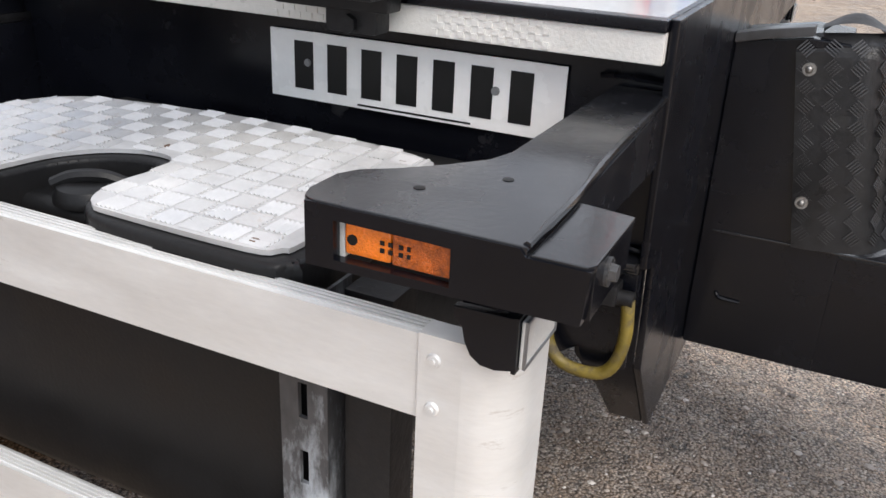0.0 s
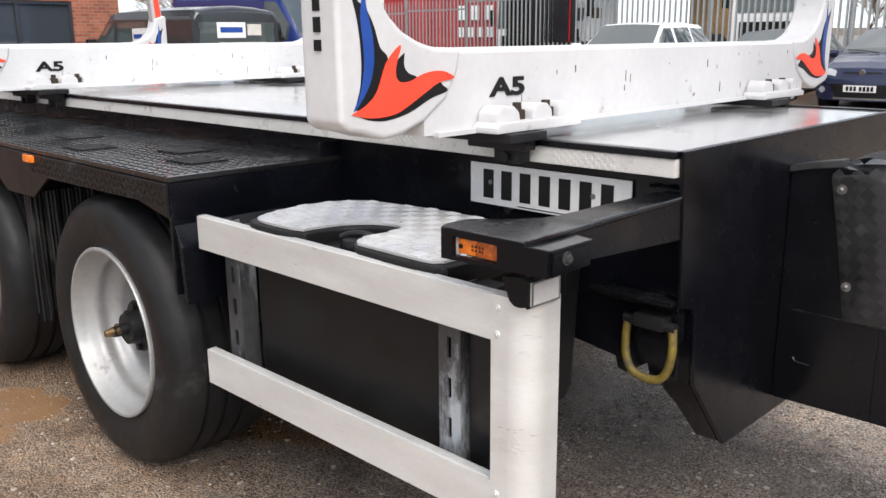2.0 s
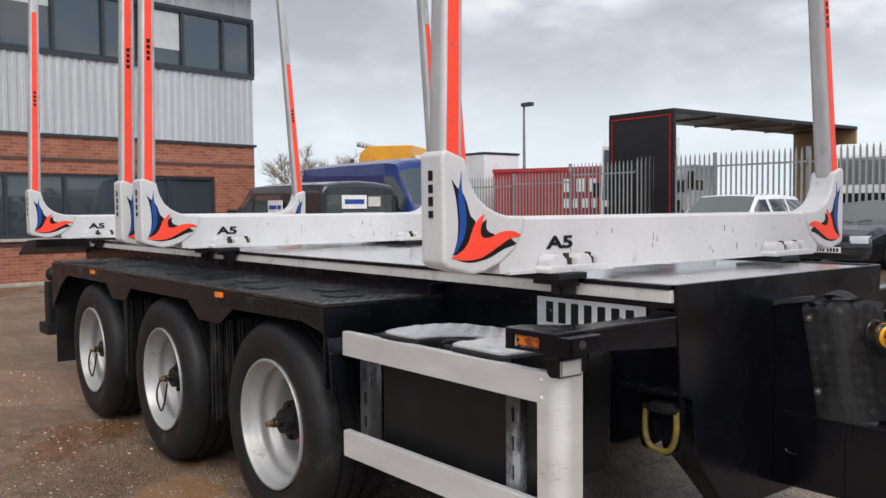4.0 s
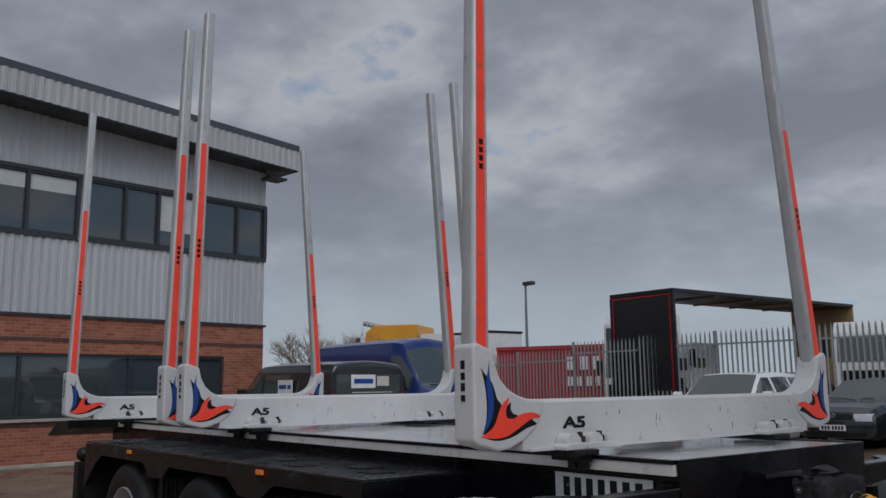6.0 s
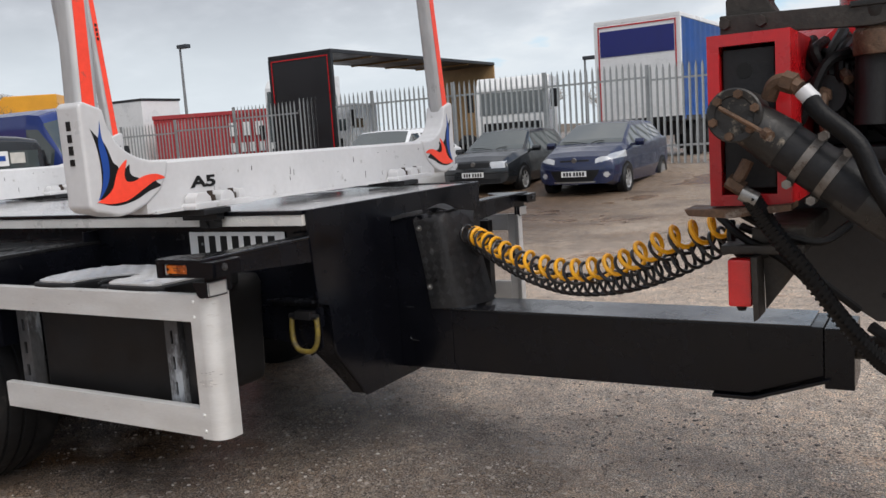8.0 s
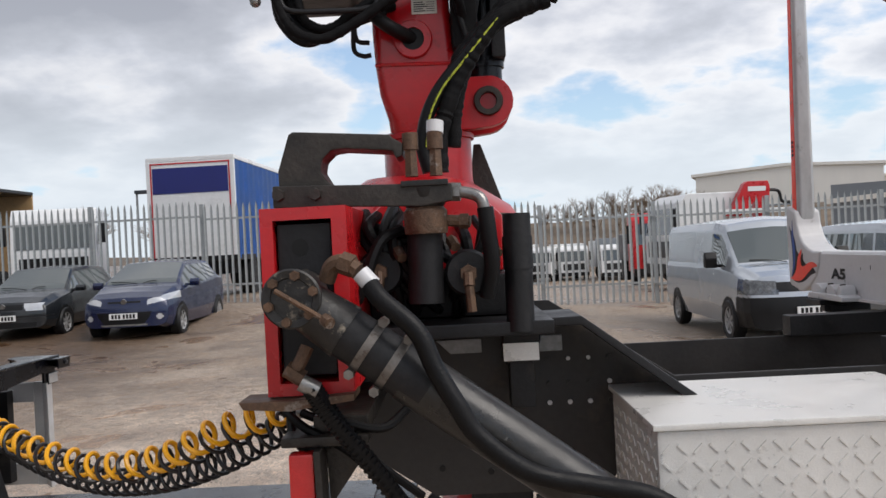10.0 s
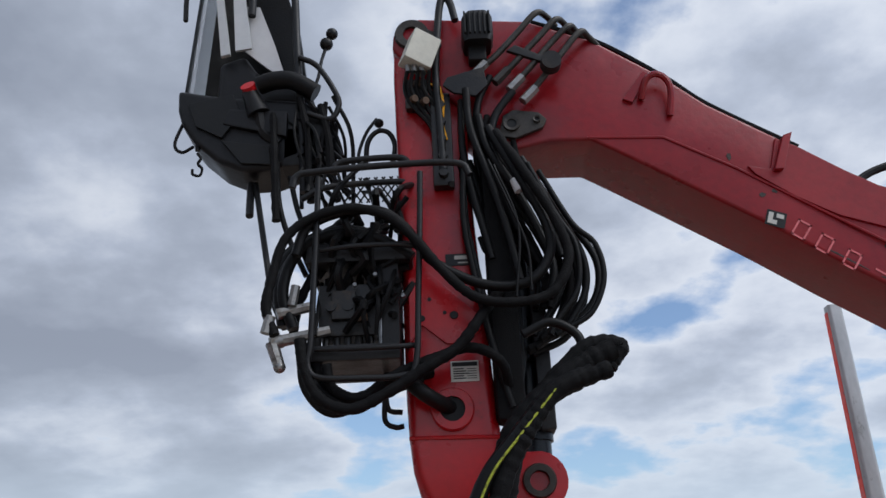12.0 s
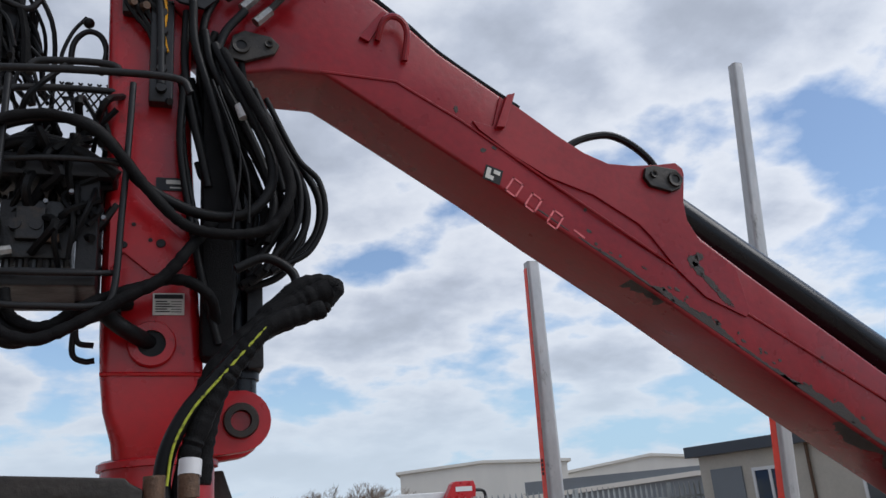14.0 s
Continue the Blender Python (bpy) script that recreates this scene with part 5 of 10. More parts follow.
def rounded(x0, x1, y0, y1, z, r=0.03):
    pts = []
    for cx, cy, a0 in ((x1 - r, y1 - r, 0), (x0 + r, y1 - r, 90), (x0 + r, y0 + r, 180), (x1 - r, y0 + r, 270)):
        pts += [(cx + r * math.cos(radians(a0 + 30 * q)), cy + r * math.sin(radians(a0 + 30 * q)), z) for q in range(4)]
    return pts


def column():
    bm = B()
    loft(bm, [rounded(1.778, 2.018, 0.565, 0.815, 1.872, 0.05), rounded(1.774, 2.022, 0.56, 0.82, 1.92, 0.04), rounded(1.752, 2.012, 0.552, 0.828, 2.00), rounded(1.742, 2.002, 0.55, 0.83, 2.09),
              rounded(1.737, 1.992, 0.55, 0.83, 2.20), rounded(1.735, 1.985, 0.55, 0.83, 2.38), rounded(1.733, 1.965, 0.55, 0.83, 2.75), rounded(1.728, 1.958, 0.55, 0.83, 3.00),
              rounded(1.722, 1.965, 0.55, 0.83, 3.30), rounded(1.725, 1.96, 0.55, 0.83, 3.42)])
    part("column", bm, M_RED, crane, "red painted steel column")
    bm = B()
    lathe(bm, [(0.02, 1.56), (0.150, 1.56), (0.150, 1.70), (0.146, 1.73), (0.146, 1.856), (0.156, 1.858), (0.156, 1.874), (0.148, 1.880), (0.02, 1.880)], (1.893, CY, 0), "z", 40)
    lathe(bm, [(0.05, 1.60), (0.34, 1.60), (0.32, 1.63), (0.16, 1.735), (0.05, 1.735)], (1.84, CY, 0), "z", 40)
    part("slewing_base", bm, M_RED, crane)
    # reinforcing plate with bolt holes
    bm = B()
    prism(bm, [(1.752, 2.36), (1.752, 2.57), (1.815, 2.59), (1.955, 2.45), (1.965, 2.40), (1.92, 2.36), (1.86, 2.36), (1.79, 2.42)], "y", 0.541, 0.5505, 0.004)
    part("reinforcing_plate", bm, M_RED, crane)
    for x, z, r in ((1.885, 2.447, 0.013), (1.814, 2.500, 0.006), (1.858, 2.456, 0.006), (1.790, 2.441, 0.010)):
        bm = B()
        rod(bm, (x, 0.5405, z), (x, 0.5375, z), r, r * 0.85, 12)
        part("bolt_head", bm, M_BLACK2, crane)
    bm = B()
    lathe(bm, [(0.036, -0.006), (0.058, -0.006), (0.062, 0.0), (0.058, 0.02), (0.036, 0.02)], (1.868, 0.540, 2.168), "y", 28, True)
    part("hose_port", bm, M_RED, crane)
    bm = B()
    rod(bm, (1.868, 0.5485, 2.168), (1.868, 0.545, 2.168), 0.038, None, 24)
    part("port_opening", bm, M_INK, crane)
    bm = B()
    tube(bm, [(1.743, 0.552, 2.092), (1.84, 0.5485, 2.090), (1.93, 0.5485, 2.088), (2.002, 0.552, 2.086)], 0.006, 6, 2)
    part("weld_seam", bm, M_RED, crane)
    bm = B()
    box(bm, 1.868, 1.949, 0.5460, 0.5495, 2.247, 2.308, 0.001)
    lab = part("rating_label", bm, M_LABEL, crane, "pale printed rating label")
    bm = B()
    box(bm, 1.872, 1.945, 0.5448, 0.5462, 2.292, 2.304)
    for k in range(5):
        box(bm, 1.875, 1.905 + 0.007 * (k % 3), 0.5448, 0.5462, 2.283 - k * 0.007, 2.286 - k * 0.007)
        box(bm, 1.915, 1.942, 0.5448, 0.5462, 2.283 - k * 0.007, 2.2848 - k * 0.007)
    part("print_bar", bm, M_INK, lab)
    bm = B()
    box(bm, 1.868, 1.944, 0.5460, 0.5495, 2.606, 2.645, 0.001)
    lab = part("dark_label", bm, M_BLACK2, crane, "dark printed label")
    bm = B()
    box(bm, 1.895, 1.935, 0.5448, 0.5462, 2.626, 2.638)
    box(bm, 1.905, 1.938, 0.5448, 0.5462, 2.613, 2.617)
    part("print_bar", bm, M_LABEL, lab)
    for y0, y1 in ((0.575, 0.625), (0.755, 0.805)):
        bm = B()
        prism(bm, [(1.96, 2.045), (2.06, 2.045)] + arc(2.098, 1.965, 0.082, 80, -80, 10) + [(2.06, 1.878), (1.96, 1.875)], "y", y0, y1, 0.004)
        part("lug", bm, M_RED, crane)
    bm = B()
    lathe(bm, [(0.026, 0), (0.046, 0), (0.048, -0.012), (0.044, -0.02), (0.028, -0.02), (0.026, -0.005)], (2.098, 0.573, 1.963), "y", 24, True)
    rod(bm, (2.098, 0.58, 1.963), (2.098, 0.80, 1.963), 0.027, None, 16)
    part("lug_pin", bm, M_STEEL, crane)
    bm = B()
    rod(bm, (2.098, CY, 1.965), (2.10, CY, 2.75), 0.056, None, 20)
    rod(bm, (2.10, CY, 2.75), (2.11, CY, 3.07), 0.036, None, 16)
    rod(bm, (2.098, CY, 2.09), (2.098, CY, 2.12), 0.064, None, 20)
    part("lift_cylinder", bm, M_BLACK, crane, "black lift cylinder")
    bm = B()
    box(bm, 2.120, 2.165, 0.60, 0.78, 2.11, 2.56, 0.006)
    part("cylinder_guard", bm, M_BLACK2, crane)
    bm = B()
    box(bm, 1.99, 2.075, 0.50, 0.60, 2.12, 3.00, 0.02)
    part("hose_channel", bm, M_SLEEVE, crane)


def boom():
    bm = B()
    top = [(1.722, 3.40), (1.726, 3.455), (1.745, 3.497), (1.780, 3.517), (1.820, 3.522), (2.18, 3.494), (2.40, 3.400), (2.607, 3.250), (2.74, 3.130), (3.00, 2.955), (3.13, 2.862), (3.22, 2.806), (3.307, 2.772),
           (3.40, 2.770), (3.50, 2.780), (3.578, 2.793), (3.603, 2.770), (3.605, 2.745), (3.583, 2.640), (3.585, 2.575), (3.626, 2.517), (3.807, 2.380), (4.297, 2.030), (5.40, 1.23)]
    low = [(5.30, 1.06), (4.15, 1.818), (3.62, 2.172), (3.412, 2.320), (3.078, 2.540), (2.861, 2.692), (2.585, 2.870), (2.425, 2.972), (2.355, 3.015), (2.225, 3.018), (2.10, 2.990), (2.048, 3.032), (2.00, 3.10), (1.80, 3.30)]
    prism(bm, top + low, "y", 0.532, 0.800, 0.012, 3)
    part("main_boom", bm, M_REDBOOM, crane, "scuffed red main boom")
    # gusset plate round the elbow lug, standing proud of the side
    bm = B()
    g = [(2.935, 2.985), (3.00, 2.950), (3.13, 2.858), (3.22, 2.802), (3.307, 2.768), (3.40, 2.766), (3.50, 2.776), (3.572, 2.788), (3.598, 2.768), (3.600, 2.745), (3.578, 2.640), (3.580, 2.575), (3.615, 2.505), (3.74, 2.410), (3.765, 2.26),
         (3.746, 2.237), (3.60, 2.305), (3.512, 2.395), (3.430, 2.510), (3.389, 2.555), (3.236, 2.650), (3.08, 2.705), (2.96, 2.775), (2.85, 2.86), (2.83, 2.89), (2.90, 2.875)]
    prism(bm, g, "y", 0.524, 0.5325, 0.003)
    part("elbow_plate", bm, M_REDBOOM, crane)
    bm = B()
    tube(bm, [(2.34, 0.531, 3.021), (2.583, 0.531, 3.010), (2.792, 0.531, 2.889), (2.904, 0.531, 2.813), (3.24, 0.523, 2.58), (3.60, 0.531, 2.345), (4.30, 0.531, 1.92)], 0.005, 6, 0)
    part("weld_seam", bm, M_REDBOOM, crane)
    bm = B()
    tube(bm, [(2.20, 0.545, 3.495), (2.41, 0.545, 3.405), (2.62, 0.545, 3.250), (2.75, 0.545, 3.133), (3.01, 0.545, 2.960)], 0.009, 6, 6)
    part("black_top_line", bm, M_RUBBER2, crane)
    bm = B()
    tube(bm, [(2.53, 0.524, 3.150), (2.545, 0.500, 3.205), (2.575, 0.492, 3.225), (2.610, 0.500, 3.215), (2.625, 0.505, 3.170), (2.615, 0.524, 3.085)], 0.011, 8, 6)
    part("lifting_hook", bm, M_REDBOOM, crane, "red bent lifting hook")
    bm = B()
    prism(bm, [(2.50, 3.14), (2.47, 3.155), (2.55, 3.26), (2.57, 3.25)], "y", 0.52, 0.536, 0.003)
    part("tab", bm, M_REDBOOM, crane)
    bm = B()
    prism(bm, [(2.955, 2.985), (2.985, 2.995), (2.935, 2.865), (2.905, 2.865)], "y", 0.505, 0.534, 0.003)
    part("tab", bm, M_REDBOOM, crane)
    # pin plates with two bores each
    for pts, holes in (([(2.058, 3.030), (2.075, 3.105), (2.11, 3.125), (2.19, 3.112), (2.215, 3.085), (2.20, 3.055), (2.11, 3.02)], ((2.100, 3.070, 0.026), (2.182, 3.083, 0.012))),
                       ([(3.43, 2.72), (3.44, 2.755), (3.47, 2.765), (3.56, 2.755), (3.583, 2.725), (3.565, 2.685), (3.53, 2.672), (3.45, 2.69)], ((3.546, 2.716, 0.026), (3.465, 2.730, 0.012)))):
        bm = B()
        prism(bm, pts, "y", 0.508, 0.526, 0.004)
        pp = part("pin_plate", bm, M_STEEL, crane, "dull steel pin retaining plate")
        for x, z, r in holes:
            bm = B()
            lathe(bm, [(r * 0.62, -0.004), (r, -0.006), (r * 1.05, 0.004), (r * 0.62, 0.004)], (x, 0.505, z), "y", 20, True)
            part("bush", bm, M_STEEL, pp)
            bm = B()
            rod(bm, (x, 0.507, z), (x, 0.5045, z), r * 0.64, None, 14)
            part("bore", bm, M_INK, pp)
    bm = B()
    rod(bm, (3.53, CY, 2.745), (4.60, CY, 2.024), 0.065, None, 28)
    part("outer_cylinder", bm, M_BLACK, crane, "black boom cylinder")
    bm = B()
    tube(bm, [(3.20, 0.69, 2.84), (3.27, 0.70, 2.915), (3.36, 0.70, 2.955), (3.45, 0.70, 2.965), (3.54, 0.70, 2.925), (3.60, 0.69, 2.85), (3.63, 0.69, 2.74)], 0.014, 8)
    part("hose", bm, M_RUBBER2, crane)
    # worn lettering: plain bars
    for k, (x, z) in enumerate(((2.955, 2.665), (3.015, 2.615), (3.085, 2.56), (3.155, 2.50))):
        bm = B()
        t = Matrix.Translation((x, 0.5305, z)) @ Matrix.Rotation(radians(37), 4, "Y")
        h = 0.030 if k < 3 else 0.020
        for a0, a1, b0, b1 in ((-0.022, 0.022, -h, -h + 0.006), (-0.022, 0.022, h - 0.006, h), (-0.022, -0.016, -h, h), (0.016, 0.022, -h, h)):
            if k == 3 and b0 < 0:
                continue
            box(bm, a0, a1, -0.0008, 0.0008, b0, b1, 0, t)
        part("lettering_bar", bm, mat_letter, crane)
    bm = B()
    box(bm, -0.030, 0.030, -0.001, 0.001, -0.026, 0.026, 0, Matrix.Translation((2.885, 0.5305, 2.705)) @ Matrix.Rotation(radians(20), 4, "Y"))
    sq = part("emblem", bm, M_INK, crane)
    bm = B()
    t = Matrix.Translation((2.885, 0.529, 2.705)) @ Matrix.Rotation(radians(20), 4, "Y")
    box(bm, -0.024, 0.004, -0.001, 0.001, -0.020, -0.006, 0, t)
    box(bm, -0.024, -0.010, -0.001, 0.001, -0.006, 0.018, 0, t)
    box(bm, 0.0, 0.022, -0.001, 0.001, 0.004, 0.018, 0, t)
    part("emblem_bars", bm, M_LABEL, sq)
    # worn paint with bare metal along the lower edge
    bm = B()
    r = random.Random(11)

    def patch(x, z, rx, rz, tilt=-30, n=22, y=0.5308):
        pts = [(rx * math.cos(2 * math.pi * k / n) * r.uniform(0.55, 1.15), rz * math.sin(2 * math.pi * k / n) * r.uniform(0.55, 1.15)) for k in range(n)]
        ca, sa = math.cos(radians(tilt)), math.sin(radians(tilt))
        prism(bm, [(x + ca * a - sa * b, z + sa * a + ca * b) for a, b in pts], "y", y, y + 0.001)

    def edge(x):
        """Height of the lower edge of the side."""
        for (xa, za), (xb, zb) in (((2.861, 2.692), (3.412, 2.320)), ((3.412, 2.320), (4.15, 1.818)), ((4.15, 1.818), (5.30, 1.06))):
            if x <= xb:
                return za + (zb - za) * (x - xa) / (xb - xa)
        return 1.06

    def rub(xa, xb, deep, n=110):
        """A rubbed strip that climbs from the lower edge with a ragged top and folds under the boom."""
        up, down = [], []
        for k in range(n + 1):
            f = k / n
            x = xa + (xb - xa) * f
            swell = math.sin(math.pi * f) ** 0.6
            rag = noise.noise((x * 17, deep * 90, 0)) + 0.5 * noise.noise((x * 45, deep * 90, 3)) + 0.3 * noise.noise((x * 120, 1, deep))
            up.append((x, edge(x) + 0.013 + max(deep * swell * (0.55 + 0.45 * rag), 0.0)))
            rag = noise.noise((x * 9, 4.0, deep)) + 0.5 * noise.noise((x * 30, 4.0, deep)) + 0.35 * noise.noise((x * 110, 7, deep))
            down.append((x, 0.546 + max(0.13 * swell * (0.6 + 0.7 * rag), 0.0)))
        for (x0, z0), (x1, z1) in zip(up, up[1:]):
            prism(bm, [(x0, z0), (x1, z1), (x1, edge(x1) + 0.012), (x0, edge(x0) + 0.012)], "y", 0.5308, 0.5318)
        for (x0, y0), (x1, y1) in zip(down, down[1:]):
            q = [(x0, 0.5312, edge(x0) + 0.012), (x1, 0.5312, edge(x1) + 0.012), (x1, 0.545, edge(x1) - 0.0012), (x1, y1 + 0.002, edge(x1) - 0.0012), (x0, y0 + 0.002, edge(x0) - 0.0012), (x0, 0.545, edge(x0) - 0.0012)]
            vs = [bm.verts.new(c) for c in q]
            bm.faces.new((vs[0], vs[1], vs[2], vs[5]))
            bm.faces.new((vs[5], vs[2], vs[3], vs[4]))
    for xa, xb, deep in ((3.02, 3.13, 0.010), (3.16, 3.44, 0.020), (3.40, 3.70, 0.058), (3.68, 3.90, 0.024), (3.84, 4.24, 0.060), (4.22, 4.50, 0.036)):
        rub(xa, xb, deep)
    for _ in range(40):
        x = 3.2 + 1.15 * r.random()
        patch(x, edge(x) + r.uniform(0.012, 0.075), r.uniform(0.004, 0.014), r.uniform(0.003, 0.008))
    # rubbed corner below the elbow plate
    for x, z, rx, rz in ((3.575, 2.428, 0.024, 0.026), (3.590, 2.400, 0.034, 0.020), (3.625, 2.355, 0.045, 0.014), (3.670, 2.302, 0.045, 0.013), (3.60, 2.445, 0.016, 0.020)):
        patch(x, z, rx, rz, -46, 40, 0.5228)
    for x, z in ((3.66, 2.43), (3.69, 2.41), (3.72, 2.37), (3.20, 2.60), (4.1, 2.05), (4.02, 2.09), (2.78, 2.93), (2.90, 2.80), (2.86, 2.79)):
        patch(x, z, r.uniform(0.006, 0.020), r.uniform(0.005, 0.012), r.uniform(0, 90))
    wear = part("worn_paint", bm, M_WORN, crane)
    wear["kind"] = "stuff"


M_WORN = mat("rusted_bare_metal", (0.026, 0.018, 0.014), 0.62, var=0.5, scale=40, fine=160, bump=0.5, dirt=(0.045, 0.037, 0.03), amount=0.2, dirt_scale=30)
mat_letter = mat("faded_pink_lettering", (0.62, 0.13, 0.14), 0.5, var=0.15, dirt=(0.36, 0.01, 0.015), amount=0.4, dirt_scale=40)


def head():
    """Pin, lamp, junction box and pipes at the top of the column."""
    bm = B()
    lathe(bm, [(0.030, -0.01), (0.056, -0.012), (0.060, 0.0), (0.060, 0.02), (0.030, 0.02)], (1.79, 0.530, 3.452), "y", 28, True)
    prism(bm, [(1.84, 3.47), (1.88, 3.45), (1.89, 3.40), (1.86, 3.36), (1.80, 3.40)], "y", 0.521, 0.5315, 0.003)
    part("top_pin", bm, M_STEEL, crane)
    bm = B()
    box(bm, -0.048, 0.048, -0.04, 0.04, -0.058, 0.058, 0.005, Matrix.Translation((1.815, 0.478, 3.340)) @ Matrix.Rotation(radians(20), 4, "Y") @ Matrix.Rotation(radians(22), 4, "Z"))
    jb = part("junction_box", bm, M_CREAM, crane, "pale grey junction box")
    bm = B()
    for k in range(3):
        rod(bm, (1.775 + 0.022 * k, 0.47, 3.285), (1.775 + 0.022 * k, 0.47, 3.262), 0.010, 0.009, 10)
    part("cable_gland", bm, M_CHROME, jb)
    bm = B()
    for k in range(5):
        tube(bm, [(1.772 + 0.018 * k, 0.47, 3.265), (1.762 + 0.02 * k, 0.50 - 0.01 * (k % 2), 3.21), (1.79 + 0.022 * k, 0.51, 3.15), (1.845 + 0.010 * k, 0.515, 3.07), (1.85 + 0.012 * k, 0.52, 2.96)], 0.007, 6)
    part("cable", bm, M_RUBBER2, crane)
    bm = B()
    tube(bm, [(1.875, 0.50, 3.22), (1.885, 0.495, 3.15), (1.88, 0.50, 3.08), (1.89, 0.50, 3.02)], 0.004, 6)
    tube(bm, [(1.84, 0.50, 3.235), (1.87, 0.50, 3.215), (1.885, 0.50, 3.18)], 0.004, 6)
    part("yellow_cable", bm, M_COILY, crane)
    bm = B()
    box(bm, 1.842, 1.908, 0.505, 0.546, 2.86, 3.20, 0.008)
    box(bm, 1.762, 1.838, 0.512, 0.546, 3.15, 3.265, 0.010)
    for k in range(5):
        rod(bm, (1.875, 0.505, 2.90 + 0.062 * k), (1.875, 0.49, 2.90 + 0.062 * k), 0.016, 0.014, 8)
    part("pipe_manifold", bm, M_VALVE, crane, "oily black pipe manifold")
    for x, z in ((1.80, 3.24), (1.785, 3.18), (1.82, 3.17)):
        bm = B()
        rod(bm, (x, 0.512, z), (x + 0.01, 0.49, z - 0.006), 0.014, 0.012, 8)
        part("pipe_union", bm, M_RUST, crane)
    bm = B()
    loft(bm, [rounded(1.962, 2.052, 0.43, 0.53, 3.352, 0.02), rounded(1.955, 2.060, 0.425, 0.535, 3.375, 0.03), rounded(1.958, 2.060, 0.425, 0.535, 3.45, 0.03), rounded(1.972, 2.050, 0.44, 0.525, 3.474, 0.02)])
    lamp = part("work_lamp", bm, M_PLASTIC, crane, "black ribbed work lamp")
    for k in range(6):
        bm = B()
        box(bm, 1.964 + 0.016 * k, 1.970 + 0.016 * k, 0.417, 0.43, 3.37, 3.455, 0.002)
        part("cooling_fin", bm, M_PLASTIC, lamp)
    bm = B()
    box(bm, 1.975, 2.035, 0.47, 0.52, 3.30, 3.37, 0.01)
    part("lamp_bracket", bm, M_PLASTIC, lamp)
    bm = B()
    prism(bm, [(1.885, 3.205), (1.90, 3.235), (2.02, 3.27), (2.03, 3.20), (1.99, 3.16), (1.92, 3.175)], "y", 0.47, 0.482, 0.003)
    prism(bm, [(2.10, 3.33), (2.13, 3.35), (2.25, 3.285), (2.245, 3.265)], "y", 0.47, 0.485, 0.003)
    rod(bm, (2.238, 0.47, 3.262), (2.238, 0.43, 3.258), 0.034, 0.032, 18)
    part("hose_clamp", bm, M_BLACK2, crane)
    lines = ([(2.005, 3.265), (2.07, 3.325), (2.14, 3.405), (2.21, 3.485), (2.25, 3.498), (2.285, 3.475)],
             [(2.075, 3.235), (2.14, 3.305), (2.22, 3.395), (2.275, 3.455), (2.31, 3.462), (2.335, 3.44)],
             [(2.12, 3.205), (2.18, 3.275), (2.25, 3.36), (2.315, 3.425), (2.345, 3.432), (2.38, 3.41)],
             [(2.16, 3.16), (2.215, 3.23), (2.28, 3.315), (2.35, 3.40), (2.385, 3.405), (2.425, 3.375)])
    for k, l in enumerate(lines):
        bm = B()
        tube(bm, [(x, 0.485 if i < 4 else 0.52 + 0.03 * (i - 4), z) for i, (x, z) in enumerate(l)], 0.011, 10)
        part("steel_pipe", bm, M_STEEL, crane, "grey steel hydraulic pipe")
        bm = B()
        (x0, z0), (x1, z1) = l[0], l[1]
        rod(bm, (x0 - 0.02, 0.485, z0 - 0.02), (x0 + 0.025, 0.485, z0 + 0.028), 0.016, None, 6)
        part("pipe_fitting", bm, M_CHROME if k != 1 else M_STEEL, crane)


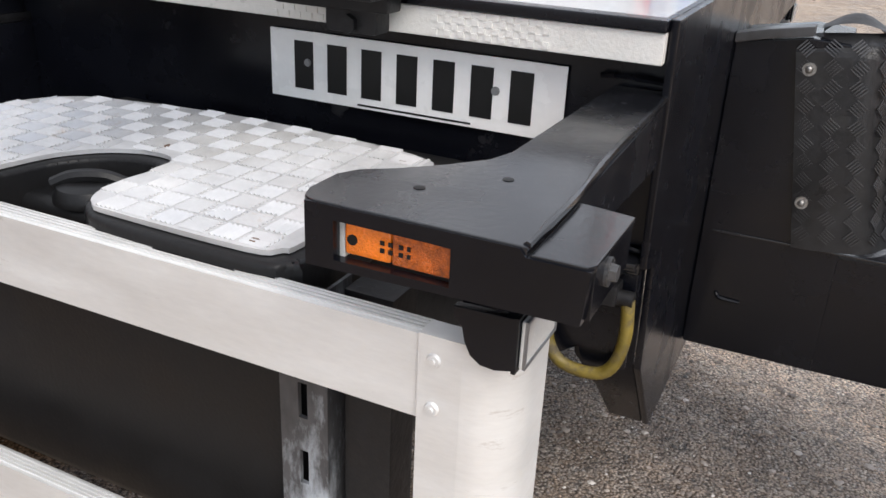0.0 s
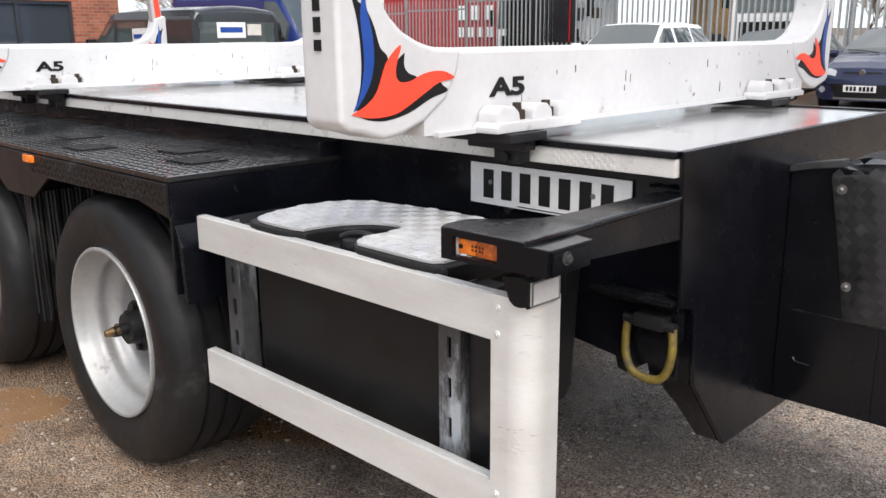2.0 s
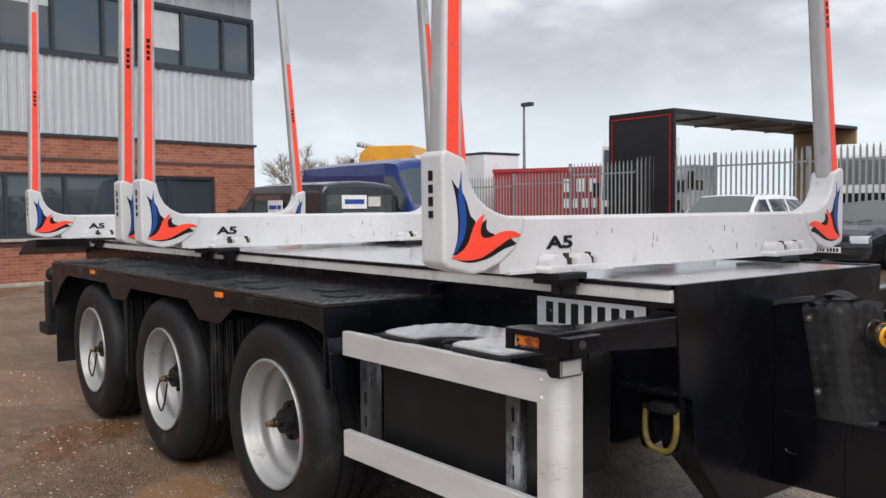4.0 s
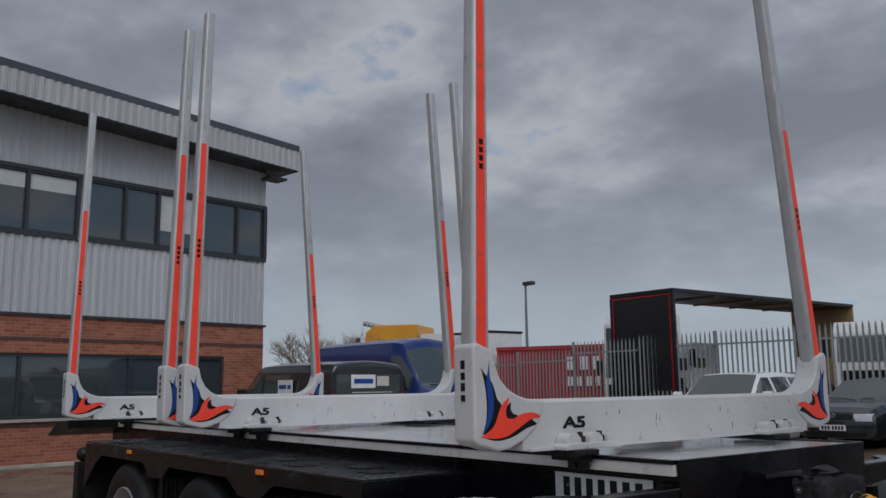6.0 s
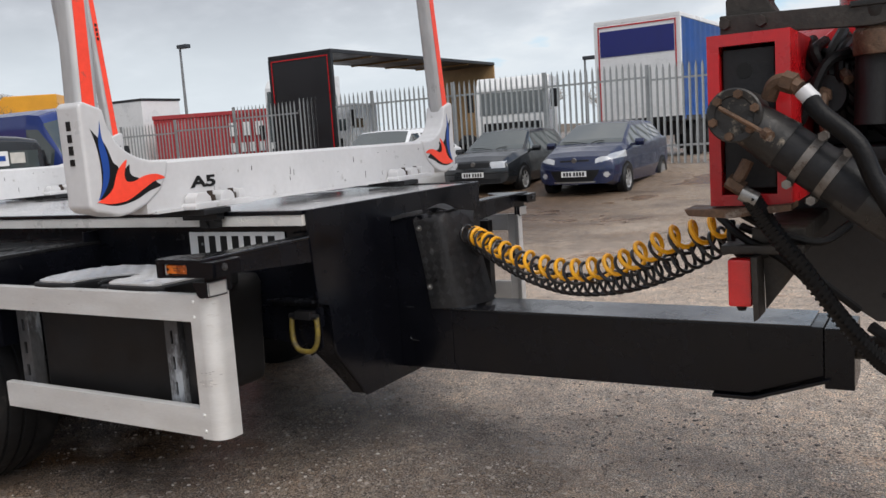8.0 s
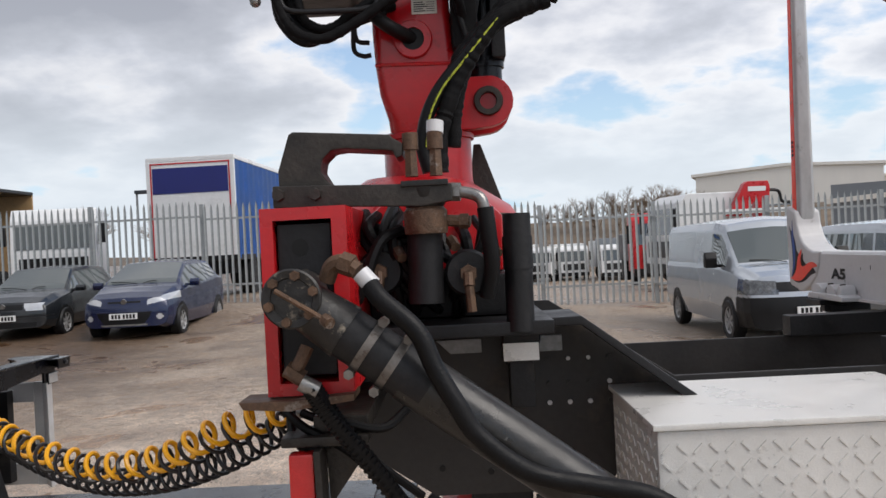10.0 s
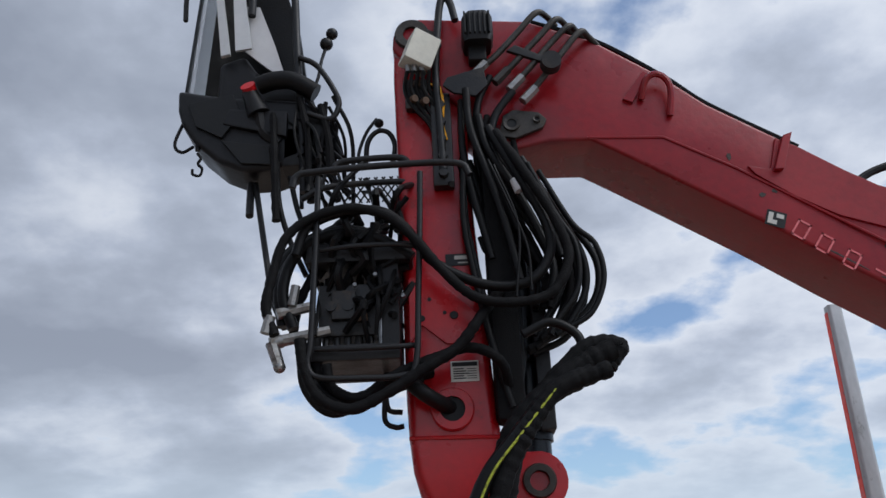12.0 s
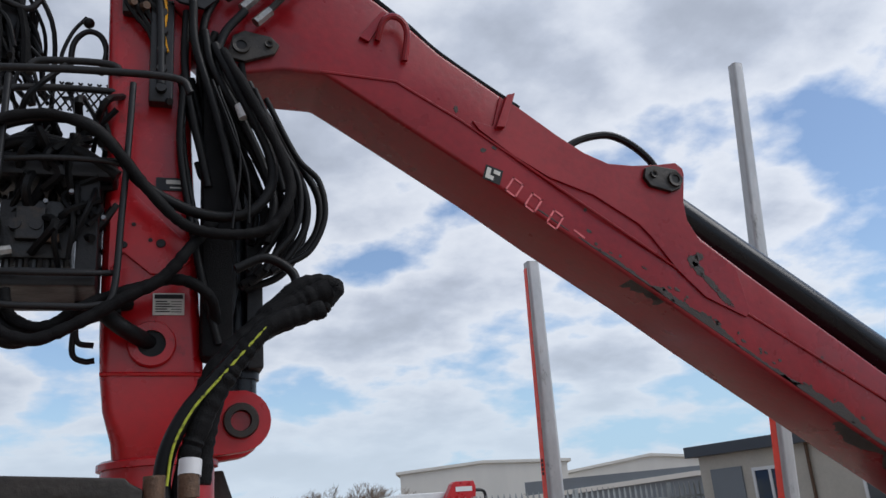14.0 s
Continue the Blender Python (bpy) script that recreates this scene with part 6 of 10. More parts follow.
def station():
    """High seat with its canopy, levers and wiring."""
    bm = B()
    dish = [(0.975, 3.338), (0.979, 3.256), (0.996, 3.200), (1.043, 3.125), (1.126, 3.050), (1.217, 3.008), (1.306, 3.010), (1.398, 3.045), (1.472, 3.110), (1.50, 3.18), (1.42, 3.27), (1.25, 3.29), (1.10, 3.31)]
    prism(bm, dish, "y", 0.62, 0.80, 0.02, 3)
    part("foot_tray", bm, M_TRAY, crane, "dark rounded foot tray")
    bm = B()
    prism(bm, [(1.10, 3.31), (1.10, 3.47), (1.19, 3.50), (1.24, 3.42), (1.42, 3.37), (1.44, 3.29), (1.30, 3.26)], "y", 0.66, 0.92, 0.025, 3)
    prism(bm, [(1.14, 3.18), (1.16, 3.24), (1.36, 3.22), (1.36, 3.12)], "y", 0.60, 0.66, 0.01)
    part("seat", bm, M_TRAY, crane, "black operator seat")
    # canopy: a curved shell, narrow at the top
    def shell(name, material, a0, a1, rad, label=""):
        bm = B()
        n, rows = 10, []
        for j in range(9):
            v = j / 8
            cx, z = 1.150 + 0.05 * v, 3.32 + 1.45 * v
            rr = rad * (1 - 0.18 * v)
            rows.append([bm.verts.new((cx + rr * math.cos(radians(a0 + (a1 - a0) * i / n)) * (1 - 0.85 * v if a0 + (a1 - a0) * i / n < 90 else 1), 0.82 + 0.9 * rr * math.sin(radians(a0 + (a1 - a0) * i / n)), z)) for i in range(n + 1)])
        for a, b in zip(rows, rows[1:]):
            for i in range(n):
                bm.faces.new((a[i], a[i + 1], b[i + 1], b[i]))
        bmesh.ops.solidify(bm, geom=list(bm.faces), thickness=0.008)
        return part(name, bm, material, crane, label)
    shell("canopy_side", M_CANOPY, 150, 228, 0.212, "smoky clear canopy side")
    shell("canopy_back", M_RUBBER2, 20, 150, 0.212, "black canopy back")
    shell("canopy_curtain", M_RUBBER2, 204, 217, 0.216)
    bm = B()
    loft(bm, [[(1.115, 0.62, 3.47), (1.15, 0.61, 3.47), (1.15, 0.625, 3.47), (1.115, 0.635, 3.47)], [(1.075, 0.62, 3.80), (1.10, 0.61, 3.80), (1.10, 0.625, 3.80), (1.075, 0.635, 3.80)], [(1.065, 0.64, 4.3), (1.085, 0.63, 4.3), (1.085, 0.645, 4.3), (1.065, 0.655, 4.3)]])
    part("canopy_strut", bm, M_ALU, crane)
    bm = B()
    loft(bm, [[(1.165, 0.62, 3.49), (1.225, 0.61, 3.49), (1.225, 0.62, 3.49), (1.165, 0.63, 3.49)], [(1.14, 0.62, 3.80), (1.18, 0.61, 3.80), (1.18, 0.62, 3.80), (1.14, 0.63, 3.80)], [(1.10, 0.64, 4.3), (1.135, 0.63, 4.3), (1.135, 0.64, 4.3), (1.10, 0.65, 4.3)]])
    part("canopy_strut", bm, M_ALU, crane, "pale aluminium canopy strut")
    bm = B()
    prism(bm, [(1.172, 3.700), (1.240, 3.690), (1.300, 3.520), (1.345, 3.370), (1.275, 3.425), (1.195, 3.500)], "y", 0.640, 0.646, 0.0)
    part("canopy_window", bm, M_WHITE, crane)
    bm = B()
    prism(bm, [(1.10, 4.30), (1.155, 3.86), (1.215, 3.74), (1.30, 3.52), (1.35, 3.36), (1.40, 3.44), (1.375, 3.62), (1.29, 3.92), (1.18, 4.3)], "y", 0.70, 0.735, 0.006)
    part("canopy_flap", bm, M_RUBBER2, crane)
    for c, r in (((1.499, 0.66, 3.573), 0.022), ((1.480, 0.66, 3.530), 0.024), ((1.660, 0.70, 3.215), 0.017)):
        bm = B()
        ball(bm, c, r, 14)
        part("lever_knob", bm, M_PLASTIC, crane)
    bm = B()
    rod(bm, (1.232, 0.598, 3.302), (1.226, 0.578, 3.314), 0.024, 0.026, 20)
    part("stop_button", bm, M_REDHI, crane, "round red stop button")
    bm = B()
    box(bm, -0.03, 0.05, -0.03, 0.03, -0.10, 0.02, 0.008, Matrix.Translation((1.33, 0.66, 3.20)) @ Matrix.Rotation(radians(-18), 4, "Y"))
    box(bm, 1.34, 1.46, 0.62, 0.76, 3.02, 3.17, 0.01)
    part("control_box", bm, M_PLASTIC, crane)
    bm = B()
    tube(bm, [(1.055, 0.64, 3.30), (1.056, 0.635, 3.20), (1.055, 0.635, 3.10)], 0.009, 6)
    part("hook_strap", bm, M_RUBBER2, crane)
    bm = B()
    tube(bm, [(1.055, 0.635, 3.09), (1.068, 0.635, 3.07), (1.060, 0.635, 3.05), (1.075, 0.635, 3.03), (1.068, 0.635, 3.005), (1.045, 0.635, 3.012), (1.043, 0.635, 3.03)], 0.005, 6)
    part("hook_strap", bm, M_RUBBER2, crane)
    bm = B()
    tube(bm, [(1.02, 0.64, 3.27), (0.975, 0.64, 3.14), (1.0, 0.64, 3.10), (1.04, 0.64, 3.12)], 0.006, 6)
    part("hook_strap", bm, M_RUBBER2, crane)
    bm = B()
    tube(bm, [(1.01, 0.66, 3.86), (0.965, 0.66, 3.83), (0.962, 0.66, 3.75), (0.966, 0.66, 3.66)], 0.009, 6)
    part("hook_strap", bm, M_RUBBER2, crane)
    r = random.Random(4)
    bm = B()
    for _ in range(34):
        a = (r.uniform(1.34, 1.52), r.uniform(0.60, 0.72), r.uniform(3.05, 3.28))
        b = (r.uniform(1.38, 1.58), r.uniform(0.55, 0.75), r.uniform(2.88, 3.05))
        m = tuple((p + q) / 2 + r.uniform(-0.04, 0.04) for p, q in zip(a, b))
        bm = B()
        tube(bm, [a, m, b], r.uniform(0.004, 0.009), 6, 5)
        part("control_cable", bm, M_RUBBER2, crane)
    # rolled arm rest, joystick grip, hanging straps and black plates for the dark footwell
    bm = B()
    tube(bm, [(1.26, 0.60, 3.325), (1.315, 0.59, 3.335), (1.38, 0.59, 3.33), (1.455, 0.60, 3.285)], 0.032, 12)
    part("arm_rest", bm, M_RUBBER2, crane, "rolled black arm rest")
    bm = B()
    rod(bm, (1.228, 0.60, 3.300), (1.262, 0.61, 3.215), 0.026, 0.040, 14)
    tube(bm, [(1.262, 0.61, 3.215), (1.28, 0.62, 3.15), (1.33, 0.63, 3.11)], 0.022, 8)
    part("joystick", bm, M_PLASTIC, crane, "black joystick grip")
    # flat black plates on the tray front draw the footwell's dark hollow
    bm = B()
    prism(bm, [(1.02, 3.27), (1.05, 3.18), (1.14, 3.13), (1.20, 3.22), (1.17, 3.30)], "y", 0.606, 0.619, 0.003)
    prism(bm, [(1.14, 3.12), (1.30, 3.09), (1.31, 3.02), (1.21, 3.03)], "y", 0.606, 0.619, 0.003)
    part("footwell_dark", bm, M_INK, crane)
    for pts in ([(1.315, 0.585, 3.20), (1.325, 0.58, 3.06), (1.332, 0.58, 2.92), (1.34, 0.58, 2.80)], [(1.40, 0.60, 3.27), (1.43, 0.59, 3.12), (1.44, 0.58, 2.98), (1.45, 0.58, 2.86)], [(1.47, 0.61, 3.24), (1.50, 0.60, 3.10), (1.51, 0.59, 2.97)]):
        bm = B()
        tube(bm, pts, 0.013, 7, 5, 0.25)
        part("control_cable", bm, M_SLEEVE, crane)
    bm = B()
    rod(bm, (1.225, 0.70, 3.0), (1.235, 0.66, 2.86), 0.013, None, 8)
    rod(bm, (1.24, 0.70, 3.0), (1.32, 0.62, 2.60), 0.010, None, 8)
    part("support_tube", bm, M_BLACK2, crane)
    # mesh guard
    bm = B()
    for k in range(9):
        x = 1.55 + 0.025 * k
        rod(bm, (x, 0.60, 2.86), (x + 0.06, 0.60, 2.95), 0.003, None, 5)
        rod(bm, (x + 0.06, 0.60, 2.86), (x, 0.60, 2.95), 0.003, None, 5)
    part("mesh_guard", bm, M_BLACK2, crane)


def valves():
    bm = B()
    box(bm, 1.455, 1.770, 0.46, 0.72, 2.600, 2.662, 0.012)
    part("upper_shelf", bm, M_BLACK2, crane)
    bm = B()
    box(bm, 1.455, 1.730, 0.46, 0.72, 2.300, 2.350, 0.012)
    part("lower_shelf", bm, M_BLACK2, crane)
    bm = B()
    box(bm, 1.49, 1.66, 0.50, 0.70, 2.385, 2.545, 0.008)
    box(bm, 1.53, 1.60, 0.48, 0.52, 2.43, 2.52, 0.006)
    for k in range(5):
        rod(bm, (1.51 + 0.032 * k, 0.56, 2.545), (1.51 + 0.032 * k, 0.56, 2.585), 0.013, 0.012, 8)
        rod(bm, (1.51 + 0.032 * k, 0.52, 2.385), (1.51 + 0.032 * k, 0.52, 2.352), 0.011, None, 8)
    for k in range(3):
        rod(bm, (1.53 + 0.05 * k, 0.50, 2.47), (1.53 + 0.05 * k, 0.475, 2.47), 0.016, None, 12)
    part("valve_block", bm, M_VALVE, crane, "oily black steel valve block")
    bm = B()
    box(bm, 1.676, 1.728, 0.48, 0.70, 2.35, 2.60, 0.006)
    part("valve_end", bm, M_BLACK2, crane)
    bm = B()
    box(bm, 1.585, 1.635, 0.488, 0.4995, 2.425, 2.447, 0.002)
    part("copper_tag", bm, M_RUST, crane)
    bm = B()
    rod(bm, (1.378, 0.46, 2.446), (1.475, 0.49, 2.476), 0.017, 0.015, 8)
    part("zinc_fitting", bm, M_CHROME, crane)
    bm = B()
    rod(bm, (1.395, 0.46, 2.366), (1.525, 0.49, 2.400), 0.018, 0.015, 8)
    rod(bm, (1.395, 0.46, 2.366), (1.365, 0.45, 2.355), 0.020, None, 10)
    rod(bm, (1.368, 0.45, 2.358), (1.392, 0.45, 2.288), 0.019, 0.016, 8)
    ball(bm, (1.392, 0.45, 2.287), 0.018, 10)
    part("zinc_elbow", bm, M_CHROME, crane, "pale zinc hose elbow")
    bm = B()
    rod(bm, (1.42, 0.46, 2.47), (1.43, 0.46, 2.53), 0.014, None, 8)
    part("zinc_ferrule", bm, M_CHROME, crane)
    bm = B()
    rod(bm, (1.36, 0.40, 2.37), (1.372, 0.40, 2.42), 0.016, None, 8)
    part("zinc_ferrule", bm, M_CHROME, crane)
    r = random.Random(8)
    for _ in range(52):
        x, z = r.uniform(1.46, 1.75), r.uniform(2.34, 2.80)
        bm = B()
        tube(bm, [(x, r.uniform(0.45, 0.6), z), (x + r.uniform(-0.06, 0.06), r.uniform(0.43, 0.6), z + r.uniform(0.03, 0.10)), (x + r.uniform(-0.1, 0.1), r.uniform(0.45, 0.62), z + r.uniform(0.08, 0.2))], r.uniform(0.006, 0.013), 6, 4)
        part("valve_hose", bm, M_RUBBER2, crane)
    for x, z in ((1.74, 2.49), (1.60, 2.53), (1.66, 2.56), (1.63, 2.68), (1.70, 2.64)):
        bm = B()
        rod(bm, (x, 0.478, z), (x, 0.466, z), 0.007, 0.006, 8)
        part("small_nut", bm, M_GALV, crane)
    for x, z in ((2.088, 2.815),):
        bm = B()
        rod(bm, (x, 0.44, z + 0.02), (x + 0.012, 0.44, z - 0.02), 0.016, None, 10)
        part("white_tape", bm, M_WHITE, crane)


def glassy(name):
    m = bpy.data.materials.new(name)
    m.use_nodes = True
    b = m.node_tree.nodes["Principled BSDF"]
    b.inputs["Base Color"].default_value = (0.45, 0.47, 0.48, 1)
    b.inputs["Roughness"].default_value = 0.12
    b.inputs["Transmission Weight"].default_value = 0.75
    b.inputs["IOR"].default_value = 1.15
    return m


M_CANOPY = glassy("smoky_clear_plastic")


def stabiliser():
    """The outrigger housing, its folded leg and the fittings low on the crane."""
    bm = B()
    o = [(1.548, 1.195), (1.737, 1.195), (1.737, 1.605), (1.548, 1.605)]
    q = [(1.576, 1.222), (1.704, 1.222), (1.704, 1.578), (1.576, 1.578)]
    loft(bm, [[(x, -0.325, z) for x, z in o], [(x, 1.70, z) for x, z in o], [(x, 1.70, z) for x, z in q], [(x, -0.325, z) for x, z in q], [(x, -0.325, z) for x, z in o]], False)
    bmesh.ops.remove_doubles(bm, verts=bm.verts, dist=0.0001)
    part("outrigger_housing", bm, M_REDHI, crane, "bright red box housing")
    bm = B()
    box(bm, 1.580, 1.700, -0.305, 1.6, 1.235, 1.570, 0.006)
    part("outrigger_beam", bm, M_BLACK2, crane)
    bm = B()
    rod(bm, (1.631, -0.3065, 1.518), (1.631, -0.304, 1.518), 0.019, None, 20)
    part("beam_hole", bm, M_INK, crane)
    bm = B()
    lathe(bm, [(0.01, 0.14), (0.056, 0.14), (0.056, 0.03), (0.061, 0.028), (0.062, 0.004), (0.058, 0.0), (0.044, 0.002), (0.042, 0.006), (0.01, 0.006)], (1.634, -0.455, 1.413), "y", 32)
    pivot = part("leg_pivot", bm, M_CHIP, crane, "chipped black round leg pivot with bolts")
    for k in range(6):
        a = math.pi * k / 3 + 0.3
        bm = B()
        rod(bm, (1.634 + 0.048 * math.cos(a), -0.455, 1.413 + 0.048 * math.sin(a)), (1.634 + 0.048 * math.cos(a), -0.466, 1.413 + 0.048 * math.sin(a)), 0.011, 0.010, 6)
        part("pivot_bolt", bm, M_RUST, pivot)
    bm = B()
    rod(bm, (1.605, -0.470, 1.432), (1.706, -0.475, 1.368), 0.0055, None, 8)
    rod(bm, (1.703, -0.47, 1.370), (1.716, -0.485, 1.362), 0.014, 0.012, 8)
    part("locking_pin", bm, M_RUST, crane)
    bm = B()
    rod(bm, (1.655, -0.40, 1.395), (1.735, -0.40, 1.336), 0.052, 0.060, 24)
    part("leg_head", bm, M_CHIP, crane, "chipped black leg head")
    bm = B()
    rod(bm, (1.72, -0.40, 1.347), (1.90, -0.40, 1.214), 0.056, 0.056, 26)
    part("leg_sleeve", bm, M_BLACK2, crane)
    bm = B()
    rod(bm, (1.86, -0.395, 1.243), (2.545, -0.395, 0.739), 0.060, 0.058, 26)
    leg = part("folded_leg", bm, M_LEG, crane, "dusty black folded stabiliser leg with paint chips")
    bm = B()
    ax = Vector((0.806, 0, -0.592))
    c = Vector((2.55, -0.395, 0.735))
    rod(bm, c, c + ax * 0.03, 0.215, 0.20, 28)
    rod(bm, c - ax * 0.03, c, 0.085, 0.10, 20)
    part("foot_pad", bm, M_PAD, leg, "muddy tan steel foot pad")
    for x, z in ((1.779, 1.304), (1.829, 1.266)):
        bm = B()
        d = Vector((0.27, 0, -0.2)).normalized()
        rod(bm, Vector((x, -0.40, z)) - d * 0.009, Vector((x, -0.40, z)) + d * 0.009, 0.0605, None, 26)
        n = Vector((d.z, 0, -d.x))
        for s in (-1, 1):
            p = Vector((x, -0.43, z)) + n * 0.064 * s
            rod(bm, p - Vector((0, 0.015, 0)), p + Vector((0, 0.03, 0)), 0.011, None, 6)
        part("leg_clamp", bm, M_STRAP, crane, "steel strap clamp")
    bm = B()
    tube(bm, [(1.700, -0.40, 1.445), (1.715, -0.41, 1.475), (1.74, -0.42, 1.482), (1.77, -0.43, 1.462)], 0.018, 8)
    rod(bm, (1.735, -0.418, 1.482), (1.76, -0.425, 1.472), 0.024, None, 6)
    part("rusty_elbow", bm, M_RUST, crane)
    bm = B()
    rod(bm, (1.775, -0.43, 1.458), (1.800, -0.435, 1.430), 0.020, None, 12)
    part("white_ferrule", bm, M_WHITE, crane)
    bm = B()
    tube(bm, [(1.795, -0.445, 1.432), (1.818, -0.46, 1.402), (1.886, -0.47, 1.337), (1.919, -0.475, 1.261), (1.961, -0.48, 1.184), (2.001, -0.48, 1.121), (2.099, -0.475, 1.045), (2.226, -0.46, 1.009), (2.33, -0.455, 0.985), (2.40, -0.45, 0.945)], 0.0205, 12)
    part("thick_hose", bm, M_RUBBER2, crane)
    bm = B()
    rod(bm, (2.385, -0.451, 0.955), (2.412, -0.449, 0.937), 0.0225, None, 12)
    part("white_ferrule", bm, M_WHITE, crane)
    bm = B()
    tube(bm, [(2.405, -0.45, 0.942), (2.44, -0.445, 0.915), (2.47, -0.43, 0.87), (2.47, -0.41, 0.83)], 0.017, 8)
    rod(bm, (2.43, -0.447, 0.924), (2.452, -0.44, 0.905), 0.023, None, 6)
    part("rusty_elbow", bm, M_RUST, crane)
    bm = B()
    tube(bm, [(1.645, -0.36, 1.305), (1.628, -0.37, 1.27), (1.612, -0.37, 1.25)], 0.015, 8)
    rod(bm, (1.60, -0.37, 1.262), (1.635, -0.37, 1.238), 0.019, None, 6)
    part("rusty_elbow", bm, M_RUST, crane)
    bm = B()
    rod(bm, (1.63, -0.375, 1.232), (1.665, -0.37, 1.212), 0.019, None, 12)
    part("zinc_ferrule", bm, M_CHROME, crane)
    bm = B()
    pts = curve_points([(1.65, -0.37, 1.22), (1.69, -0.34, 1.14), (1.76, -0.29, 1.03), (1.84, -0.24, 0.90), (1.91, -0.20, 0.80), (1.95, -0.18, 0.765)], 8)
    tube(bm, pts, 0.020, 10, 0)
    sp = part("spiral_hose", bm, M_RUBBER2, crane, "black hose in a spiral guard")
    bm = B()
    wind = []
    for i in range((len(pts) - 1) * 6):
        k, f = divmod(i / 6, 1)
        k = int(k)
        p, d = pts[k].lerp(pts[k + 1], f), (pts[k + 1] - pts[k]).normalized()
        u = d.cross(Vector((0, 1, 0))).normalized()
        a = i * 1.25
        wind.append(p + 0.0195 * (math.cos(a) * u + math.sin(a) * d.cross(u)))
    tube(bm, wind, 0.0055, 5, 0)
    part("spiral_guard", bm, M_RUBBER2, sp)
    bm = B()
    prism(bm, [(1.49, 1.192), (1.50, 1.175), (1.60, 1.168), (1.74, 1.185), (1.74, 1.200), (1.60, 1.190)], "y", -0.36, -0.25, 0.003)
    part("torn_edge", bm, M_RUST, crane)
    for p in ([(1.53, -0.15, 1.15), (1.60, -0.2, 1.10), (1.70, -0.2, 1.04), (1.80, -0.18, 0.93), (1.88, -0.15, 0.84)], [(1.55, -0.1, 1.13), (1.56, -0.15, 1.08), (1.60, -0.2, 1.05), (1.66, -0.2, 1.06)],
              [(1.60, -0.2, 1.16), (1.68, -0.22, 1.12), (1.78, -0.2, 1.09), (1.84, -0.1, 1.12)], [(1.58, -0.12, 1.12), (1.68, -0.16, 1.08), (1.76, -0.16, 1.0), (1.86, -0.1, 0.9)]):
        bm = B()
        tube(bm, p, 0.011, 8)
        part("hose", bm, M_RUBBER2, crane)
    # dark hook-shaped transport lock on its flat bar
    bm = B()
    prism(bm, [(1.562, 1.655), (1.562, 1.70), (1.590, 1.785), (1.600, 1.792), (1.83, 1.774), (1.836, 1.765), (1.860, 1.752), (1.858, 1.722), (1.842, 1.716), (1.835, 1.735), (1.72, 1.746), (1.690, 1.743), (1.668, 1.722), (1.663, 1.697), (1.680, 1.668), (1.712, 1.650)], "y", -0.17, -0.06, 0.006)
    part("transport_hook", bm, M_STEEL, crane, "greasy dark steel hook plate")
    bm = B()
    prism(bm, [(1.552, 1.612), (1.552, 1.664), (1.97, 1.650), (1.97, 1.610), (1.90, 1.600), (1.75, 1.607)], "y", -0.195, -0.170, 0.004)
    part("hook_bar", bm, M_STEEL, crane)
    for x, z in ((1.567, 1.642), (1.653, 1.640)):
        bm = B()
        rod(bm, (x, -0.195, z), (x, -0.212, z), 0.016, 0.014, 6)
        part("hex_bolt", bm, M_STEEL, crane)
    bm = B()
    prism(bm, [(2.05, 1.86), (2.02, 1.60), (2.15, 1.60), (2.145, 1.65), (2.075, 1.86)], "y", 0.85, 0.90, 0.005)
    part("rear_hook", bm, M_STEEL, crane)
    bm = B()
    prism(bm, [(1.68, 1.62), (1.74, 1.78), (1.79, 1.78), (1.75, 1.62)], "y", 0.95, 1.0, 0.005)
    part("rear_hook", bm, M_STEEL, crane)
    # swivel, cylinders and motors
    bm = B()
    lathe(bm, [(0.005, 1.536), (0.050, 1.536), (0.052, 1.545), (0.052, 1.590), (0.044, 1.600), (0.005, 1.600)], (1.904, -0.14, 0), "z", 28)
    part("swivel", bm, M_RUST, crane, "rusty hose swivel collar")
    bm = B()
    lathe(bm, [(0.005, 1.598), (0.044, 1.598), (0.056, 1.622), (0.058, 1.646), (0.005, 1.646)], (1.904, -0.14, 0), "z", 28)
    box(bm, 1.852, 1.962, -0.205, -0.085, 1.646, 1.660, 0.003)
    part("swivel_head", bm, M_VALVE, crane, "oily black swivel head")
    bm = B()
    rod(bm, (1.895, -0.12, 1.37), (1.899, -0.12, 1.556), 0.043, None, 22)
    part("upright_tube", bm, M_BLACK2, crane)
    bm = B()
    for x in (1.877, 1.935):
        rod(bm, (x, 0.02 - 0.18, 1.672), (x, -0.16, 1.735), 0.017, 0.015, 6)
        rod(bm, (x, -0.16, 1.735), (x, -0.16, 1.775), 0.019, None, 12)
    part("hose_union", bm, M_RUST, crane)
    bm = B()
    rod(bm, (1.936, -0.16, 1.772), (1.938, -0.155, 1.800), 0.0205, None, 12)
    part("white_ferrule", bm, M_WHITE, crane)
    bm = B()
    tube(bm, [(1.955, -0.16, 1.632), (2.00, -0.17, 1.628), (2.035, -0.18, 1.612), (2.045, -0.18, 1.575)], 0.014, 10)
    rod(bm, (1.962, -0.16, 1.632), (1.990, -0.165, 1.630), 0.022, None, 6)
    part("zinc_elbow", bm, M_CHROME, crane)
    bm = B()
    tube(bm, [(2.045, -0.18, 1.59), (2.05, -0.18, 1.53), (2.055, -0.17, 1.45), (2.04, -0.15, 1.38)], 0.020, 10)
    part("thick_hose", bm, M_RUBBER2, crane)
    bm = B()
    rod(bm, (1.955, -0.14, 1.565), (2.01, -0.15, 1.560), 0.014, None, 8)
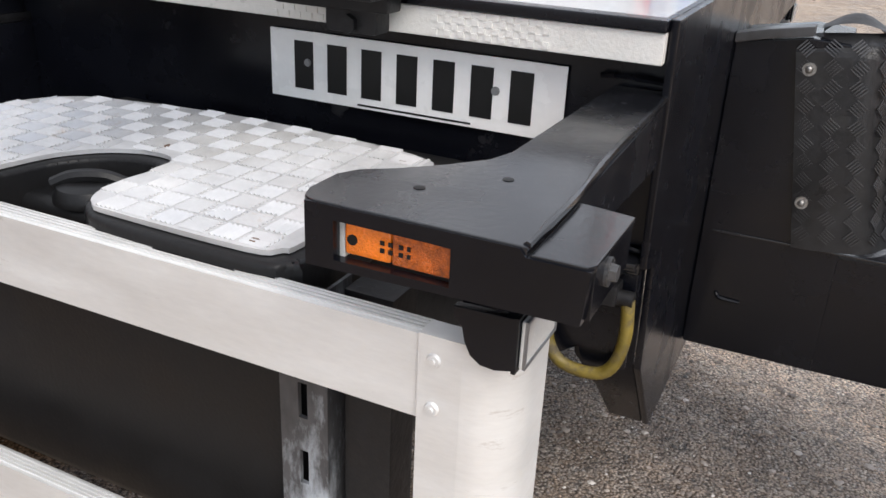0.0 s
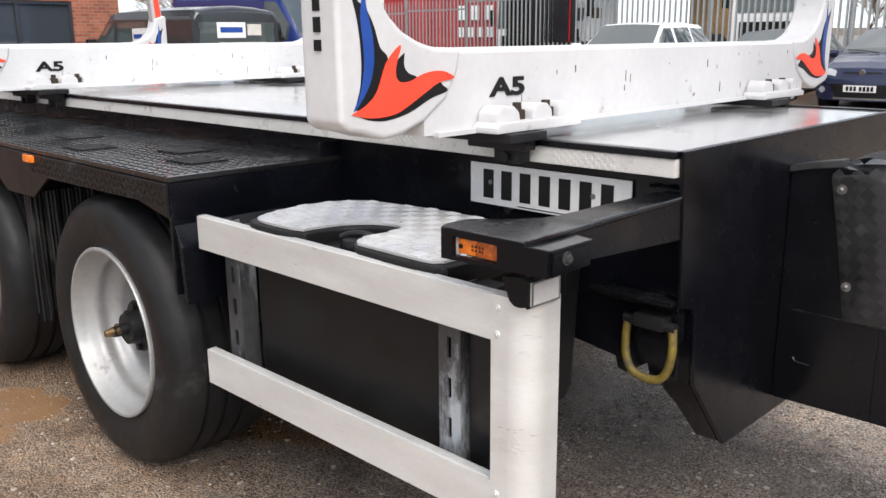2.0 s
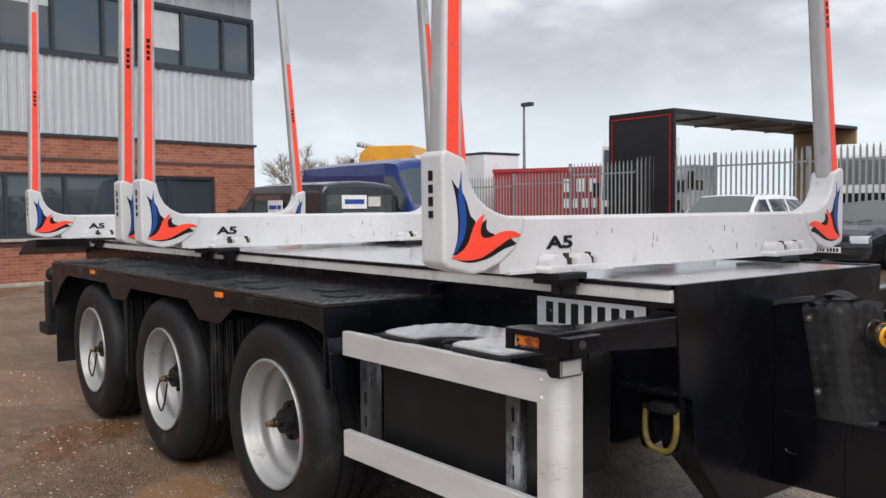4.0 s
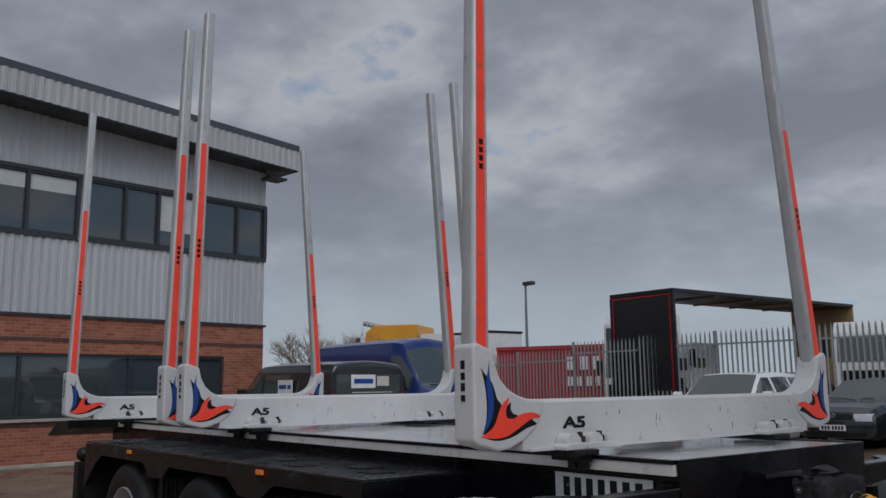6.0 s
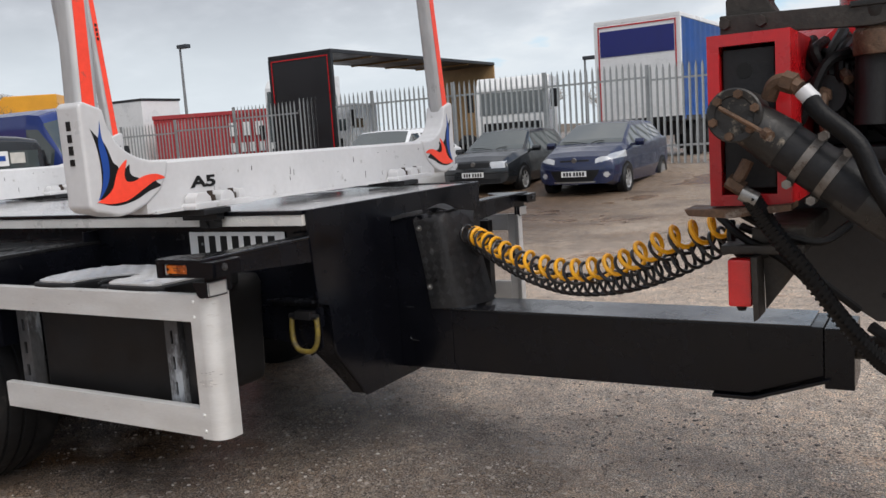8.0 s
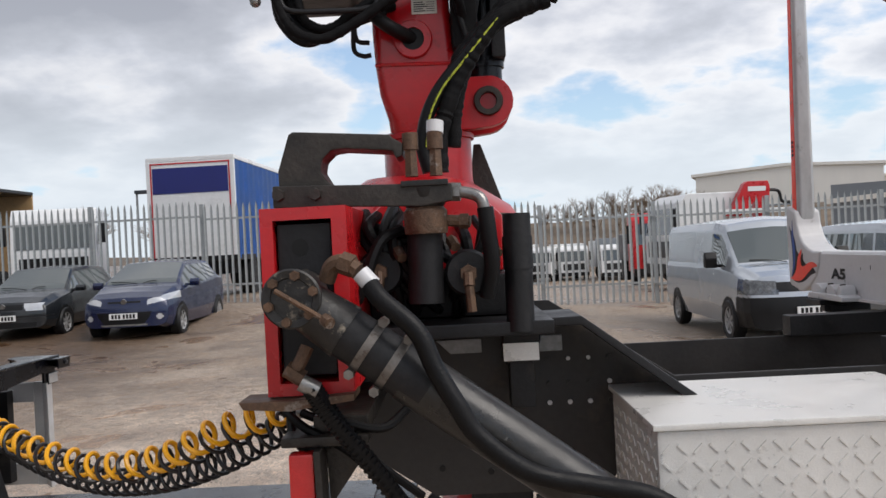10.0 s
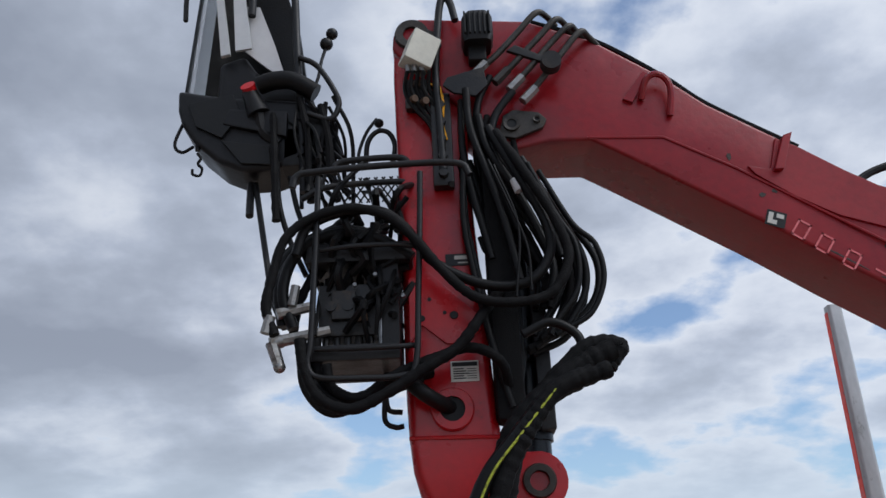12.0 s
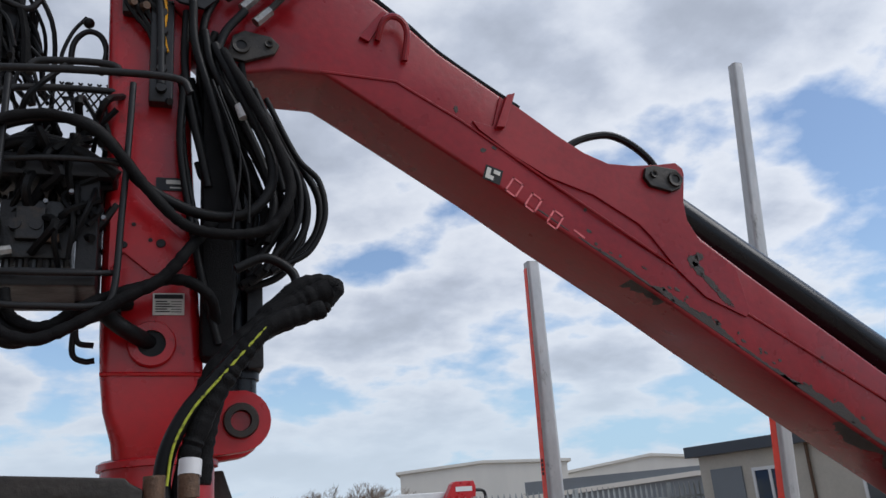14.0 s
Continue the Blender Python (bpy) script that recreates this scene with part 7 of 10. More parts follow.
    rod(bm, (1.985, -0.147, 1.562), (2.005, -0.15, 1.561), 0.018, None, 6)
    part("rusty_elbow", bm, M_RUST, crane)
    bm = B()
    rod(bm, (2.120, -0.10, 1.29), (2.122, -0.10, 1.575), 0.034, None, 18)
    rod(bm, (2.121, -0.10, 1.44), (2.121, -0.10, 1.52), 0.037, None, 18)
    part("side_tube", bm, M_BLACK2, crane)
    for x, y, z in ((1.784, -0.10, 1.449), (1.999, -0.14, 1.438)):
        bm = B()
        lathe(bm, [(0.01, 0.30), (0.046, 0.30), (0.048, 0.05), (0.057, 0.045), (0.057, 0.012), (0.050, 0.0), (0.01, 0.0)], (x, y, z), "y", 26)
        mo = part("slew_motor", bm, M_BLACK2, crane, "round black slewing motor end")
        bm = B()
        rod(bm, (x, y, z), (x, y - 0.03, z), 0.021, None, 6)
        rod(bm, (x, y - 0.03, z), (x, y - 0.04, z - 0.03), 0.013, None, 8)
        rod(bm, (x, y - 0.04, z - 0.03), (x + 0.004, y - 0.04, z - 0.09), 0.011, None, 8)
        part("rusty_union", bm, M_RUST, mo)
    bm = B()
    box(bm, 1.74, 2.15, 0.05, 0.45, 1.316, 1.43, 0.02)
    part("crane_base", bm, M_BLACK2, crane)
    bm = B()
    box(bm, 1.60, 2.20, -0.12, 1.45, 1.28, 1.315, 0.006)
    part("base_plate", bm, M_BLACK2, crane)
    bm = B()
    prism(bm, [(1.75, 1.432), (1.75, 1.60), (1.80, 1.64), (2.04, 1.64), (2.10, 1.58), (2.10, 1.432)], "y", 0.10, 0.44, 0.01)
    part("red_base_web", bm, M_REDHI, crane)
    for p in ([(1.74, 0.05, 1.60), (1.77, -0.02, 1.56), (1.84, -0.05, 1.545), (1.93, -0.02, 1.55)], [(1.76, 0.02, 1.57), (1.80, -0.03, 1.53), (1.86, -0.04, 1.525)], [(1.70, -0.1, 1.36), (1.74, -0.15, 1.40), (1.79, -0.14, 1.52), (1.84, -0.1, 1.55)]):
        bm = B()
        tube(bm, p, 0.014, 8)
        part("hose", bm, M_RUBBER2, crane)


def pipework():
    """Dark hoses crowded round the slewing motors."""
    q = random.Random(14)
    for k in range(16):
        x0, z0 = q.uniform(1.74, 2.06), q.uniform(1.52, 1.62)
        x1, z1 = x0 + q.uniform(-0.10, 0.12), q.uniform(1.34, 1.46)
        y = q.uniform(-0.08, 0.04)
        bm = B()
        tube(bm, [(x0, y + 0.06, z0), (x0 + q.uniform(-0.03, 0.03), y - 0.03, (z0 + z1) / 2 + 0.03), (x1, y, z1), (x1 + q.uniform(-0.03, 0.03), y + 0.08, z1 - 0.03)], q.uniform(0.010, 0.017), 8, 5)
        part("hose", bm, M_RUBBER2, crane)
    for x, z in ((1.83, 1.50), (1.96, 1.52), (2.06, 1.50)):
        bm = B()
        rod(bm, (x, -0.10, z), (x + 0.012, -0.13, z - 0.02), 0.014, 0.013, 6)
        part("hose_union", bm, M_RUST, crane)


M_LEG = mat("dusty_black_leg_paint", (0.016, 0.015, 0.014), 0.36, var=0.35, scale=9, fine=70, bump=0.3, dirt=(0.30, 0.29, 0.27), amount=0.02, dirt_scale=26)
M_PAD = mat("muddy_steel_pad", (0.20, 0.145, 0.09), 0.7, var=0.35, scale=9, fine=60, bump=0.4, dirt=(0.06, 0.045, 0.03), amount=0.4, dirt_scale=6)
M_STRAP = mat("dull_grey_strap", (0.16, 0.145, 0.13), 0.5, metal=0.5, var=0.3, scale=14, fine=80, bump=0.3, dirt=(0.07, 0.045, 0.03), amount=0.4, dirt_scale=20)
M_CHIP = mat("chipped_black_paint", (0.014, 0.013, 0.012), 0.5, var=0.4, scale=20, fine=90, bump=0.5, dirt=(0.34, 0.29, 0.22), amount=0.36, dirt_scale=22)
column()
boom()
head()
station()
valves()
stabiliser()
pipework()

# ---- hoses and bars of the crane ----
M_COILG = mat("yellow_green_hose_print", (0.42, 0.46, 0.03), 0.5, var=0.3, scale=60, fine=200, bump=0.1, dirt=(0.01, 0.01, 0.01), amount=0.5, dirt_scale=60)
hose("sleeved_hose", 0.01455, M_SLEEVE, [(1.386, 0.4, 2.364), (1.359, 0.4, 2.443), (1.372, 0.4, 2.537), (1.405, 0.4, 2.651), (1.481, 0.4, 2.718), (1.599, 0.4, 2.745), (1.707, 0.4, 2.71), (1.785, 0.4, 2.632), (1.861, 0.4, 2.531), (1.951, 0.4, 2.447), (2.073, 0.4, 2.429), (2.169, 0.4, 2.46), (2.219, 0.4, 2.561), (2.189, 0.4, 2.684), (2.115, 0.4, 2.839), (2.042, 0.46, 3.017)])
hose("spiral_hose", 0.015, M_RUBBER2, [(1.432, 0.43, 2.614), (1.463, 0.43, 2.698), (1.551, 0.43, 2.742), (1.673, 0.43, 2.747), (1.752, 0.43, 2.689), (1.83, 0.43, 2.577), (1.969, 0.43, 2.499), (2.095, 0.43, 2.497), (2.166, 0.43, 2.573), (2.168, 0.43, 2.68), (2.093, 0.43, 2.855), (2.02, 0.47, 3.039)])
hose("hose", 0.009, M_RUBBER2, [(2.132, 0.46, 2.9), (2.2, 0.46, 2.73), (2.252, 0.46, 2.62), (2.246, 0.46, 2.489), (2.18, 0.46, 2.394), (2.154, 0.46, 2.349)])
hose("hose", 0.009, M_RUBBER2, [(2.167, 0.48, 2.882), (2.251, 0.48, 2.702), (2.314, 0.48, 2.628), (2.328, 0.48, 2.521), (2.282, 0.48, 2.418), (2.205, 0.48, 2.37)])
hose("hose", 0.011, M_RUBBER2, [(2.12, 0.5, 2.942), (2.222, 0.5, 2.73), (2.276, 0.5, 2.601), (2.274, 0.5, 2.494), (2.218, 0.5, 2.396), (2.175, 0.5, 2.36)])
hose("hose", 0.01, M_RUBBER2, [(2.105, 0.52, 2.952), (2.201, 0.52, 2.777), (2.232, 0.52, 2.664), (2.218, 0.52, 2.538), (2.165, 0.52, 2.434), (2.113, 0.52, 2.368)])
hose("sleeved_hose", 0.0165, M_SLEEVE, [(1.452, 0.42, 2.356), (1.467, 0.42, 2.266), (1.511, 0.42, 2.185), (1.594, 0.42, 2.153), (1.69, 0.42, 2.192), (1.788, 0.42, 2.252), (1.89, 0.42, 2.313), (1.963, 0.42, 2.405), (2.02, 0.5, 2.499)])
hose("sleeved_hose", 0.0145, M_SLEEVE, [(1.521, 0.45, 2.287), (1.543, 0.45, 2.219), (1.617, 0.45, 2.192), (1.715, 0.45, 2.25), (1.831, 0.45, 2.295), (1.936, 0.45, 2.317), (2.01, 0.45, 2.271), (2.031, 0.52, 2.209)])
hose("hose", 0.022, M_RUBBER2, [(1.735, 0.48, 2.25), (1.801, 0.48, 2.194), (1.879, 0.58, 2.17)])
hose("sleeved_hose", 0.03, M_SLEEVE, [(1.981, 0.34, 1.961), (2.025, 0.34, 2.061), (2.115, 0.34, 2.156), (2.207, 0.34, 2.219), (2.301, 0.34, 2.265)])
hose("sleeved_hose", 0.024, M_SLEEVE, [(2.056, 0.36, 2.084), (2.149, 0.36, 2.204), (2.244, 0.36, 2.281), (2.324, 0.36, 2.276), (2.285, 0.36, 2.222)])
hose("hose", 0.013, M_RUBBER2, [(2.068, 0.38, 2.327), (2.145, 0.38, 2.359), (2.212, 0.38, 2.323), (2.228, 0.38, 2.272)])
hose("hose", 0.009, M_RUBBER2, [(1.332, 0.6, 3.024), (1.344, 0.6, 2.87), (1.381, 0.6, 2.74), (1.436, 0.6, 2.615)])
hose("hose", 0.009, M_RUBBER2, [(1.372, 0.62, 2.977), (1.395, 0.62, 2.871), (1.416, 0.62, 2.805)])
hose("hose", 0.004, M_RUBBER2, [(2.025, 0.4, 2.866), (2.083, 0.4, 2.666), (2.062, 0.4, 2.445)])
hose("hose", 0.004, M_RUBBER2, [(2.009, 0.4, 2.885), (2.061, 0.4, 2.738), (2.104, 0.4, 2.596), (2.106, 0.4, 2.461)])
hose("hose", 0.013, M_RUBBER2, [(1.959, 0.47, 3.185), (1.965, 0.47, 3.041), (2.012, 0.47, 2.866), (2.056, 0.47, 2.68), (2.083, 0.47, 2.521)])
hose("hose", 0.013, M_RUBBER2, [(1.992, 0.47, 3.083), (2.015, 0.47, 2.963), (2.095, 0.47, 2.809), (2.155, 0.47, 2.661), (2.182, 0.47, 2.554), (2.161, 0.47, 2.46)])
hose("hose", 0.013, M_RUBBER2, [(2.11, 0.48, 3.176), (2.045, 0.48, 3.08), (2.033, 0.48, 2.969), (2.097, 0.48, 2.852), (2.176, 0.48, 2.721), (2.211, 0.48, 2.593)])
hose("hose", 0.012, M_RUBBER2, [(1.942, 0.5, 3.162), (1.939, 0.5, 2.978), (1.962, 0.5, 2.823), (1.985, 0.5, 2.712), (2.007, 0.5, 2.603)])
hose("hose", 0.012, M_RUBBER2, [(2.042, 0.5, 3.251), (1.995, 0.5, 3.143), (1.991, 0.5, 2.999), (2.047, 0.5, 2.843), (2.093, 0.5, 2.693)])
hose("hose", 0.01, M_RUBBER2, [(1.99, 0.56, 2.815), (2.014, 0.56, 2.739), (2.02, 0.56, 2.674), (1.995, 0.56, 2.655), (1.979, 0.56, 2.702)])
hose("yellow_lettered_hose", 0.02, M_RUBBER2, [(1.909, 0.2, 1.712), (1.895, 0.2, 1.784), (1.909, 0.2, 1.863), (1.95, 0.2, 1.941), (2.013, 0.2, 2.013), (2.076, 0.2, 2.085), (2.124, 0.2, 2.136)])
hose("hose_stripe", 0.0032, M_COILG, [(1.905, 0.179, 1.78), (1.918, 0.179, 1.863), (1.958, 0.179, 1.941), (2.02, 0.179, 2.013), (2.083, 0.179, 2.085), (2.118, 0.181, 2.125)])
hose("sleeved_hose", 0.024, M_SLEEVE, [(1.938, 0.2, 1.711), (1.943, 0.2, 1.81), (1.969, 0.2, 1.896), (2.011, 0.2, 1.983), (2.059, 0.2, 2.055), (2.124, 0.2, 2.128), (2.216, 0.2, 2.166)])
hose("sleeved_hose", 0.022, M_SLEEVE, [(1.978, 0.24, 1.783), (1.992, 0.24, 1.9), (2.029, 0.24, 2.019), (2.095, 0.24, 2.108), (2.189, 0.24, 2.158), (2.267, 0.24, 2.185)])
hose("hose", 0.017, M_RUBBER2, [(1.795, 0.3, 1.534), (1.827, 0.3, 1.576), (1.782, 0.3, 1.571), (1.709, 0.3, 1.582), (1.687, 0.3, 1.605)])
bar("cage_bar", 0.011, [(1.419, 0.42, 2.83), (1.431, 0.42, 2.869), (1.484, 0.42, 2.881), (1.702, 0.42, 2.893), (1.911, 0.42, 2.891), (1.953, 0.42, 2.848)])
bar("cage_bar", 0.011, [(1.528, 0.55, 2.941), (1.534, 0.55, 2.976), (1.592, 0.55, 2.989), (1.734, 0.55, 2.991), (1.769, 0.55, 2.96)])
bar("cage_bar", 0.009, [(1.497, 0.42, 2.861), (1.493, 0.42, 2.676), (1.487, 0.42, 2.479), (1.482, 0.42, 2.34), (1.475, 0.42, 2.28), (1.507, 0.42, 2.244), (1.632, 0.42, 2.237), (1.731, 0.42, 2.239), (1.773, 0.42, 2.27), (1.786, 0.42, 2.474), (1.796, 0.42, 2.676), (1.803, 0.42, 2.865)])
bar("grab_rail", 0.014, [(1.217, 0.62, 3.637), (1.223, 0.62, 3.781), (1.266, 0.62, 3.868), (1.323, 0.62, 3.855), (1.364, 0.62, 3.761), (1.383, 0.62, 3.479), (1.404, 0.62, 3.196), (1.419, 0.62, 2.917)])
bar("grab_rail", 0.01, [(1.395, 0.6, 3.434), (1.459, 0.6, 3.393), (1.523, 0.6, 3.28), (1.532, 0.6, 3.222), (1.502, 0.6, 3.179), (1.426, 0.6, 3.205)])
bar("grab_rail", 0.009, [(1.614, 0.7, 3.051), (1.621, 0.7, 3.139), (1.655, 0.7, 3.183), (1.694, 0.7, 3.174), (1.714, 0.7, 3.121), (1.701, 0.7, 3.04)])
bar("grab_rail", 0.006, [(1.589, 0.72, 3.063), (1.588, 0.72, 3.112), (1.614, 0.72, 3.19), (1.651, 0.72, 3.246)])
bar("grab_rail", 0.006, [(1.423, 0.66, 3.313), (1.451, 0.66, 3.383), (1.465, 0.66, 3.467), (1.488, 0.66, 3.541)])
bar("grab_pole", 0.013, [(1.939, 0.5, 3.482), (1.923, 0.5, 3.561), (1.9, 0.5, 3.578), (1.884, 0.5, 3.509), (1.865, 0.5, 3.275), (1.871, 0.5, 3.098), (1.875, 0.5, 2.912)])
bar("step_bar", 0.008, [(1.672, 0.62, 2.239), (1.671, 0.62, 2.161), (1.7, 0.62, 2.14), (1.726, 0.62, 2.142)])
bar("step_bar", 0.008, [(1.679, 0.62, 2.328), (1.675, 0.62, 2.247), (1.682, 0.62, 2.192), (1.722, 0.62, 2.182)])


def bundle(count, seed, r0, r1, spread, depth, line, taper=True):
    """Loose hoses that follow one way side by side."""
    q = random.Random(seed)
    for _ in range(count):
        ox, oz, oy = q.uniform(-spread, spread), q.uniform(-spread, spread) * 0.8, q.uniform(0.0, depth)
        f = q.uniform(0.9, 1.12)
        pts = []
        n = len(line) - 1
        for i, (x, y, z) in enumerate(line):
            e = math.sin(math.pi * i / n) * (f - 1) * 0.5
            pts.append((x + ox + e + q.uniform(-0.006, 0.006), y + oy, z + oz - abs(e) * 0.5 + q.uniform(-0.006, 0.006)))
        hose("hose", q.uniform(r0, r1), M_SLEEVE if q.random() < 0.4 else M_RUBBER2, pts)


bundle(7, 1, 0.009, 0.014, 0.022, 0.10, [(2.02, 0.50, 3.10), (2.01, 0.50, 2.98), (2.06, 0.50, 2.83), (2.13, 0.50, 2.68), (2.17, 0.50, 2.56), (2.15, 0.50, 2.46)])
bundle(6, 2, 0.009, 0.013, 0.020, 0.08, [(2.08, 0.52, 3.00), (2.12, 0.52, 2.88), (2.20, 0.52, 2.74), (2.255, 0.52, 2.62), (2.25, 0.52, 2.50), (2.19, 0.52, 2.40), (2.11, 0.52, 2.34)])
bundle(5, 3, 0.012, 0.018, 0.025, 0.08, [(1.40, 0.46, 2.42), (1.385, 0.46, 2.54), (1.43, 0.46, 2.66), (1.53, 0.46, 2.72), (1.65, 0.46, 2.70), (1.75, 0.46, 2.62)])
bundle(4, 4, 0.012, 0.018, 0.02, 0.05, [(1.46, 0.46, 2.36), (1.49, 0.46, 2.25), (1.58, 0.46, 2.19), (1.70, 0.46, 2.23), (1.80, 0.50, 2.27)])
bundle(5, 5, 0.010, 0.016, 0.02, 0.06, [(1.95, 0.50, 2.95), (1.97, 0.50, 2.75), (2.0, 0.50, 2.55), (2.03, 0.50, 2.35), (2.04, 0.50, 2.15)])
bar("cage_bar", 0.010, [(1.42, 0.56, 2.86), (1.50, 0.56, 2.90), (1.70, 0.56, 2.91), (1.86, 0.56, 2.90), (1.90, 0.50, 2.86)])
bar("cage_bar", 0.008, [(1.50, 0.44, 2.63), (1.60, 0.43, 2.635), (1.72, 0.43, 2.635), (1.79, 0.44, 2.63)])
bar("cage_bar", 0.008, [(1.49, 0.44, 2.33), (1.60, 0.43, 2.325), (1.70, 0.43, 2.325), (1.785, 0.44, 2.33)])

# ---- the truck's tail and the coiled hoses ----
truck = thing("timber_truck", "dark rear chassis of a timber truck standing on gravel", "truck")


def truck_tail():
    for y0, y1 in ((0.285, 0.30), (1.08, 1.095)):
        bm = B()
        prism(bm, [(1.58, 1.28), (2.31, 1.28), (2.58, 1.10), (6.5, 1.10), (6.5, 0.86), (2.45, 0.86), (2.35, 0.785), (1.88, 0.785), (1.62, 0.96)], "y", y0, y1, 0.003)
        part("chassis_rail", bm, M_CHAS, truck, "dusty grey-black chassis side plate")
    bm = B()
    prism(bm, [(2.165, 0.78), (2.365, 0.79), (2.345, 0.488), (2.16, 0.478)], "y", 0.262, 0.284, 0.003)
    part("hanger_plate", bm, M_CHAS, truck, "grey-black drilled hanger plate")
    for i in range(3):
        for j in range(4):
            bm = B()
            x, z = 2.195 + i * 0.062, 0.515 + j * 0.058
            solid_bolt = (i + j) % 3 != 1 and j < 3
            rod(bm, (x, 0.262, z), (x, 0.250 if solid_bolt else 0.2595, z), 0.014 if solid_bolt else 0.008, None, 8)
            part("hanger_bolt" if solid_bolt else "bolt_hole", bm, M_CHAS if solid_bolt else M_INK, truck)
    r = random.Random(3)
    for i in range(5):
        for j, z in enumerate((1.165, 1.095, 1.04)):
            bm = B()
            x = 2.16 + i * 0.058
            rod(bm, (x, 0.285, z), (x, 0.278, z), 0.007 if j else 0.006, None, 8)
            part("rail_rivet", bm, M_WHITE if r.random() < 0.5 else M_CHAS, truck)
    bm = B()
    for x, z in ((1.72, 1.12), (1.90, 0.865), (2.04, 0.85), (1.80, 1.06)):
        rod(bm, (x, 0.285, z), (x, 0.281, z), 0.009, None, 10)
    part("rail_hole", bm, M_INK, truck)
    bm = B()
    prism(bm, [(1.90, 1.235), (2.03, 1.235), (2.03, 1.195), (1.94, 1.195)], "y", 0.268, 0.284, 0.002)
    part("bright_plate", bm, M_GALV, truck)
    bm = B()
    prism(bm, [(2.20, 1.235), (2.26, 1.235), (2.26, 1.19), (2.19, 1.19)], "y", 0.268, 0.284, 0.002)
    part("bright_plate", bm, M_GALV, truck)
    bm = B()
    box(bm, 2.085, 2.18, 0.10, 0.25, 1.185, 1.265, 0.004)
    box(bm, 2.10, 2.165, 0.12, 0.24, 1.06, 1.185, 0.004)
    part("marker_bracket", bm, M_BLACK2, truck)
    bm = B()
    box(bm, 2.083, 2.178, 0.094, 0.099, 1.190, 1.238, 0.002)
    part("white_reflector", bm, M_REFL, truck, "white rectangular reflector")
    # cut-away tail frame reaching along the truck
    bm = B()
    prism(bm, [(2.10, 1.284), (2.12, 1.306), (2.285, 1.308), (2.60, 1.07), (2.60, 1.04), (2.285, 1.284)], "y", 0.02, 0.27, 0.005)
    part("sloping_bracket", bm, M_BLACK2, truck)
    for y0 in (0.27, 1.03):
        bm = B()
        box(bm, 3.2, 6.5, y0, y0 + 0.08, 1.102, 1.178, 0.004)
        part("bolster_bearer", bm, M_BLACK2, truck, "black bearer along the chassis")
    bm = B()
    box(bm, 1.60, 1.72, 0.30, 1.08, 0.95, 1.25, 0.01)
    part("tail_crossmember", bm, M_BLACK2, truck)
    bm = B()
    box(bm, 1.98, 2.16, 0.31, 1.07, 0.69, 0.80, 0.01)
    part("tail_crossmember", bm, M_BLACK2, truck)
    # aluminium tool lockers beside the rails
    bm = B()
    box(bm, 2.39, 3.12, -0.30, 0.24, 0.70, 1.075, 0.012)
    case = part("tool_locker", bm, M_STRIP, truck, "bright aluminium chequer plate locker")
    bm = B()
    box(bm, 2.38, 3.13, -0.312, 0.245, 1.076, 1.091, 0.004)
    part("locker_lid", bm, M_STRIP, case)
    bm = B()
    for i in range(20):
        for j in range(9):
            x, z = 2.41 + i * 0.035, 0.73 + j * 0.038
            bmesh.ops.create_cube(bm, size=1.0, matrix=Matrix.Translation((x, -0.301, z)) @ Matrix.Rotation(radians(45 if (i + j) % 2 else -45), 4, "Y") @ Matrix.Diagonal((0.028, 0.004, 0.006, 1)))
    for i in range(14):
        for j in range(9):
            y, z = -0.275 + i * 0.037, 0.73 + j * 0.038
            bmesh.ops.create_cube(bm, size=1.0, matrix=Matrix.Translation((2.389, y, z)) @ Matrix.Rotation(radians(45 if (i + j) % 2 else -45), 4, "X") @ Matrix.Diagonal((0.004, 0.028, 0.006, 1)))
    part("chequer_tread", bm, M_STRIP, case)["kind"] = "stuff"
    # coupling
    bm = B()
    prism(bm, [(1.88, 0.665), (1.95, 0.735), (2.06, 0.745), (2.13, 0.70), (2.11, 0.635), (2.07, 0.632), (2.075, 0.68), (1.99, 0.685), (1.93, 0.65)], "y", 0.50, 0.76, 0.01)
    part("coupling_jaw", bm, M_REDHI, truck, "chipped red coupling jaw")
    bm = B()
    box(bm, 2.02, 2.16, 0.55, 0.85, 0.56, 0.82, 0.02)
    tube(bm, [(1.85, 0.5, 0.72), (1.95, 0.45, 0.66), (2.06, 0.45, 0.63), (2.14, 0.5, 0.66)], 0.02, 8)
    part("coupling_body", bm, M_BLACK2, truck)
    # rear lamp on its bracket
    bm = B()
    box(bm, 1.570, 1.628, -0.262, -0.215, 0.930, 1.052, 0.008)
    lamp = part("rear_lamp", bm, M_REDLENS, truck, "red rear lamp")
    bm = B()
    rod(bm, (1.60, -0.24, 0.930), (1.60, -0.24, 0.918), 0.014, 0.010, 10)
    part("lamp_foot", bm, M_PLASTIC, lamp)
    bm = B()
    prism(bm, [(1.629, 1.06), (1.645, 1.06), (1.648, 0.905), (1.634, 0.895)], "y", -0.275, -0.18, 0.003)
    part("lamp_bracket", bm, M_STEEL, truck)
    bm = B()
    prism(bm, [(1.645, 1.06), (1.73, 1.07), (1.73, 1.02), (1.65, 0.91)], "y", -0.19, -0.175, 0.003)
    part("lamp_bracket", bm, M_STEEL, truck)
    bm = B()
    box(bm, 1.55, 1.75, -0.24, -0.10, 1.062, 1.085, 0.005)
    part("lamp_bracket", bm, M_STEEL, truck)
    bm = B()
    box(bm, 1.62, 1.75, -0.2, 0.29, 1.085, 1.125, 0.006)
    part("lamp_bracket", bm, M_STEEL, truck)
    bm = B()
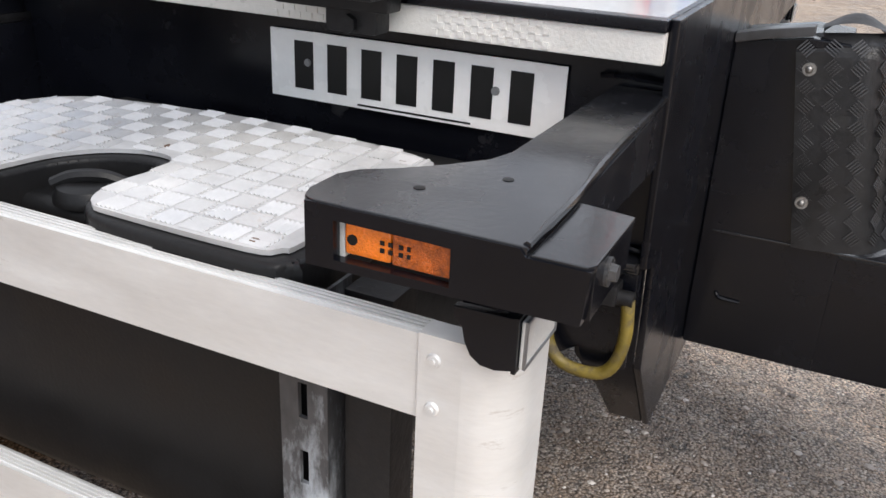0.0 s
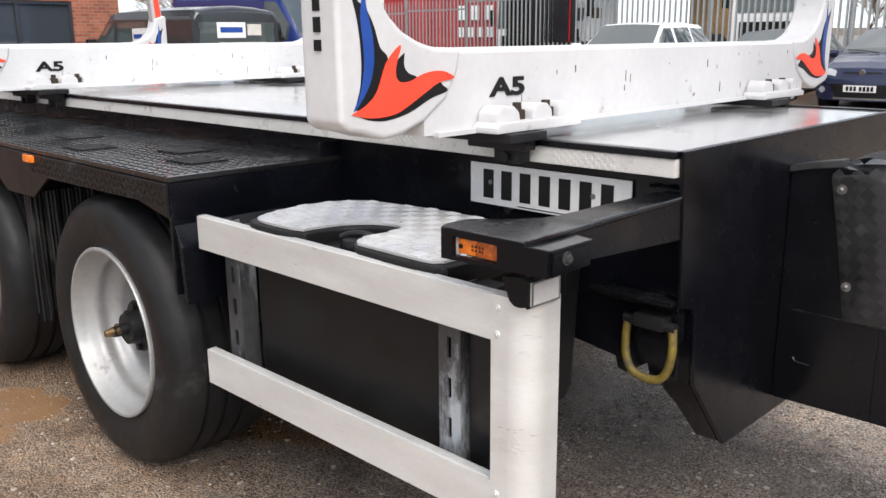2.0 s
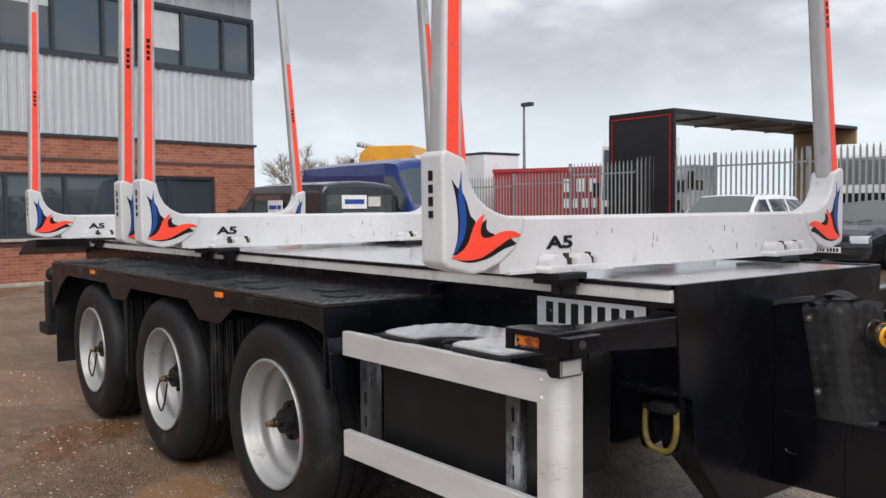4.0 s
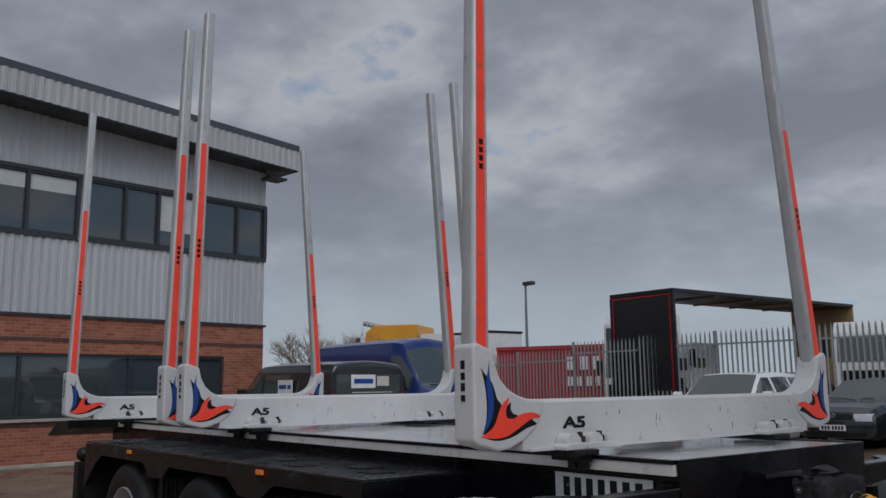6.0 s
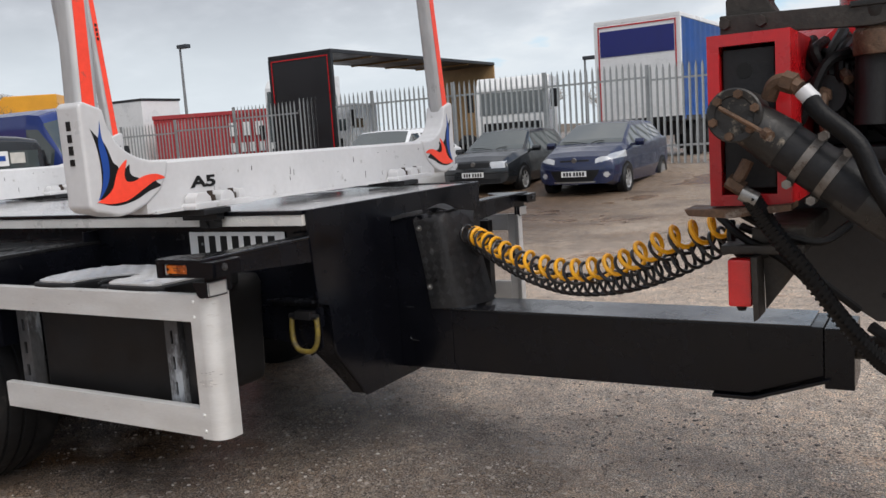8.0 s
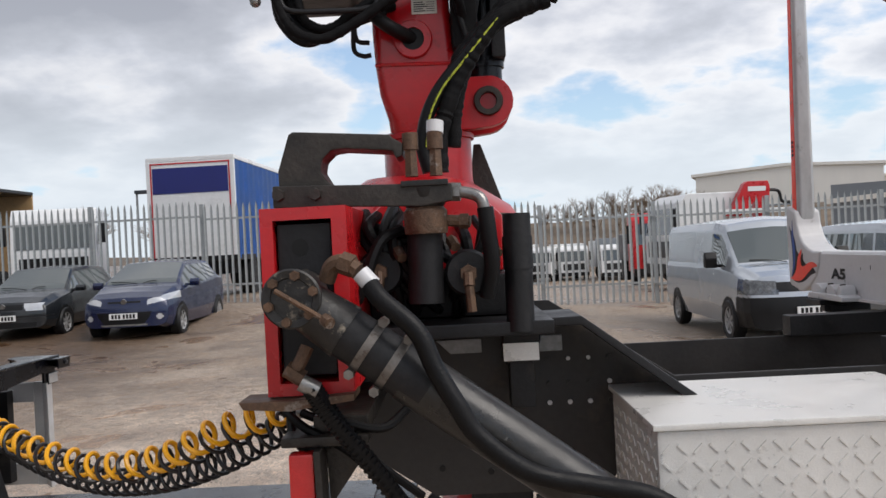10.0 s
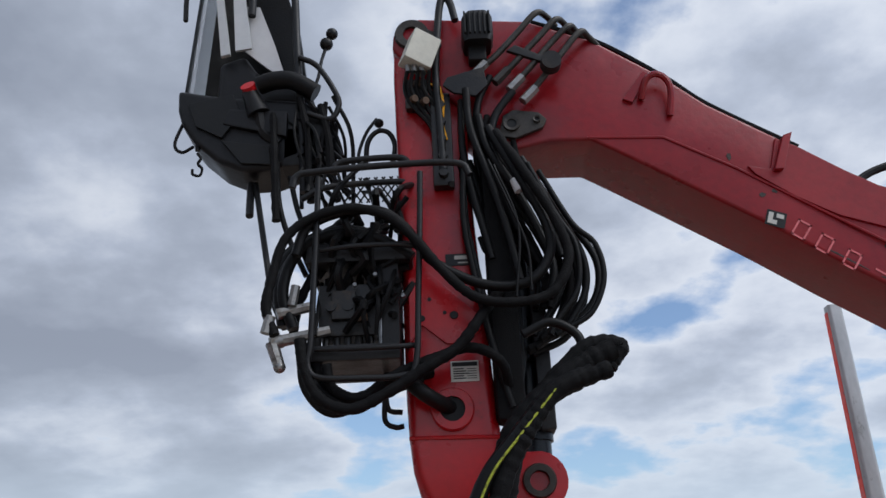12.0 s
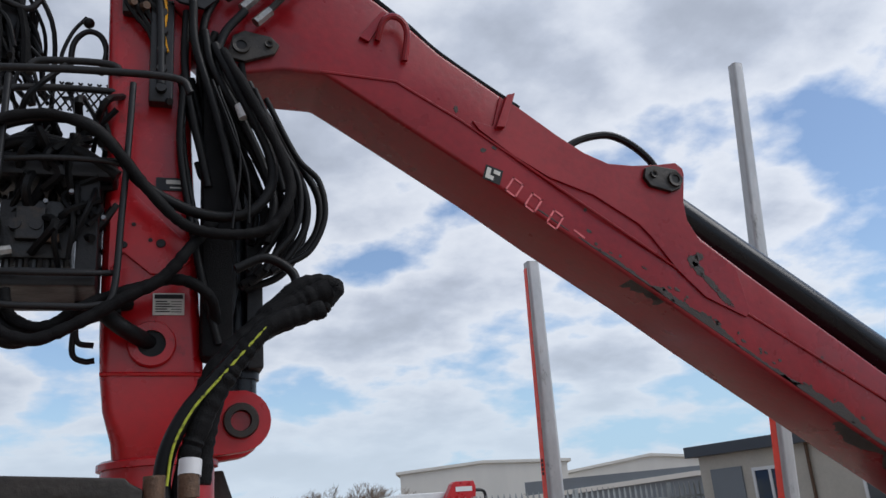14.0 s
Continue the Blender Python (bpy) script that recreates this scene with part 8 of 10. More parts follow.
    rod(bm, (1.548, -0.05, 1.105), (1.575, -0.05, 1.105), 0.012, None, 10)
    part("air_coupling", bm, M_CHROME, truck)
    for x in (3.7, 5.05):
        for side in (0, 1):
            m = Matrix.Translation((x, -0.50, 0.485))
            if side:
                m = MIRROR @ m
            w = share("wheel", WHEEL[0], truck, m, "black tyre on a silver rim")
            share("rim", WHEEL[1], w)
            share("hub", WHEEL[2], w)
        bm = B()
        rod(bm, (x, -0.25, 0.485), (x, 1.65, 0.485), 0.07, None, 16)
        box(bm, x - 0.1, x + 0.1, 0.2, 0.3, 0.5, 0.9)
        box(bm, x - 0.1, x + 0.1, 1.1, 1.2, 0.5, 0.9)
        part("axle", bm, M_BLACK2, truck)


M_CHAS = mat("dusty_chassis_black", (0.019, 0.017, 0.016), 0.55, var=0.35, scale=6, fine=50, bump=0.3, dirt=(0.065, 0.052, 0.043), amount=0.28, dirt_scale=4)
truck_tail()
truck_bolster = make_bolster((3.92, 3.92), group="bolsters on the truck", stands="on the truck")
turned = Matrix.Rotation(radians(180), 4, "Z")
second = make_bolster((2.12, 2.12), (6.3, 4.0), "bolsters on the truck", "on the truck")
second.matrix_basis = Matrix.Translation((4.86, YC, 1.177)) @ turned
truck_bolster.matrix_basis = Matrix.Translation((3.57, YC, 1.177)) @ turned
for piece in truck_bolster.children:
    if piece.name.startswith("stake"):
        piece.scale.z = 0.60


def coil(name, material, r, coil_r, turns, line, label):
    """A helical air hose hung between trailer and truck."""
    pts = curve_points(line, 40)
    n = len(pts)
    out = []
    steps = turns * 14
    for i in range(steps + 1):
        f = i / steps * (n - 1)
        k = min(int(f), n - 2)
        p = pts[k].lerp(pts[k + 1], f - k)
        d = (pts[k + 1] - pts[k]).normalized()
        u = d.cross(Vector((0, 1, 0))).normalized()
        v = d.cross(u)
        a = 2 * math.pi * turns * i / steps
        e = min(1.0, min(i, steps - i) / 10)
        out.append(p + coil_r * e * (math.cos(a) * u + math.sin(a) * v))
    bm = B()
    tube(bm, out, r, 7, 0)
    return solid(name, bm, material, label, "air hose", group="coiled air hoses")


coil("coiled_air_hose", M_COILY, 0.0072, 0.034, 20, [(0.335, 0.665, 1.000), (0.42, 0.605, 0.985), (0.62, 0.45, 0.95), (0.90, 0.25, 0.93), (1.15, 0.10, 0.975), (1.36, -0.02, 1.07), (1.55, -0.08, 1.12)], "bright yellow coiled air hose hanging between trailer and truck")
coil("coiled_air_hose", M_COILB, 0.0060, 0.036, 22, [(0.20, 0.70, 1.03), (0.28, 0.67, 1.01), (0.42, 0.60, 0.98), (0.63, 0.44, 0.935), (0.90, 0.26, 0.915), (1.15, 0.11, 0.96), (1.36, 0.0, 1.05), (1.55, -0.05, 1.11)], "black coiled air hose wound along a yellow one")
coil("coiled_air_hose", M_COILB, 0.0056, 0.036, 40, [(0.22, 0.78, 0.985), (0.42, 0.66, 0.935), (0.65, 0.50, 0.880), (0.90, 0.32, 0.865), (1.15, 0.15, 0.910), (1.36, 0.02, 0.99), (1.55, -0.05, 1.09)], "black coiled air hose hanging between trailer and truck")

# ---- palisade fence ----
FENCE_Y = 18.6


def fence_bay():
    bay = thing("palisade_fence_bay", "galvanised steel palisade fence panel with pointed pales", "fence", group="palisade fence")
    bm = B()
    sec = [(-0.032, 0.0), (-0.012, 0.012), (0.012, 0.012), (0.032, 0.0), (0.012, 0.009), (-0.012, 0.009)]
    lo = [[(x, y, z) for x, y in sec] for z in (0.03, 2.30)]
    loft(bm, lo + [[(x * 0.85, y, 2.37) for x, y in sec], [(x * 0.12, y, 2.48) for x, y in sec]])
    pale = mesh_of(bm, "pale", M_FENCE)
    for i in range(17):
        share("pale", pale, bay, Matrix.Translation((0.10 + i * 0.158, -0.03, random.uniform(-0.008, 0.008))))
    for z in (0.48, 2.10):
        bm = B()
        box(bm, 0.0, 2.75, -0.017, 0.0, z - 0.025, z + 0.025)
        box(bm, 0.0, 2.75, 0.0, 0.03, z + 0.019, z + 0.025)
        part("rail", bm, M_FENCE, bay)
    bm = B()
    box(bm, -0.05, 0.05, 0.03, 0.08, -0.3, 2.48, 0.003)
    part("post", bm, M_FENCE, bay)
    return bay


bay = fence_bay()
for i in range(25):
    x = -40 + i * 2.75
    m = Matrix.Translation((x, FENCE_Y, ground_z(x + 1.4, FENCE_Y)))
    if i == 0:
        bay.matrix_basis = m
    else:
        copy_thing(bay, m)


# ---- office building ----
def building():
    a = Vector((-22.5, 9.4, -0.33))
    ang = math.atan2(1.26 - 7.85, -18.24 + 19.3)
    b = thing("office_building", "two-storey brick and grey clad office building with ribbon windows", "building", Matrix.Translation(a) @ Matrix.Rotation(ang, 4, "Z") @ Matrix.Diagonal((1.15, 1.15, 1.16, 1)))
    # local: x along the front wall from the corner, -y outwards (towards the yard), z up
    L, D, zb = 26.0, 12.0, 3.15
    wins = [(1.2, 8.8, 0.95, 2.35), (10.0, 15.0, 0.95, 2.35), (17.0, 24.0, 0.95, 2.35)]
    bm = B()
    xs = [0.0] + [v for w in wins for v in w[:2]] + [L]
    for i in range(0, len(xs), 2):
        box(bm, xs[i], xs[i + 1], -0.12, 0.2, -0.3, zb)
    for w in wins:
        box(bm, w[0], w[1], -0.12, 0.2, -0.3, w[2])
        box(bm, w[0], w[1], -0.12, 0.2, w[3], zb)
    bmesh.ops.transform(bm, matrix=Matrix.Diagonal((1, -1, 1, 1)), verts=bm.verts)
    part("brick_wall", bm, M_BRICK, b, "red-brown brick lower wall")
    bm = B()
    box(bm, 0.0, 0.3, -D, -0.21, -0.3, zb)
    gm = part("brick_wall", bm, M_BRICK, b)
    for z in (0.78, 2.62):
        bm = B()
        box(bm, 0, L, 0.121, 0.135, z, z + 0.075)
        part("dark_brick_course", bm, M_BRICKD, b, "dark brick band")
    bm = B()
    box(bm, -0.05, L, -0.25, 0.17, zb, zb + 0.06)
    part("cladding_flashing", bm, M_FRAME, b)

    def top(x):
        return 7.87 + 0.046 * x

    def clad(z0, z1f, x0=0.0):
        bm = B()
        rows = []
        x = x0
        prof = []
        while x < L:
            prof += [(x, 0.10), (x + 0.07, 0.10), (x + 0.095, 0.135), (x + 0.165, 0.135)]
            x += 0.19
        lo = [bm.verts.new((px_, py_, z0)) for px_, py_ in prof]
        hi = [bm.verts.new((px_, py_, z1f(px_))) for px_, py_ in prof]
        for i in range(len(prof) - 1):
            bm.faces.new((lo[i], lo[i + 1], hi[i + 1], hi[i]))
        bmesh.ops.solidify(bm, geom=list(bm.faces), thickness=0.01)
        return bm
    part("cladding_sheet", clad(zb + 0.06, lambda x: 4.93), M_CLAD, b, "ribbed grey wall cladding")
    part("cladding_sheet", clad(6.42, lambda x: top(x) - 0.3), M_CLAD, b, "ribbed grey wall cladding")
    bm = B()
    box(bm, 0.0, L, -0.2, 0.095, zb, 4.95)
    box(bm, 0.0, L, -0.2, 0.095, 6.42, 7.3)
    loft(bm, [[(0, -0.2, 7.3), (0, 0.095, 7.3), (0, 0.095, top(0) - 0.3), (0, -0.2, top(0) - 0.3)], [(L, -0.2, 7.3), (L, 0.095, 7.3), (L, 0.095, top(L) - 0.3), (L, -0.2, top(L) - 0.3)]])
    box(bm, 0.0, 0.2, -D, -0.2, zb, 7.4)
    part("upper_wall", bm, M_CLAD, b)
    # ribbon window
    bm = B()
    box(bm, -0.02, L, 0.02, 0.16, 4.90, 4.99)
    box(bm, -0.02, L, 0.02, 0.16, 6.36, 6.45)
    box(bm, -0.03, 0.07, 0.02, 0.16, 4.99, 6.36)
    part("window_surround", bm, M_FRAME, b)
    x = 0.07
    for i in range(22):
        w = (0.85, 1.12, 1.12)[i % 3]
        win = new("window", None)
        win.parent = b
        bm = B()
        box(bm, x + w - 0.05, x + w + 0.02, 0.03, 0.15, 4.99, 6.36)
        box(bm, x, x + w - 0.05, 0.05, 0.13, 4.99, 5.04)
        box(bm, x, x + w - 0.05, 0.05, 0.13, 6.31, 6.36)
        part("window_frame", bm, M_FRAME, win)
        bm = B()
        box(bm, x, x + w - 0.05, 0.06, 0.07, 5.04, 6.31)
        part("pane", bm, M_WINDOW, win)
        if i in (2, 5, 6, 10, 14):
            bm = B()
            box(bm, x + 0.02, x + w - 0.07, 0.071, 0.0725, 5.95 if i != 2 else 5.4, 6.29)
            part("blind", bm, M_BLIND, win)
        x += w + 0.02
    for k, w in enumerate(wins):
        win = new("window", None)
        win.parent = b
        bm = B()
        box(bm, w[0], w[1], 0.0, 0.09, w[2], w[2] + 0.07)
        box(bm, w[0], w[1], 0.0, 0.09, w[3] - 0.07, w[3])
        n = int((w[1] - w[0]) / 1.25)
        for i in range(n + 1):
            xx = w[0] + (w[1] - w[0] - 0.07) * i / n
            box(bm, xx, xx + 0.07, 0.0, 0.09, w[2] + 0.07, w[3] - 0.07)
        part("window_frame", bm, M_FRAME, win)
        bm = B()
        box(bm, w[0], w[1], 0.02, 0.03, w[2] + 0.07, w[3] - 0.07)
        part("pane", bm, M_WINDOW, win)
        bm = B()
        box(bm, w[0] - 0.05, w[1] + 0.05, 0.05, 0.20, w[2] - 0.06, w[2])
        part("window_sill", bm, M_CONC, win)
    # roof with deep verge
    bm = B()
    loft(bm, [[(-0.45, y, z + top(-0.45)) for y, z in ((-D, 0.05), (1.0, 0.05), (1.0, 0.22), (-D, 0.22))], [(L, y, z + top(L)) for y, z in ((-D, 0.05), (1.0, 0.05), (1.0, 0.22), (-D, 0.22))]])
    part("roof", bm, M_ROOFD, b, "dark roof with a deep overhang")
    bm = B()
    prof, x = [], -0.45
    while x < L:
        prof += [(x, 0.98), (x + 0.07, 0.98), (x + 0.09, 1.01), (x + 0.16, 1.01)]
        x += 0.19
    lo = [bm.verts.new((p, q, top(p) - 0.48)) for p, q in prof]
    hi = [bm.verts.new((p, q, top(p) + 0.05)) for p, q in prof]
    for i in range(len(prof) - 1):
        bm.faces.new((lo[i], lo[i + 1], hi[i + 1], hi[i]))
    bmesh.ops.solidify(bm, geom=list(bm.faces), thickness=0.01)
    part("fascia_sheet", bm, M_CLAD, b, "ribbed grey roof fascia")
    bm = B()
    loft(bm, [[(-0.45, y, z + top(-0.45)) for y, z in ((0.1, -0.5), (0.97, -0.5), (0.97, -0.46), (0.1, -0.46))], [(L, y, z + top(L)) for y, z in ((0.1, -0.5), (0.97, -0.5), (0.97, -0.46), (0.1, -0.46))]])
    box(bm, -0.45, -0.40, -D, 0.97, top(-0.45) - 0.5, top(-0.45) + 0.05)
    box(bm, -0.35, 0.2, 0.14, 0.6, top(0) - 0.72, top(0) - 0.66)
    part("soffit", bm, M_FRAME, b)
    bm = B()
    box(bm, -2.0, L, 1.6, 1.75, -0.1, 0.13, 0.02)
    kerb = solid("kerb", bm, M_CONC, "pale concrete kerb along the building", "kerb", kind="structure")
    kerb.matrix_basis = b.matrix_basis
    return b


M_BRICKD = mat("dark_brick", (0.10, 0.05, 0.04), 0.85, var=0.3, scale=4, fine=20)
M_BLIND = mat("white_blind", (0.55, 0.57, 0.58), 0.7, var=0.1, scale=2)
building()


# ---- vehicles ----
def wheel_set(veh, xs, half, r, w=0.2, rim_mat=None):
    bm = B()
    lathe(bm, [(r * 0.62, 0.02), (r * 0.66, 0.0), (r * 0.9, -0.004), (r, 0.03), (r, w - 0.03), (r * 0.9, w), (r * 0.62, w)], (0, 0, 0), "y", 28, True)
    tyre = mesh_of(bm, "wheel", M_RUBBER)
    bm = B()
    lathe(bm, [(r * 0.63, 0.03), (r * 0.63, 0.008), (r * 0.58, 0.02), (r * 0.56, 0.05), (r * 0.30, 0.05), (r * 0.16, 0.028), (0.001, 0.028), (0.001, 0.1), (r * 0.62, 0.1)], (0, 0, 0), "y", 28, True)
    for k in range(7):
        a = 2 * math.pi * k / 7
        c, s = math.cos(a), math.sin(a)
        t = Matrix.Rotation(a, 4, "Y") @ Matrix.Translation((r * 0.37, 0.03, 0)) @ Matrix.Diagonal((r * 0.48, 0.03, r * 0.13, 1))
        bmesh.ops.create_cube(bm, size=1.0, matrix=t)
    rim = mesh_of(bm, "rim", rim_mat or M_RIM)
    for x in xs:
        for side in (1, -1):
            m = Matrix.Translation((x, -half * side, r)) @ Matrix.Diagonal((1, side, 1, 1))
            wv = share("wheel", tyre, veh, m)
            share("rim", rim, wv)


def shell(v, colour, prof, kinds, mats, nose=0.10, bow=0.20, tail_bow=0.10):
    """A pressed body: cross-sections along x (back from the nose), with nose and tail faces. kinds(x, y, z, strip) names each face's part."""
    xs, L = prof["x"], prof["x"][-1]
    st = sorted({round(L * i / 110, 3) for i in range(111) if L * i / 110 > 0.95} | {round(0.95 * i / 56, 3) for i in range(57)} | {round(L - 0.05, 3)})
    seg = (3, 10, 14, 10, 1, 12, 5, 6, 6)

    def at(name, x):
        return float(np.interp(x, xs, prof[name]))

    def ring(x):
        w, b, bl, rw, gt, tp = (at(k, x) for k in ("wid", "bot", "belt", "rw", "gtop", "top"))
        d = bl - b
        key = [(0.80 * w, b), (0.95 * w, b + 0.05), (w, b + 0.35 * d), (0.99 * w, b + 0.72 * d), (0.965 * w, bl - 0.02), (0.945 * w, bl), (rw, gt), (0.93 * rw, gt + 0.62 * (tp - gt)), (0.5 * rw, tp - 0.12 * (tp - gt)), (0.0, tp)]
        out, strips = [], []
        for i, n in enumerate(seg):
            for k in range(n):
                f = k / n
                out.append((key[i][0] * (1 - f) + key[i + 1][0] * f, key[i][1] * (1 - f) + key[i + 1][1] * f))
                strips.append(i)
        out.append(key[-1])
        return out, strips
    hood = at("top", 0.0)

    def bend(x, y, z, w):
        q = (y / max(w, 0.1)) ** 2
        f = max(0.0, 1 - x / 0.75)
        x += f * (bow * q * q * 0.6 + bow * q * 0.4 + nose * max(0.0, (z - 0.5) / max(hood - 0.5, 0.1)) ** 2)
        g = max(0.0, 1 - (L - x) / 0.5)
        return (x - g * tail_bow * q * q, y, z)
    verts, groups, index = [], {}, {}

    def vert(p):
        k = tuple(round(c, 4) for c in p)
        if k not in index:
            index[k] = len(verts)
            verts.append(k)
        return index[k]

    def face(ps, strip):
        ids = []
        for p in ps:
            i = vert(p)
            if i not in ids:
                ids.append(i)
        if len(ids) < 3:
            return
        c = [sum(p[k] for p in ps) / len(ps) for k in range(3)]
        groups.setdefault(kinds(c[0], c[1], c[2], strip), []).append(ids)
    rings = [ring(x) for x in st]
    wmax = max(prof["wid"])
    for (ra, sa), (rb, _), xa, xb in zip(rings, rings[1:], st, st[1:]):
        for i in range(len(ra) - 1):
            for s in (-1, 1):
                face([bend(xa, s * ra[i][0], ra[i][1], wmax), bend(xb, s * rb[i][0], rb[i][1], wmax), bend(xb, s * rb[i + 1][0], rb[i + 1][1], wmax), bend(xa, s * ra[i + 1][0], ra[i + 1][1], wmax)], sa[i])
    n = 64
    for x, (r, _), tag in ((0.0, rings[0], 20), (L, rings[-1], 21)):
        for i in range(len(r) - 1):
            for k in range(n):
                a, b = -1 + 2 * k / n, -1 + 2 * (k + 1) / n
                face([bend(x, r[i][0] * a, r[i][1], wmax), bend(x, r[i][0] * b, r[i][1], wmax), bend(x, r[i + 1][0] * b, r[i + 1][1], wmax), bend(x, r[i + 1][0] * a, r[i + 1][1], wmax)], tag)
    single = []
    for name, fs in sorted(groups.items()):
        if name == "body":
            single.append((name, fs))
            continue
        # each lamp, window and black arch sheet is a part of its own
        root = {}

        def find(i):
            while root.setdefault(i, i) != i:
                i = root[i]
            return i
        for f in fs:
            for i in f[1:]:
                root[find(i)] = find(f[0])
        pieces = {}
        for f in fs:
            pieces.setdefault(find(f[0]), []).append(f)
        single += [(name, q) for q in pieces.values() if len(q) > 3]
    for name, fs in single:
        used = sorted({i for f in fs for i in f})
        rank = {i: k for k, i in enumerate(used)}
        bm = B()
        vs = [bm.verts.new(verts[i]) for i in used]
        for f in fs:
            bm.faces.new([vs[rank[i]] for i in f])
        part(name, bm, mats.get(name, colour), v, "", 55 if name == "body" else 40)


def vehicle(name, label, category, m, colour, prof, kinds, mats, front_axle, wb, r, mirror, plate_z=0.46, plate_mat=None, mirror_mat=None, **kw):
    v = thing(name, label, category, m)
    h = max(prof["wid"])
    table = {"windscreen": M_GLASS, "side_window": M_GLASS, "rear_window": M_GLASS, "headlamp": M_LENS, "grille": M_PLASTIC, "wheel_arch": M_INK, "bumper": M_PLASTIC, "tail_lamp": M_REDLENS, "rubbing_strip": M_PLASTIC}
    table.update(mats)

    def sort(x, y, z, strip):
        # body faces round the wheels painted black for the shade inside the arch
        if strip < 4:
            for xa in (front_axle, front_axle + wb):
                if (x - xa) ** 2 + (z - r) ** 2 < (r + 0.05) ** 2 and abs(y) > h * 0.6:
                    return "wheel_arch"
        return kinds(x, abs(y), z, strip)
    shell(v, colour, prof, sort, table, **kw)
    for s in (-1, 1):
        bm = B()
        x, z, hh = mirror
        prism(bm, [(x, z), (x - 0.03, z + hh * 0.6), (x + 0.02, z + hh), (x + 0.10, z + hh), (x + 0.13, z + 0.02)], "y", s * (h + 0.02), s * (h + 0.21), 0.02)
        box(bm, x + 0.02, x + 0.10, s * (h - 0.08), s * (h + 0.03), z + 0.01, z + 0.06, 0.01)
        part("door_mirror", bm, mirror_mat or colour, v)
    bm = B()
    box(bm, -0.025, 0.004, -0.26, 0.26, plate_z - 0.055, plate_z + 0.055, 0.003)
    pl = part("number_plate", bm, plate_mat or M_PLATE, v)
    bm = B()
    for k in range(7):
        xx = -0.225 + k * 0.062 + (0.025 if k > 3 else 0)
        box(bm, -0.027, -0.0255, xx, xx + 0.042, plate_z - 0.038, plate_z + 0.038)
    part("plate_bar", bm, M_INK, pl)["kind"] = "stuff"
    bm = B()
    rod(bm, (nose_x(kw), 0, prof["top"][0] - 0.075), (nose_x(kw) - 0.03, 0, prof["top"][0] - 0.08), 0.055, 0.05, 20)
    part("badge", bm, M_CHROME, v)
    bm = B()
    gx = float(prof["cowl"])
    for s in (-1, 1):
        tube(bm, [(gx - 0.02, s * 0.05, prof["cz"] + 0.012), (gx + 0.03, s * 0.25 + 0.1, prof["cz"] + 0.05), (gx + 0.05, s * 0.45 + 0.15, prof["cz"] + 0.06)], 0.008, 5, 3)
    part("wiper", bm, M_INK, v)["kind"] = "stuff"
    wheel_set(v, (front_axle, front_axle + wb), h + 0.012, r)
    return v


def nose_x(kw):
    return 0.06 if "nose" not in kw else kw["nose"] * 0.6


def facing(x, y, deg, dz=0.0):
    """A vehicle with its nose at (x, y); deg: the way its tail points, from +x."""
    return Matrix.Translation((x, y, ground_z(x, y) + dz)) @ Matrix.Rotation(radians(deg), 4, "Z")


def hatch_profile(L, W, H, hood, cowl, cz, wtop, rtop, rend, belt, lift):
    h = W / 2
    return {"x": [0, 0.25, 0.6, cowl, cowl + 0.12, wtop, (wtop + rtop) / 2, rtop, rend, L - 0.04, L],
            "top": [hood, hood + 0.10, hood + 0.17, cz, cz + 0.09, H - 0.04, H, H - 0.05, belt + 0.12, belt + 0.02, belt - 0.06],
            "gtop": [hood - 0.05, hood + 0.02, hood + 0.08, cz - 0.03, cz + 0.06, H - 0.11, H - 0.09, H - 0.12, belt + 0.06, belt, belt - 0.08],
            "belt": [hood - 0.08, hood - 0.02, hood + 0.05, belt - 0.04, belt - 0.03, belt, belt + lift * 0.5, belt + lift, belt + lift * 0.8, belt - 0.02, belt - 0.1],
            "wid": [h * 0.92, h * 0.96, h * 0.99, h, h, h, h, h * 0.99, h * 0.97, h * 0.95, h * 0.90],
            "rw": [h * 0.80, h * 0.84, h * 0.88, h * 0.87, h * 0.85, h * 0.72, h * 0.73, h * 0.71, h * 0.78, h * 0.8, h * 0.78],
            "bot": [0.26, 0.20, 0.19, 0.19, 0.19, 0.19, 0.19, 0.20, 0.24, 0.28, 0.32], "cowl": cowl, "cz": cz}


def hatch_windows(x, y, z, strip, p, cuts):
    """Screen, side glass between the pillars, tail glass."""
    xs = p["x"]
    cowl, wtop, rtop, rend = xs[3], xs[5], xs[7], xs[8]
    rw = float(np.interp(x, xs, p["rw"]))
    tp = float(np.interp(x, xs, p["top"]))
    if strip >= 6 and cowl + 0.03 < x < wtop - 0.02 and y < rw * 0.93:
        return "windscreen"
    if strip >= 6 and rtop + 0.08 < x < rend and y < rw * 0.88:
        return "rear_window"
    if strip == 5:
        g0, g1 = float(np.interp(x, xs, p["belt"])), float(np.interp(x, xs, p["gtop"]))
        if g1 - g0 > 0.10 and g0 + 0.015 < z < g1 - 0.035:
            for a, b in cuts:
                if a < x < b:
                    return "side_window"
    return ""


